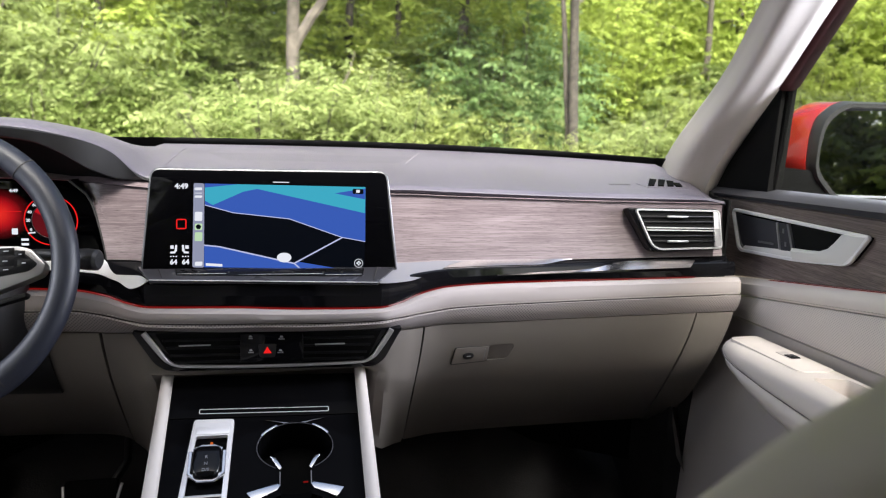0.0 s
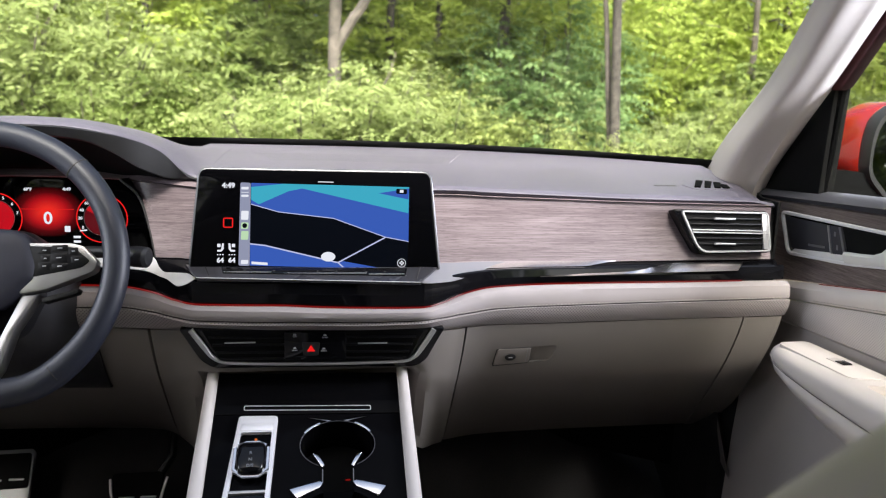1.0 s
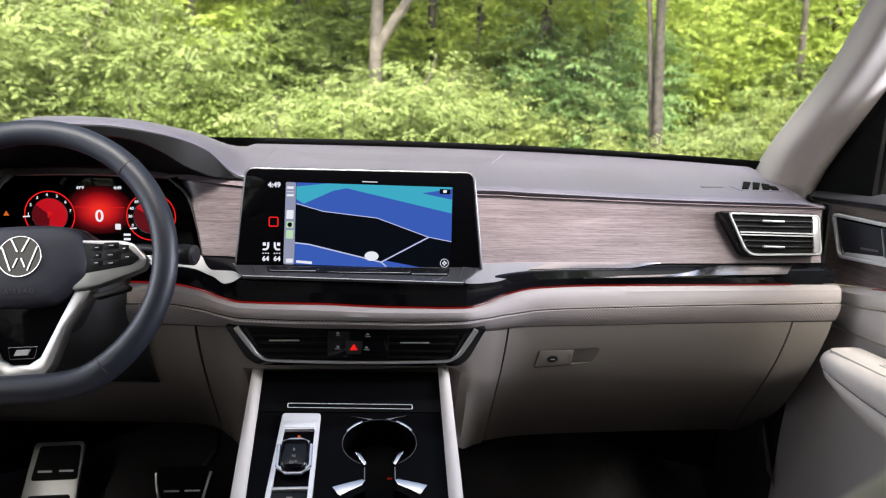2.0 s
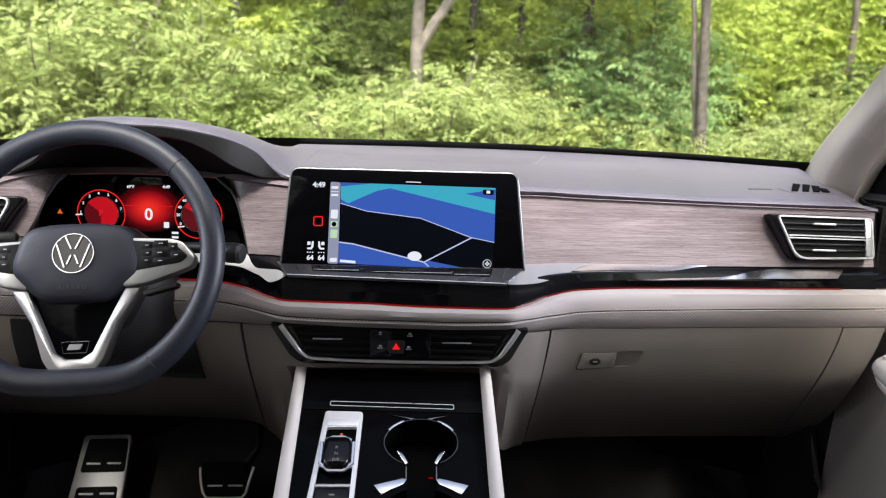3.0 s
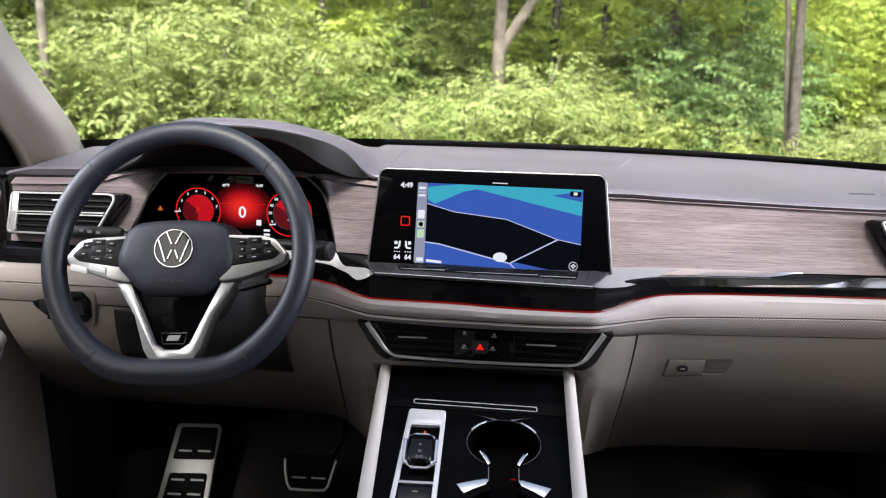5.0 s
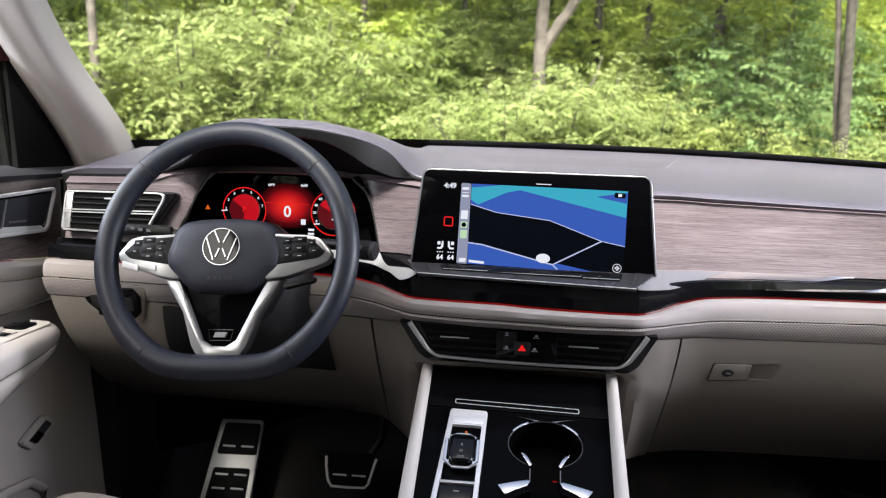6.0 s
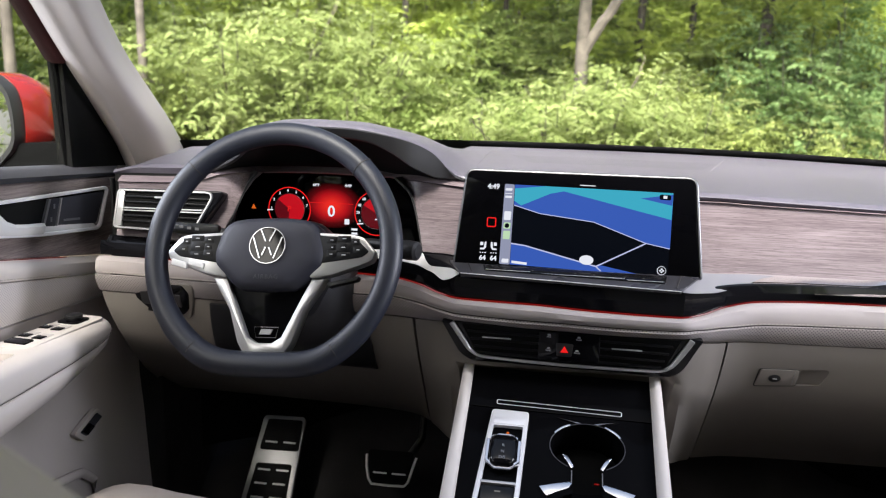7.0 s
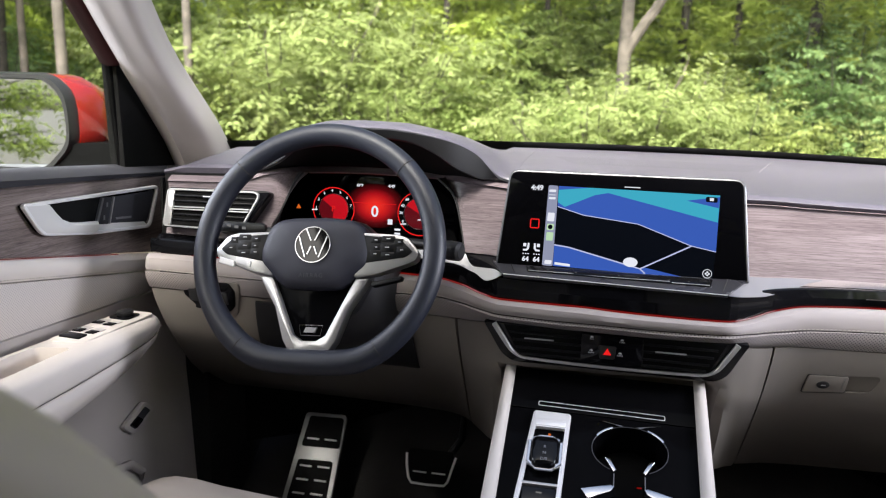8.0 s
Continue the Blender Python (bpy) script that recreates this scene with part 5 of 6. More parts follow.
# ---- centre console ----
con = thing("centre_console", (0, 0.8, FLOOR_Z), "gloss black centre console with beige side rails", "console")
kbase = plane_of((-0.0045, 1.035, 0.870), (1, 0, 0), (0, 0.891, 0.454))
K = lambda a, b, d=0.0: kbase(a, -b, d)
part("upper_panel", prism(rounded([(-0.122, 0.066), (0.122, 0.071), (0.127, -0.002), (-0.127, -0.006)], [0.002, 0.002, 0.010, 0.010]), K, -0.012, 0.0, 0.001), console_black, con)
plate = prism([(-0.1225, 0.0675), (0.1225, 0.0725), (0.128, 0.262), (-0.128, 0.262)], K, -0.07, 0.0005, 0.001)
CUP1, CUP2 = (0.038, 0.120), (0.038, 0.225)
cut1 = disc(0.0365, K, -0.055, 0.02, 40, ru=0.047, c=CUP1)
cut2 = disc(0.0365, K, -0.055, 0.02, 40, ru=0.047, c=CUP2)
cut3 = prism([(0.0195, 0.13), (0.0575, 0.13), (0.0565, 0.22), (0.0205, 0.22)], K, -0.05, 0.02)
main = part("main_panel", carve(plate, cut1, cut2, cut3), console_black, con)
for c in (CUP1, CUP2):
    part("cup_mat", disc(0.036, K, -0.054, -0.051, 40, ru=0.0465, c=c), black_matte, main)


def arc(c, ru, rv, a0, a1, w, h, d):
    return sweep([K(c[0] + ru * math.cos(radians(a)), c[1] - rv * math.sin(radians(a)), d) for a in np.linspace(a0, a1, 44)], w, h, up=(0, -0.454, 0.891), square=True)


part("cup_chrome", arc(CUP1, 0.0475, 0.037, 28, 62, 0.0014, 0.0012, 0.0015), chrome, main)
part("cup_chrome", arc(CUP1, 0.0475, 0.037, 118, 152, 0.0014, 0.0012, 0.0015), chrome, main)
part("cup_rim", arc(CUP1, 0.0475, 0.037, -60, 240, 0.0005, 0.0005, 0.0006), plinth_grey, main)
for s in (-1, 1):
    Q = lambda a, b: (CUP1[0] + s * a, b)
    part("cup_wedge", prism([Q(0.008, 0.083), Q(0.040, 0.077), Q(0.020, 0.082), Q(0.013, 0.0845)], K, 0.0005, 0.0022), chrome, main)
    part("cup_wedge", prism([Q(0.024, 0.137), Q(0.031, 0.135), Q(0.0195, 0.156), Q(0.0165, 0.153)], K, 0.0, 0.0025, 0.0005), chrome, main)
    part("cup_wedge", prism([Q(0.018, 0.178), Q(0.022, 0.175), Q(0.058, 0.186), Q(0.048, 0.200), Q(0.038, 0.193), Q(0.022, 0.185)], K, -0.002, 0.0025, 0.0008), chrome, main)
    part("cup_side", sweep([K(CUP1[0] + s * 0.0188, v, 0.0006) for v in (0.158, 0.168, 0.178)], 0.0007, up=(0, -0.454, 0.891), n=6), grey_trim, main)
part("bin_outline", sweep([K(a, b, 0.0008) for a, b in rounded([(-0.0835, 0.0535), (0.0825, 0.058), (0.0825, 0.0655), (-0.0835, 0.0605)], 0.002, 3)], 0.0006, 0.0006, 6, closed=True, up=(0, -0.454, 0.891)), bright_frame, con, "thin chrome outline of the bin lid")
part("bin_glint", rbox(K(0.031, 0.0560, 0.0012), (0.010, 0.0012, 0.001), 0), chrome, con)
part("red_glint", rbox(K(0.050, 0.172, -0.003), (0.006, 0.002, 0.001), 0), ambient_red, con)

KS = lambda a, b, d=0.0: K(a + 0.006, b, d)
kshift = lambda a, b, d=0.0: kbase(a + 0.006, b, d)
# gear selector
sel = thing("gear_selector", tuple(KS(-0.075, 0.13)), "silver framed gear selector with a glossy black toggle", "gear selector")
frame_bm = prism(rounded([(-0.0945, 0.0735), (-0.0445, 0.0745), (-0.0500, 0.245), (-0.1075, 0.245)], 0.005), KS, -0.004, 0.006, 0.002)
hole = prism(rounded([(-0.0900, 0.101), (-0.0510, 0.101), (-0.0555, 0.235), (-0.1005, 0.235)], 0.003), KS, -0.02, 0.03)
part("frame", carve(frame_bm, hole), bright_frame, sel)
part("head_plate", prism([(-0.0898, 0.0875), (-0.0495, 0.088), (-0.0500, 0.0995), (-0.0905, 0.099)], KS, 0.005, 0.0068, 0.0006), bright_frame, sel)
part("well", prism([(-0.0905, 0.100), (-0.0505, 0.100), (-0.055, 0.236), (-0.101, 0.236)], KS, -0.008, -0.001), console_black, sel)
part("gear_letter", lettering("P", 0.0070, lambda u, v, d: kshift(u - 0.0705, v - 0.1125, d + 0.0035), bold=0.0003), amber_lit, sel)
knob = part("toggle", dome([tuple(p) for p in rounded([(-0.017, 0.024), (0.017, 0.024), (0.019, 0.0), (0.015, -0.024), (-0.015, -0.024), (-0.019, 0.0)], 0.008, 4)], 0.004, 0.016, 0.1), piano, sel, local=True, sharp=60)
knob.matrix_parent_inverse = world_of(sel).inverted()
knob.matrix_basis = Matrix.Translation(KS(-0.0735, 0.146, 0.002)) @ Matrix(((1, 0, 0), (0, 0.891, -0.454), (0, 0.454, 0.891))).to_4x4()
for text, v in (("R", 0.143), ("N", 0.1525), ("D/S", 0.1615)):
    part("gear_letter", lettering(text, 0.0058, lambda u, w, d, v=v: kshift(u - 0.0735, w - v, d + 0.0188), bold=0.0001), grey_trim, sel)
collar = [(-0.0935, 0.128), (-0.0935, 0.160), (-0.0825, 0.1705), (-0.0640, 0.1705), (-0.0535, 0.160), (-0.0535, 0.128)]
part("toggle_collar", sweep([KS(a, b, 0.007) for a, b in collar], 0.0022, 0.004, up=(0, -0.454, 0.891), square=True), chrome, sel, "chrome collar")
part("toggle_cap", sweep([KS(-0.0895, 0.126, 0.008), KS(-0.080, 0.1240, 0.011), KS(-0.066, 0.1240, 0.011), KS(-0.0575, 0.126, 0.008)], 0.0035, 0.003, up=(0, -0.454, 0.891), square=True), chrome, sel, "chrome cap")
part("cross_bar", prism([(-0.0985, 0.187), (-0.0535, 0.187), (-0.0540, 0.191), (-0.0990, 0.191)], KS, 0.0, 0.006, 0.001), silver, sel)
brake = part("brake_button", prism(rounded([(-0.0960, 0.193), (-0.0555, 0.193), (-0.0560, 0.214), (-0.0965, 0.214)], 0.002), KS, 0.0, 0.004, 0.001), piano, sel)
part("symbol", rbox(KS(-0.0755, 0.201, 0.0042), (0.007, 0.003, 0.0008), 0), grey_lit, brake)

# rails and flanks
for s in (-1, 1):
    path = [K(s * 0.1295, v, 0.002) for v in (-0.010, 0.0, 0.02, 0.06, 0.10, 0.15, 0.20, 0.25)] + [Vector((s * 0.138, 0.70, 0.722)), Vector((s * 0.14, 0.50, 0.705)), Vector((s * 0.14, 0.25, 0.700))]
    part("side_rail", sweep(path, [0.0075, 0.0078, 0.008, 0.0083, 0.0085, 0.0088, 0.009, 0.0095, 0.011, 0.011, 0.011], 0.009, 14, up=(0, -0.3, 1)), cream_leather, con, "cream leather side rail")
    flank = [[(s * (abs(p.x) + 0.003), p.y, mixn(p.z - 0.004, FLOOR_Z, u)) for u in (0, 0.15, 0.5, 1)] for p in path]
    part("flank", thick(grid(flank), 0.003), beige_plastic, con)
part("rear_deck", thick(grid([[(x, 0.803, 0.7500), (x, 0.70, 0.718), (x, 0.50, 0.70), (x, 0.25, 0.695), (x, 0.245, 0.42)] for x in np.linspace(-0.13, 0.13, 5)]), 0.004), console_black, con)

# ---- pedals ----
foot = thing("footrest", (-0.57, 1.4, 0.5), "brushed metal footrest with black rubber pads", "footrest")
FP = plane_of((-0.566, 1.405, 0.525), (1, 0.06, 0), (0.02, 0.685, 0.728))
part("plate", prism(rounded([(-0.050, 0.075), (0.040, 0.075), (0.053, -0.12), (-0.050, -0.12)], 0.010), FP, -0.012, 0.0, 0.002), pedal_metal, foot)
for y0, y1 in ((0.066, 0.0), (-0.028, -0.112)):
    pad_ob = part("rubber_pad", prism(rounded([(-0.038, y0), (0.036, y0), (0.042, y1), (-0.040, y1)], 0.006), FP, -0.001, 0.003, 0.001), black_matte, foot)
    for r in ((0.016,) if y0 > 0 else (-0.042, -0.070, -0.098)):
        for x in (-0.018, 0.020):
            part("metal_stud", rbox(FP(x, r, 0.004), (0.026, 0.004, 0.003), 0.001), silver_paint, pad_ob)
brk = thing("brake_pedal", (-0.325, 1.38, 0.52), "black brake pedal with a bright metal edge", "pedal")
BP = plane_of((-0.325, 1.375, 0.528), (1, 0.02, 0), (0, 0.42, 0.907))
part("pad", prism(rounded([(-0.046, 0.032), (0.046, 0.032), (0.040, -0.034), (-0.036, -0.034)], 0.010), BP, -0.012, 0.0, 0.002), black_matte, brk)
edge = [(-0.047, 0.022), (-0.045, 0.0), (-0.039, -0.024), (-0.032, -0.034), (0, -0.035), (0.034, -0.034), (0.041, -0.026), (0.047, 0.0), (0.053, 0.022)]
part("metal_edge", sweep([BP(a, b, 0.001) for a, b in edge], 0.0022, 0.003, up=(0, -0.9, 0.42), square=True), silver, brk, "bright metal edge")
for x in (-0.017, 0.021):
    part("metal_stud", rbox(BP(x, -0.012, 0.002), (0.028, 0.003, 0.003), 0.001), silver_paint, brk)
part("arm", sweep([BP(0.035, 0.02, -0.012), BP(0.058, 0.06, -0.02), BP(0.062, 0.16, 0.0), BP(0.05, 0.26, 0.02)], 0.006, 0.010, 8), black_plastic, brk)

# ---- front doors ----
def door(s):
    word = "driver's" if s < 0 else "passenger's"
    ob = thing("side_door", (s * 0.80, 0.6, 0.5), "beige leather " + word + " door with grey wood trim and armrest", "door", "front doors")
    F = lambda x, y, z: Vector((s * x, y, z))
    rise = lambda y, z0, k: z0 + k * (1.25 - max(y, 0.45))
    sill = lambda y: rise(y, 1.113, 0.055)
    wt = lambda y: rise(y, 1.101, 0.045)
    wb = lambda y: rise(y, 0.958, 0.166)
    sm = lambda y: rise(y, 0.930, 0.163)
    pb = lambda y: rise(y, 0.905, 0.045)
    ys = np.concatenate([np.linspace(1.27, 0.4, 40), np.linspace(0.3, -0.22, 8)])

    def sheet(f, t=0.004):
        return thick(grid([[F(*p) for p in f(y)] for y in ys]), t)
    part("sill", sheet(lambda y: [(0.845, y, sill(y) - 0.004), (0.835, y, sill(y) + 0.006), (0.812, y, sill(y) + 0.008), (0.790, y, sill(y) + 0.003), (0.779, y, sill(y) - 0.006), (0.782, y, wt(y) + 0.001)]), door_soft, ob, "charcoal soft window sill")
    wd = part("wood_trim", sheet(lambda y: [(0.788, y, wt(y) + 0.001), (0.783, y, wt(y) - 0.002), (0.7845, y, wt(y) - 0.009), (0.789, y, mixn(wt(y), wb(y), 0.35)), (0.789, y, mixn(wt(y), wb(y), 0.7)), (0.783, y, wb(y) + 0.002)]), wood_door, ob)
    part("ambient_light_strip", sweep([F(0.7805, y, wb(y)) for y in np.linspace(1.07, 0.2, 20)], 0.0010, n=6), ambient_red, ob, "thin red light strip")
    upper = part("upper_pad", sheet(lambda y: [(0.786, y, wb(y) + 0.001), (0.774, y, wb(y) - 0.001), (0.767, y, mixn(wb(y), sm(y), 0.3)), (0.766, y, mixn(wb(y), sm(y), 0.7)), (0.7695, y, sm(y))]), lit_door_leather, ob)
    sb = bmesh.new()
    for y in np.arange(1.06, 0.30, -0.0065):
        bmesh.ops.create_cube(sb, size=1.0, matrix=Matrix.Translation(F(0.7675, y, sm(y) + 0.003)) @ Matrix.Rotation(-0.16, 4, "X") @ Matrix.Diagonal((0.0011, 0.0045, 0.0011, 1)))
    tagged(part("stitching", sb, thread, upper), kind="stuff")
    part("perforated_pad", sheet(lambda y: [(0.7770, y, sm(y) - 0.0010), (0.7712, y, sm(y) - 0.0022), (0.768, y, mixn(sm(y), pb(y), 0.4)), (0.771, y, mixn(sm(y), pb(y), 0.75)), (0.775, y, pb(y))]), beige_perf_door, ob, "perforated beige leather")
    part("lower_panel", sheet(lambda y: [(0.784, y, pb(y) - 0.0005), (0.7775, y, pb(y) - 0.004), (0.781, y, pb(y) - 0.012), (0.786, y, 0.84), (0.784, y, 0.72), (0.778, y, 0.60), (0.770, y, 0.46), (0.772, y, 0.40)]), beige_plastic, ob)
    part("skin", thick(grid([[F(*p) for p in ((0.85, y, sill(y) - 0.004), (0.93, y, 1.00), (0.96, y, 0.80), (0.95, y, 0.55), (0.90, y, 0.42))] for y in ys]), 0.004), red_paint, ob, "red painted outer door skin")

    # armrest
    rows = []
    for y, xi, xo, zt, zb in ((1.050, 0.716, 0.750, 0.896, 0.884), (1.046, 0.700, 0.764, 0.902, 0.873), (1.034, 0.687, 0.774, 0.9055, 0.864), (1.012, 0.678, 0.777, 0.907, 0.855), (0.97, 0.671, 0.778, 0.909, 0.846), (0.90, 0.667, 0.778, 0.912, 0.834), (0.80, 0.664, 0.778, 0.916, 0.824), (0.65, 0.662, 0.778, 0.921, 0.815), (0.45, 0.662, 0.778, 0.924, 0.810), (0.20, 0.664, 0.778, 0.924, 0.815)):
        w, h = xo - xi, zt - zb
        k = min(0.012, w * 0.3, h * 0.3)
        sec = [(xo + 0.006, zt - 0.026), (xo - w * 0.22, zt - 0.010), (xo - w * 0.25, zt - 0.002), (xo - w * 0.29, zt), (xi + k * 2.2, zt + 0.0005), (xi + k * 1.2, zt - k * 0.08), (xi + k * 0.5, zt - k * 0.40), (xi + k * 0.1, zt - k * 0.95), (xi, zt - k * 1.6), (xi + 0.002, zt - h * 0.44), (xi + 0.006, zt - h * 0.50), (xi + 0.003, zt - h * 0.56), (xi + 0.004, zt - h * 0.66), (xi + 0.010, zt - h * 0.80), (xi + 0.022, zb), (xi + w * 0.48, zb - 0.008), (xo + 0.006, zb - 0.028)]
        rows.append([Vector((a, y, b)) for a, b in sec])
    arm_bm = grid(rows, close_v=True, caps=True)
    put = lambda u, v, d: Vector((u, v, d))
    pocket = prism(rounded([(0.690, 0.832), (0.736, 0.822), (0.738, 0.700), (0.684, 0.700)], 0.010), put, 0.872, 0.96)
    arm_cut = carve(arm_bm, pocket)
    for v in arm_cut.verts:
        v.co.x *= s
    arm = part("armrest", arm_cut, lit_door_leather, ob, sharp=45)
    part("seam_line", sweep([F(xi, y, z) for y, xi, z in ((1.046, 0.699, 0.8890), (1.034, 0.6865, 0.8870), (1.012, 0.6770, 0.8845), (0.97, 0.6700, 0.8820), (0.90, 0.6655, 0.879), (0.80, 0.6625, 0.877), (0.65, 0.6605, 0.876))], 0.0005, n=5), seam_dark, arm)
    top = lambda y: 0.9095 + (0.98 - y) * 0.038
    inset = part("switch_bezel", prism(rounded([(0.692, 1.028), (0.744, 1.032), (0.744, 0.850), (0.690, 0.856)], 0.014), lambda u, v, d: F(u, v, top(v) + d), -0.006, 0.0016, 0.001), lit_door_leather, arm)

    def switch(x, y, w=0.016, l=0.026):
        a = part("window_switch", prism([(x - w / 2, y + l / 2), (x + w / 2, y + l / 2), (x + w / 2, y - l / 2), (x - w / 2, y - l / 2)], lambda u, v, d: F(u, v, top(v) + d), 0.001, 0.0026), beige_plastic, inset)
        part("switch_rocker", prism([(x - w * 0.45, y - l * 0.02), (x + w * 0.45, y - l * 0.02), (x + w * 0.45, y - l * 0.5), (x - w * 0.45, y - l * 0.5)], lambda u, v, d: F(u, v, top(v) + d), 0.002, 0.0042, 0.001), piano, a)
        part("switch_symbol", prism([(x - 0.002, y - l * 0.2), (x + 0.002, y - l * 0.2), (x + 0.002, y - l * 0.32), (x - 0.002, y - l * 0.32)], lambda u, v, d: F(u, v, top(v) + d), 0.005, 0.006), grey_lit, a)
    if s < 0:
        for x, y in ((0.712, 0.950), (0.734, 0.955), (0.708, 0.905), (0.732, 0.910)):
            switch(x, y)
        lock = part("lock_switch", prism(rounded([(0.705, 0.885), (0.740, 0.888), (0.739, 0.868), (0.704, 0.864)], 0.003), lambda u, v, d: F(u, v, top(v) + d), 0.001, 0.004, 0.001), piano, inset)
        mj = part("mirror_switch_plate", prism(rounded([(0.703, 1.010), (0.738, 1.014), (0.740, 0.976), (0.704, 0.972)], 0.010), lambda u, v, d: F(u, v, top(v) + d), 0.001, 0.004, 0.001), piano, inset)
        part("mirror_knob", sweep([F(0.721, 0.994, top(0.994) + z) for z in (0.003, 0.008, 0.011, 0.0125)], [0.010, 0.0125, 0.012, 0.007], n=20, up=(0, 1, 0)), black_plastic, mj)
    else:
        switch(0.722, 0.925, 0.016, 0.034)

    # inner handle in its bezel
    hp = lambda u, v, d=0.0: F(0.7815 - d, u, v)
    outline = rounded([(1.186, 1.086), (0.915, 1.0925), (0.868, 1.0935), (0.900, 1.050), (1.010, 1.034), (1.157, 1.0215)], [0.010, 0.01, 0.004, 0.012, 0.02, 0.012])
    bz = part("handle_bezel", prism(outline, hp, -0.012, 0.002, 0.001), piano, ob)
    part("chrome_outline", sweep([hp(a, b, 0.003) for a, b in outline], 0.0027, 0.0034, closed=True, up=(1, 0, 0), square=True), bright_frame, bz)
    part("tweeter_grille", prism(rounded([(1.176, 1.080), (1.065, 1.0830), (1.050, 1.043), (1.148, 1.030)], 0.006), hp, 0.001, 0.0045, 0.0008), door_soft, bz)
    part("brand_bar", prism([(1.105, 1.0430), (1.064, 1.0465), (1.064, 1.0500), (1.105, 1.0465)], hp, 0.0044, 0.0052), grey_trim, bz)
    part("divider", prism([(1.0635, 1.0830), (1.0605, 1.0830), (1.0455, 1.042), (1.0485, 1.042)], hp, 0.001, 0.006), silver, bz)
    part("lock_button", prism([(1.059, 1.0832), (1.038, 1.0845), (1.020, 1.045), (1.044, 1.042)], hp, 0.001, 0.005, 0.0008), door_soft, bz)
    for u, v in ((1.046, 1.072), (1.037, 1.053)):
        part("lock_symbol", prism([(u, v + 0.004), (u - 0.004, v + 0.004), (u - 0.005, v - 0.003), (u - 0.001, v - 0.003)], hp, 0.0045, 0.0056), grey_trim, bz)
    part("divider", prism([(1.037, 1.0845), (1.032, 1.0850), (1.013, 1.046), (1.018, 1.045)], hp, 0.001, 0.006), grey_trim, bz)
    part("handle_hollow", prism([(1.030, 1.0850), (0.918, 1.087), (0.945, 1.058), (0.99, 1.053), (1.012, 1.050)], hp, 0.001, 0.0026), black_matte, bz)
    lever = [[hp(a[0], a[1], 0.002), hp(a[0], a[1], 0.0075), hp(mixn(a[0], b[0], 0.25), mixn(a[1], b[1], 0.25), 0.0100), hp(mixn(a[0], b[0], 0.75), mixn(a[1], b[1], 0.75), 0.0085), hp(*b, 0.0060), hp(*b, 0.002)]
             for a, b in (((0.914, 1.0895), (0.869, 1.0930)), ((0.926, 1.0760), (0.878, 1.0800)), ((0.938, 1.0650), (0.888, 1.0650)), ((0.955, 1.0580), (0.904, 1.0500)), ((0.985, 1.0540), (0.950, 1.0420)), ((1.016, 1.0510), (1.012, 1.0340)))]
    part("handle_lever", grid(lever, close_v=True, caps=True), silver_paint, bz, "silver pull handle")
    part("bezel_foot", prism([(1.012, 1.047), (1.140, 1.0325), (1.150, 1.0245), (1.012, 1.0350)], hp, 0.001, 0.0045, 0.001), silver_paint, bz)

    # black corner cover ahead of the window, and the window's seals
    cov = part("corner_cover", prism([(1.30, 1.08), (1.122, 1.112), (1.110, 1.312), (1.145, 1.296), (1.20, 1.225)], lambda u, v, d: F(0.800 - d, u, v), -0.02, 0.006, 0.003), black_matte, ob)
    part("window_seal", sweep([F(0.806, y, z) for y, z in ((1.128, 1.118), (1.118, 1.200), (1.108, 1.300))], 0.005, 0.007, 8), deep_black, cov)
    fr = [(0.806, 1.110, 1.300), (0.785, 0.96, 1.435), (0.752, 0.78, 1.555), (0.735, 0.60, 1.605), (0.73, 0.3, 1.625), (0.73, -0.2, 1.625)]
    part("window_frame", sweep([F(p[0] - 0.012, p[1], p[2]) for p in fr], 0.027, 0.020, 10), frame_red, ob, "red inner window frame, darkened for shade")
    part("outer_frame", sweep([F(p[0] - 0.002, p[1] + 0.034, p[2] + 0.012) for p in fr], 0.020, 0.022, 10), red_paint, ob, "red painted window frame")
    g = part("window_pane", prism([(1.122, 1.105), (-0.20, 1.17), (-0.20, 1.60), (0.60, 1.585), (0.80, 1.53), (1.108, 1.305)], lambda u, v, d: F(0.822 - max(0, v - 1.1) * 0.16 + d, u, v), 0, 0.004), window_glass, ob, "clear side window")
    g.visible_shadow = False
    if s < 0:
        lq = lambda u, v, d=0.0: Vector((-0.7765 + d, 1.093 + u * 0.95 - v * 0.755, 0.698 + u * 0.32 + v * 0.65))
        bzl = part("tailgate_switch", prism(rounded([(-0.034, -0.019), (0.034, -0.019), (0.034, 0.019), (-0.034, 0.019)], 0.009), lq, -0.004, 0.004, 0.0015), beige_plastic, ob)
        part("switch_well", prism(rounded([(-0.024, -0.010), (0.025, -0.010), (0.025, 0.010), (-0.024, 0.010)], 0.003), lq, 0.003, 0.0046), door_soft, bzl)
        part("switch_rocker", prism(rounded([(-0.022, -0.009), (0.000, -0.009), (0.000, 0.009), (-0.022, 0.009)], 0.002), lq, 0.004, 0.0075, 0.001), piano, bzl)
    # map pocket edge, low on the door
    part("pocket_edge", sweep([F(0.772, y, z) for y, z in ((1.085, 0.560), (1.09, 0.600), (1.06, 0.628), (1.00, 0.640), (0.90, 0.645), (0.70, 0.648))], 0.006, 0.008, 10), beige_plastic, ob)
    return ob


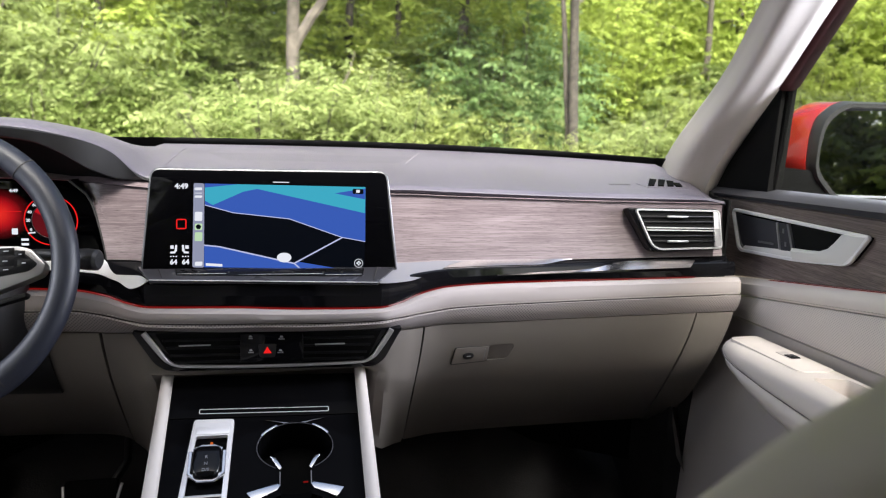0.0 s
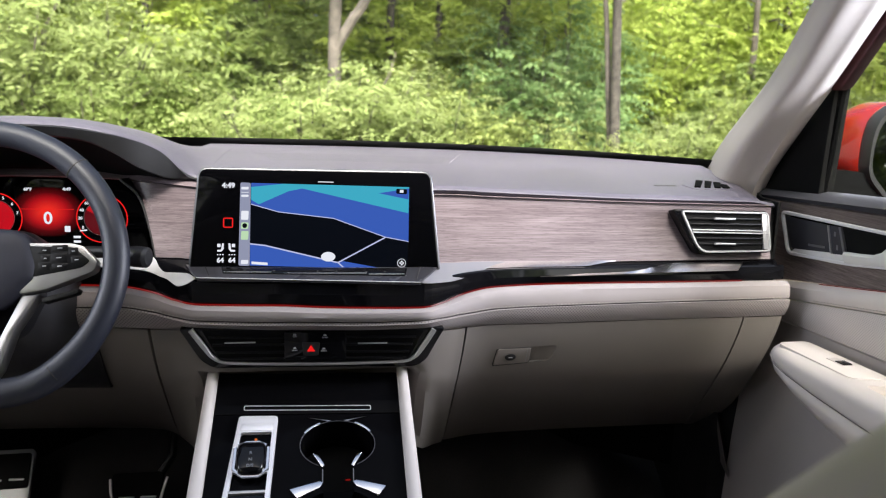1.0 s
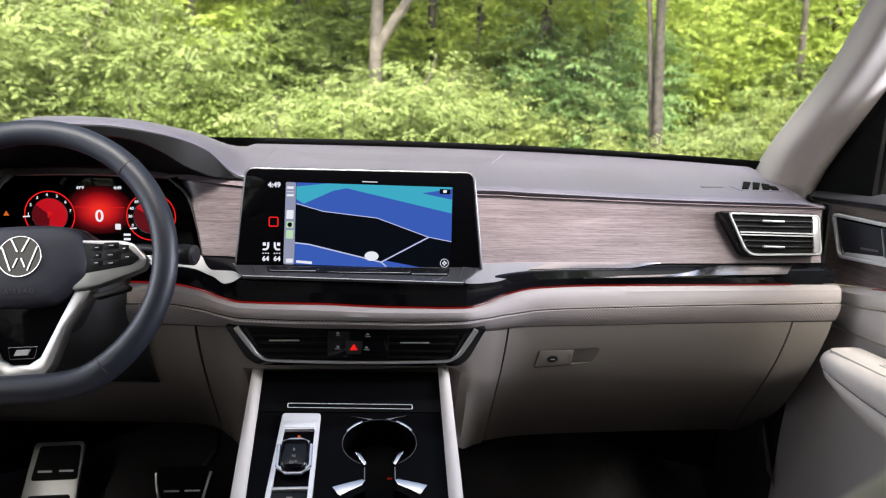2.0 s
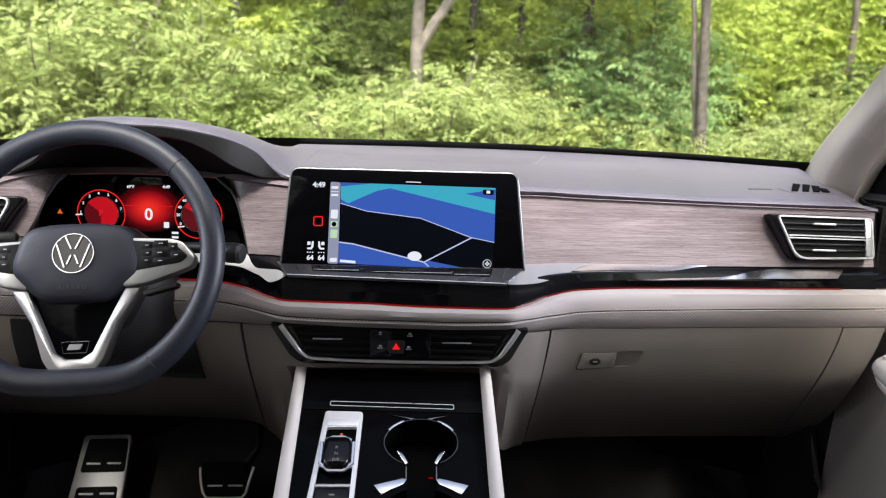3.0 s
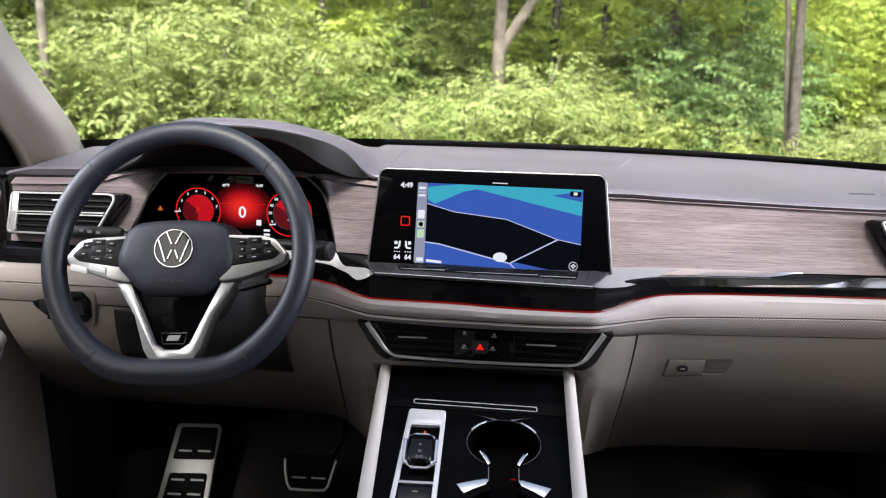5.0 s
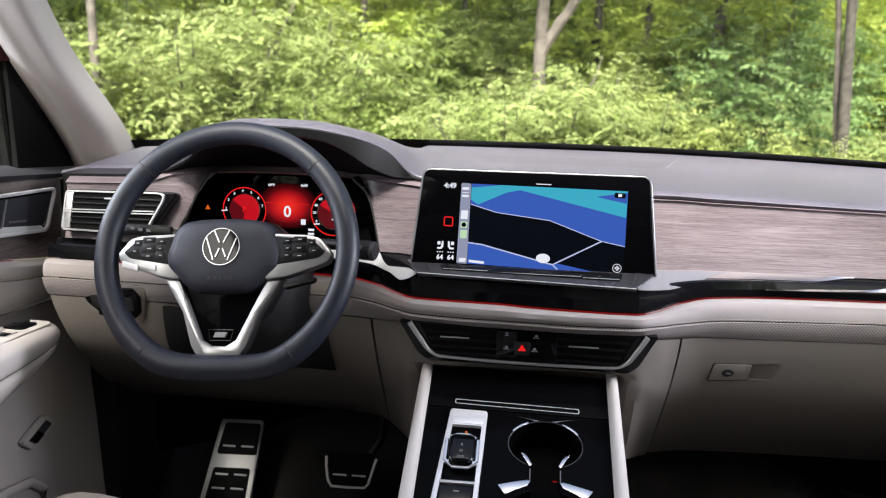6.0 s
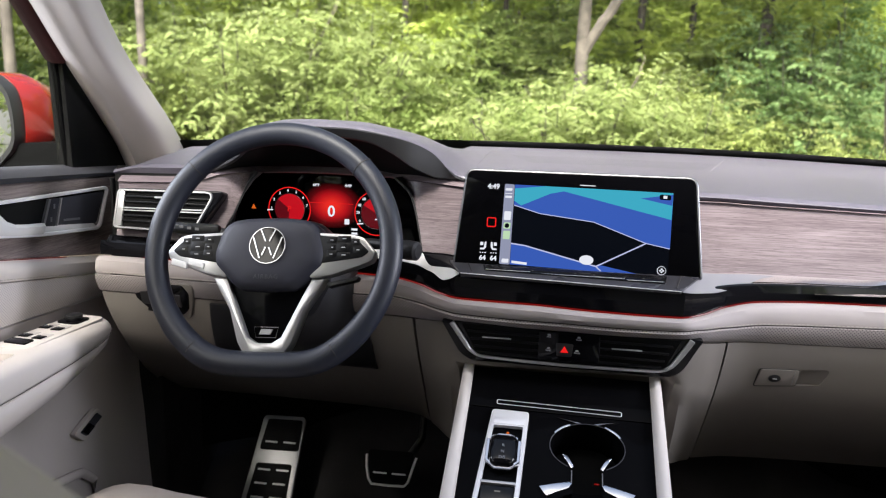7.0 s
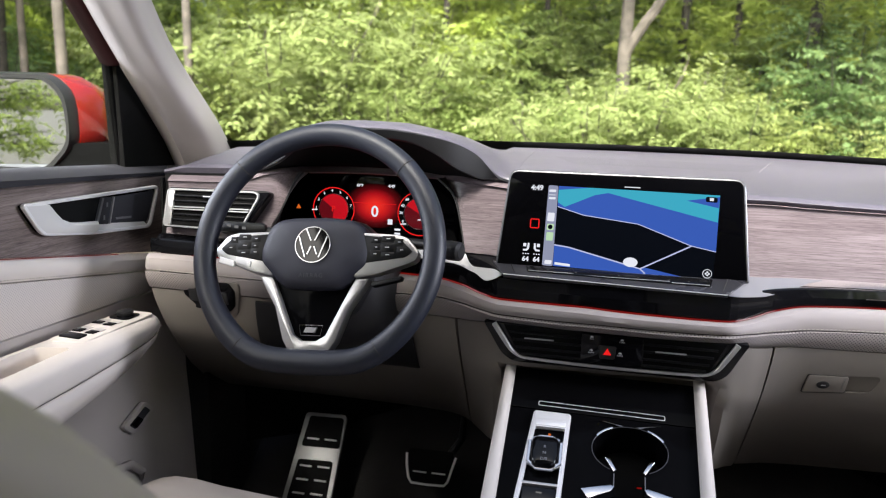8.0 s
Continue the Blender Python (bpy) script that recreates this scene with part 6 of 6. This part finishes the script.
for s in (1, -1):
    door(s)
    # rubber between dashboard and door, kick panel below
    tagged(part("trim", thick(grid([[(s * 0.737, 1.13, z), (s * 0.748, 1.20, z), (s * 0.782, 1.268, z)] for z in np.linspace(0.94, 1.108, 6)]), 0.004), black_matte), "black joint between dashboard and door", kind="structure")
    tagged(part("trim", thick(grid([[(s * 0.80, 1.265, z), (s * 0.765, 1.30, z), (s * 0.75, 1.72, z)] for z in np.linspace(0.36, 0.94, 6)]), 0.01), carpet), "black carpeted kick panel in the footwell", kind="structure")


# ---- outside mirrors ----
def mirror(s):
    ob = thing("wing_mirror", (s * 0.95, 1.33, 1.13), "red painted wing mirror with a black frame", "mirror", "wing mirrors")
    out = 0.012 if s > 0 else 0.030          # how far it stands off the door
    F = lambda x, y, z: Vector((s * (x + out), y, z))

    def section(y, x0, x1, z0, z1, r):
        return [F(a, y, b) for a, b in rounded([(x0, z0 + 0.05), (x0 + 0.05, z0), (x1, z0), (x1, z1), (x0 + 0.045, z1), (x0 + 0.008, z1 - 0.03), (x0, z1 - 0.07)], r, 6)]
    rows = [section(1.285, 0.967, 1.210, 1.090, 1.276, 0.026), section(1.325, 0.945, 1.212, 1.094, 1.275, 0.034), section(1.375, 0.950, 1.205, 1.108, 1.264, 0.042), section(1.41, 0.985, 1.185, 1.135, 1.240, 0.042)]
    shell = grid(rows, close_v=True)
    shell.verts.ensure_lookup_table()
    shell.faces.new(shell.verts[-len(rows[-1]):])
    part("shell", thick(shell, 0.002), red_paint, ob, "glossy red shell", sharp=60)
    frame_rows = [section(1.290, 0.970, 1.211, 1.089, 1.277, 0.026), section(1.262, 0.973, 1.206, 1.092, 1.273, 0.024), section(1.262, 0.979, 1.200, 1.098, 1.266, 0.022), section(1.274, 0.981, 1.198, 1.100, 1.264, 0.020), section(1.330, 0.981, 1.198, 1.100, 1.264, 0.020)]
    part("frame", grid(frame_rows, close_v=True), black_plastic, ob)
    face = [(0.981, 1.150), (1.031, 1.100), (1.198, 1.100), (1.198, 1.264), (1.026, 1.264), (0.989, 1.234), (0.981, 1.194)]
    part("mirror_glass", prism(rounded(face, 0.020, 6), lambda u, v, d: F(u, 1.298 - d - (u - 1.09) * 0.22 + (v - 1.18) * (0.065 if s > 0 else 0.015), v), -0.004, 0.001), mirror_glass, ob, "reflecting glass")
    part("foot", prism(rounded([(0.80, 1.085), (1.030, 1.085), (1.018, 1.098), (0.972, 1.148), (0.80, 1.154)], [0.004, 0.006, 0.010, 0.010, 0.004]), lambda u, v, d: F(u, 1.300 - d + (v - 1.12) * 0.12, v), -0.05, 0.030), deep_black, ob, "black mirror foot")
    return ob


for s in (1, -1):
    mirror(s)


# ---- front seats ----
def seat(s):
    word = "driver's" if s < 0 else "passenger's"
    ob = thing("leather_seat", (s * 0.41, 0.4, FLOOR_Z), "beige leather " + word + " seat with side bolsters", "seat", "front seats")
    cx = 0.41
    rows = []
    fwd = 0.028 if s > 0 else 0.0       # the passenger's seat is slid further forward
    # backrest sections: height, front of the bolster, half width, thickness
    for z, yf, hw, th in ((0.70, 0.43, 0.235, 0.12), (0.80, 0.405, 0.245, 0.13), (0.92, 0.360, 0.245, 0.14), (1.00, 0.325, 0.243, 0.14), (1.08, 0.272, 0.240, 0.13), (1.14, 0.215, 0.236, 0.12), (1.19, 0.160, 0.228, 0.10), (1.24, 0.110, 0.205, 0.09), (1.28, 0.075, 0.165, 0.07), (1.30, 0.055, 0.11, 0.045)):
        sec = []
        for i in range(32):
            a = 2 * math.pi * i / 32
            c, q = math.cos(a), math.sin(a)
            x = hw * math.copysign(abs(c) ** 0.55, c)
            y = th / 2 * math.copysign(abs(q) ** 0.6, q)
            dip = 0.030 * max(0, q) * max(0, 1 - (x / (hw * 0.72)) ** 2)
            sec.append(Vector((s * (cx + x), yf + fwd - th / 2 + y - dip, z)))
        rows.append(sec)
    part("backrest", grid(rows, close_v=True, caps=True), seat_leather, ob, sharp=70)
    rows = []
    for y, hw, zt, zb in ((0.30, 0.22, 0.70, 0.58), (0.40, 0.245, 0.712, 0.56), (0.60, 0.25, 0.718, 0.55), (0.76, 0.25, 0.726, 0.55), (0.85, 0.245, 0.730, 0.555), (0.895, 0.235, 0.722, 0.57), (0.918, 0.215, 0.700, 0.60), (0.922, 0.19, 0.675, 0.63)):
        sec = []
        for i in range(32):
            a = 2 * math.pi * i / 32
            c, q = math.cos(a), math.sin(a)
            x = hw * math.copysign(abs(c) ** 0.5, c)
            z = (zt + zb) / 2 + (zt - zb) / 2 * math.copysign(abs(q) ** 0.5, q) - 0.02 * max(0, q) * max(0, 1 - (x / (hw * 0.7)) ** 2)
            sec.append(Vector((s * (cx + x), y, z)))
        rows.append(sec)
    part("cushion", grid(rows, close_v=True, caps=True), seat_leather, ob, sharp=70)
    part("headrest", rbox((s * cx, 0.03, 1.42), (0.26, 0.09, 0.17), 0.04, 4), seat_leather, ob)
    for d in (-0.06, 0.06):
        part("headrest_post", sweep([(s * cx + d, 0.03, 1.27), (s * cx + d, 0.03, 1.36)], 0.006, n=10), chrome, ob)
    part("base", rbox((s * cx, 0.55, 0.49), (0.40, 0.50, 0.14), 0.02), black_plastic, ob)
    for d in (-0.17, 0.17):
        part("rail", rbox((s * cx + d, 0.55, 0.412), (0.04, 0.60, 0.026), 0.004), grey_trim, ob)
    return ob


for s in (1, -1):
    seat(s)

# ---- outdoors ----
rng = np.random.default_rng(7)
tagged(part("ground", grid([[(x, y, 0.0) for y in np.linspace(-2500, 2500, 21)] for x in np.linspace(-2500, 2500, 21)]), earth), "leaf litter on the ground under the trees", kind="structure")
tagged(part("road", rbox((0, 0.5, 0.0), (60, 7.0, 0.03), 0.01), asphalt), "asphalt lane under the car", kind="structure")


def leaf_mesh(name, centres, axes, size, material, fold=0.25):
    """Leaves as small folded blades: one island of two triangles each. axes: direction along the leaf; the blade's normal is random."""
    n = len(centres)
    ax = axes / np.linalg.norm(axes, axis=1)[:, None]
    nr = rng.normal(size=(n, 3)) * 0.42 + np.array([0, -0.30, 1.0])
    side = np.cross(ax, nr)
    side /= np.linalg.norm(side, axis=1)[:, None]
    nr = np.cross(side, ax)
    L, W = size[:, None], size[:, None] * rng.uniform(0.19, 0.27, (n, 1))
    p0 = centres
    p1 = centres + ax * L * 0.42 + side * W + nr * W * fold
    p2 = centres + ax * L - nr * L * 0.12
    p3 = centres + ax * L * 0.42 - side * W + nr * W * fold
    co = np.stack([p0, p1, p2, p3], 1).reshape(-1, 3)
    base = np.arange(n)[:, None] * 4
    faces = np.concatenate([base + [0, 1, 2], base + [0, 2, 3]])
    me = bpy.data.meshes.new(name)
    me.vertices.add(len(co)), me.loops.add(faces.size), me.polygons.add(len(faces))
    me.vertices.foreach_set("co", co.ravel())
    me.loops.foreach_set("vertex_index", faces.ravel())
    me.polygons.foreach_set("loop_start", np.arange(len(faces)) * 3)
    me.update(calc_edges=True)
    me.materials.append(material)
    return me


def sprays(roots, ways, length, pairs, leaf):
    """Leaf stalks with leaflets in pairs, as on ash or locust: leaf bases, directions and sizes."""
    n = len(roots)
    ways = ways / np.linalg.norm(ways, axis=1)[:, None]
    flat = np.cross(ways, np.array([0, 0, 1.0]) + rng.normal(size=(n, 3)) * 0.35)
    flat /= np.linalg.norm(flat, axis=1)[:, None]
    c, a, s = [], [], []
    for k in range(pairs):
        u = (k + 0.6) / pairs
        mid = roots + ways * (length * u)[:, None] + np.array([0, 0, -1.0]) * (length * 0.28 * u * u)[:, None]
        for sg in (-1, 1):
            c.append(mid)
            a.append(flat * sg + ways * 0.55 + np.array([0, 0, -0.25]) + rng.normal(size=(n, 3)) * 0.18)
            s.append(leaf * (1 - 0.35 * abs(u - 0.5)) * rng.uniform(0.75, 1.2, n))
    return np.concatenate(c), np.concatenate(a), np.concatenate(s)


def limb(bm, pts, radii, n=7):
    b = sweep(pts, list(radii), n=n, up=(0.2, 1, 0.05))
    me = bpy.data.meshes.new("limb")
    b.to_mesh(me)
    b.free()
    bm.from_mesh(me)
    bpy.data.meshes.remove(me)


def wander(a, b, n, amp):
    """A slightly crooked line from a to b."""
    a, b = np.array(a, float), np.array(b, float)
    off = np.cumsum(rng.normal(size=(n, 3)) * amp, axis=0)
    off -= np.linspace(0, 1, n)[:, None] * off[-1]
    return [tuple(mixn(a, b, i / (n - 1)) + off[i]) for i in range(n)]


def shrub(height, width, stems, n_sprays, leaf, material, label, pairs=6, low=0.22):
    ob = thing("shrub", (0, 0, 0), label, "shrub", "shrubs along the edge of the wood")
    wd = bmesh.new()
    roots, ways = [], []
    for _ in range(stems):
        an, rr = rng.uniform(0, 2 * math.pi), rng.uniform(0.1, 1) ** 0.6 * width / 2
        top = (rr * math.cos(an), rr * math.sin(an), height * rng.uniform(0.55, 1.0) * (1 - 0.35 * (rr / (width / 2)) ** 2))
        pts = wander((rr * 0.25 * math.cos(an), rr * 0.25 * math.sin(an), 0), top, 8, 0.05)
        limb(wd, pts, np.linspace(0.022, 0.004, 8), 3)
        k = n_sprays // stems
        u = rng.uniform(low, 1.0, k) ** 0.8 * 6.99
        i = u.astype(int)
        P = np.array(pts)
        base = P[i] + (P[i + 1] - P[i]) * (u - i)[:, None]
        w = rng.normal(size=(k, 3)) * [1, 1, 0.35] + np.array([math.cos(an), math.sin(an), 0.25]) * 0.6
        w /= np.linalg.norm(w, axis=1)[:, None]
        roots.append(base + w * rng.uniform(0.0, 0.35, (k, 1)) * width * 0.30), ways.append(w)
    part("stems", wd, bark_dark, ob, local=True, recalc=False)
    roots, ways = np.concatenate(roots), np.concatenate(ways)
    c, a, s = sprays(roots, ways, rng.uniform(0.24, 0.5, len(roots)), pairs, leaf)
    fo = new("foliage", leaf_mesh("foliage", c, a, s, material))
    fo.parent = ob
    return ob


def tree(height, girth, crown0, spread, limbs, n_sprays, leaf, material, bark, label, fork=False):
    ob = thing("tree", (0, 0, 0), label, "tree", "trees of the wood")
    tk = bmesh.new()
    lean = 0.05 if girth < 0.07 else 0.25
    top = (rng.normal() * lean, rng.normal() * lean, height)
    pts = wander((0, 0, -0.1), (0, 0, height) if fork else top, 12, 0.012 if fork else 0.022)
    limb(tk, pts, [girth * (1.35 if i == 0 else 1) * (1 - 0.8 * i / 11) for i in range(12)], 10)
    P = np.array(pts)
    if fork:
        a = mixn(P[2], P[3], 0.72)
        b = a + np.array([0.42, -0.05, 0.79])
        limb(tk, wander(a + np.array([0.0, 0.0, 0.06]), b, 8, 0.008), np.linspace(girth * 0.66, girth * 0.55, 8), 9)
        limb(tk, wander(b, b + np.array([0.9, 0.3, 3.4]), 7, 0.04), np.linspace(girth * 0.55, girth * 0.15, 7), 9)
    roots, ways = [], []
    for _ in range(limbs):
        u = crown0 + (0.98 - crown0) * rng.uniform(0, 1) ** 2.0
        b = P[min(int(u * 11), 10)]
        an = rng.uniform(0, 2 * math.pi)
        ln = spread * (1.1 - 0.6 * u) * rng.uniform(0.6, 1.1)
        e = b + np.array([math.cos(an) * ln, math.sin(an) * ln, ln * rng.uniform(-0.05, 0.5)])
        lp = wander(b, e, 7, 0.05)
        limb(tk, lp, np.linspace(girth * 0.28, 0.008, 7), 4)
        k = n_sprays // limbs
        q = rng.uniform(0.2, 1, k) * 5.99
        i = q.astype(int)
        L = np.array(lp)
        base = L[i] + (L[i + 1] - L[i]) * (q - i)[:, None] + rng.normal(size=(k, 3)) * [0.22, 0.22, 0.12]
        w = rng.normal(size=(k, 3)) * [1, 1, 0.3] + np.array([math.cos(an), math.sin(an), -0.1]) * 0.8
        roots.append(base), ways.append(w)
    part("trunk", tk, bark, ob, local=True, recalc=False)
    roots, ways = np.concatenate(roots), np.concatenate(ways)
    c, a, s = sprays(roots, ways, rng.uniform(0.25, 0.5, len(roots)), 5, leaf)
    cr = new("crown", leaf_mesh("crown", c, a, s, material))
    cr.parent = ob
    return ob


def stand(kinds, places):
    """Puts the plants at their places: the first of each kind is moved, the others are copies."""
    used = set()
    for k, x, y, turn, sc, *tilt in places:
        m = pose(x, y, 0, 0, tilt[0] if tilt else 0, turn)
        ob = kinds[k]
        if k in used:
            ob = copy_thing(ob, m)
        used.add(k)
        ob.matrix_basis = m @ Matrix.Diagonal((sc, sc, sc, 1))


shrubs = [
    shrub(2.3, 2.4, 26, 1250, 0.078, leaf_bright, "bright green leafy shrub at the wood's edge"),
    shrub(2.0, 2.2, 24, 1150, 0.074, leaf_mid, "mid-green leafy shrub at the wood's edge"),
    shrub(2.3, 2.2, 24, 1150, 0.076, leaf_yellow, "yellow-green leafy shrub at the wood's edge"),
    shrub(2.6, 2.0, 22, 1150, 0.078, leaf_cool, "dark cool-green leafy shrub at the wood's edge"),
]
# front row: kind, x, y, size
row = [(3, -11.5, 6.0, 1.0), (3, -10.2, 6.6, 1.0), (3, -9.0, 7.2, 0.9), (3, -8.3, 7.9, 0.80), (3, -7.4, 8.2, 0.85), (3, -6.5, 8.6, 0.70), (0, -5.7, 8.9, 0.72), (0, -4.7, 8.7, 1.20), (2, -4.2, 8.0, 0.80), (0, -3.5, 8.7, 1.30), (0, -2.7, 9.0, 1.20),
       (1, -2.3, 8.2, 0.88), (1, -1.7, 8.9, 0.86), (1, -0.8, 8.7, 0.74), (1, -0.15, 7.4, 0.84), (0, 0.40, 7.7, 0.80), (0, 0.06, 7.2, 0.86), (2, 2.75, 6.6, 0.42), (0, 0.5, 9.0, 0.85), (2, 1.3, 8.3, 0.76), (0, 2.0, 8.7, 0.80), (3, 2.45, 8.9, 1.06), (3, 3.1, 9.3, 0.90),
       (0, 4.2, 8.9, 0.66), (2, 2.35, 6.6, 0.50), (2, 5.1, 8.6, 0.70), (0, 6.0, 8.2, 0.82), (2, 7.0, 7.8, 0.85), (0, 8.0, 7.2, 0.9), (1, 9.1, 6.8, 1.0), (0, 10.4, 6.2, 1.0), (1, 11.6, 5.6, 1.0)]
places = [(k, x, y, rng.uniform(0, 360), sc) for k, x, y, sc in row]
stand(shrubs, places)
back = [
    shrub(3.2, 2.6, 20, 720, 0.14, leaf_deep, "bright green undergrowth behind the wood's edge", 5, 0.34),
    shrub(3.4, 2.6, 20, 720, 0.14, leaf_mid, "mid-green undergrowth behind the wood's edge", 5, 0.34),
    shrub(3.6, 2.6, 20, 720, 0.14, leaf_deep, "yellow-green undergrowth behind the wood's edge", 5, 0.34),
]
bplaces = []
for r, (y0, dx, s0) in enumerate(((10.8, 2.1, 0.85), (13.2, 2.2, 1.25), (17.0, 3.8, 1.4))):
    x = -13.0 - 3 * r
    while x < 13.5 + 3 * r:
        bplaces.append((int(rng.integers(0, 3)), x, y0 + rng.uniform(-0.6, 0.6) - 0.018 * x * x, rng.uniform(0, 360), s0 * rng.uniform(0.8, 1.1)))
        x += dx * rng.uniform(0.8, 1.2)
ahead = lambda p: abs(p[1]) < 1.05 * p[2] + 1.5        # no plants that the car's own pillars and roof hide
bplaces = [p for p in bplaces if ahead(p)]
# a few on the far side of the road, behind the car
for x, y in ((7.5, 3.5), (7.2, 1.6), (7.6, -0.6), (7.3, -2.6), (-7.5, 3.6), (-7.2, 1.8), (-7.6, -0.2), (6.5, -4.5), (3.4, -10.2), (4.7, -9.4), (5.9, -8.4), (6.9, -9.6)):
    bplaces.append((int(rng.integers(0, 2)), x, y, rng.uniform(0, 360), 1.5))
# brighter undergrowth in the gaps
for k, x, y, sc in ((1, -1.5, 10.2, 0.86), (1, -0.4, 10.5, 0.90), (0, 0.6, 10.3, 0.84), (2, 1.5, 10.1, 0.86), (1, 0.1, 11.6, 1.05), (0, -3.3, 11.4, 1.05), (2, 4.15, 10.6, 0.95), (0, 5.0, 11.2, 1.0), (2, 2.7, 10.4, 0.98), (0, 1.9, 11.2, 1.0), (2, 3.2, 11.8, 0.95), (0, -2.4, 10.6, 0.95), (2, -4.2, 11.0, 1.0)):
    bplaces.append((k, x, y, rng.uniform(0, 360), sc))
stand(back, bplaces)

trees = [
    tree(6.5, 0.11, 0.16, 2.0, 30, 760, 0.135, leaf_mid, bark_grey, "tall grey-barked tree with green leaves"),
    tree(6, 0.085, 0.18, 1.9, 30, 760, 0.13, leaf_deep, bark_dark, "slender dark-barked tree with yellow-green leaves"),
    tree(7, 0.12, 0.16, 2.1, 30, 760, 0.135, leaf_deep, bark_dark, "tall dark-barked tree with bright leaves"),
    tree(7, 0.085, 0.50, 1.8, 22, 520, 0.13, leaf_bright, bark_pale, "forked grey-barked tree with bright leaves", fork=True),
    tree(8, 0.066, 0.52, 1.8, 22, 480, 0.13, leaf_yellow, bark_slim, "slim bare-stemmed grey tree with yellow-green leaves"),
    tree(8, 0.036, 0.55, 1.6, 16, 420, 0.13, leaf_yellow, bark_pale, "thin pale-stemmed tree with yellow-green leaves"),
]
tplaces = [(3, 0.12, 8.1, 0, 1.0), (4, 2.93, 7.3, 0, 0.88, -4.9), (5, 2.905, 7.36, 0, 0.95, -5.0), (5, -4.17, 7.3, 100, 1.4), (5, -5.31, 6.9, 20, 1.7), (5, -6.14, 7.3, 170, 1.3), (4, -6.97, 8.0, 60, 1.0), (4, 2.10, 9.4, 60, 1.2), (4, 0.81, 9.9, 10, 1.0), (4, 1.44, 10.4, 80, 0.9), (4, -2.2, 10.2, 80, 0.9), (4, -0.9, 10.6, 20, 0.8), (2, 2.6, 11.6, 200, 0.9), (1, 4.6, 12.0, 10, 0.9), (1, 6.2, 10.6, 90, 0.85), (0, -7.9, 9.0, 200, 0.8), (0, -9.6, 8.3, 250, 0.75), (1, -2.2, 12.0, 33, 0.9)]
for r, (y0, dx) in enumerate(((14.5, 2.7), (18.5, 3.3))):
    x = -17.0 - 5 * r
    while x < 18 + 5 * r:
        tplaces.append((int(rng.integers(0, 3)), x, y0 + rng.uniform(-0.9, 0.9) - 0.012 * x * x, rng.uniform(0, 360), rng.uniform(0.85, 1.2)))
        x += dx * rng.uniform(0.75, 1.25)
tplaces = [p for p in tplaces if ahead(p)]
# unseen trees, added so that their crowns shade the wood beyond the side windows
for x, y in ((-7.2, 4.6), (-8.8, 5.0), (-6.5, 5.5), (-8.1, 6.3), (-9.8, 6.4), (7.4, 5.0), (6.7, 6.0)):
    tplaces.append((4, x, y, rng.uniform(0, 360), 1.0))
for x, y in ((-7.5, -7.5), (-10.5, -11), (-6, -12), (7, -11), (10, -7), (9, -2), (9, 1), (9.5, 4), (-9, 0), (-9.5, 3), (-9, -3)):
    tplaces.append((int(rng.integers(0, 3)), x, y, rng.uniform(0, 360), 1.0))
# tall trees over the wood's edge
for x, y in ((-13.0, 17.0), (-6.5, 18.5), (0.85, 19.2), (7.5, 18.6), (14.0, 16.5)):
    tplaces.append((1, x, y, rng.uniform(0, 360), 2.8))
# tall trees added behind the car to block the low sky's light
for a in (145, 180, 215):
    tplaces.append((int(rng.integers(0, 3)), 24 * math.sin(radians(a)), 24 * math.cos(radians(a)), rng.uniform(0, 360), rng.uniform(2.0, 2.6)))
stand(trees, tplaces)
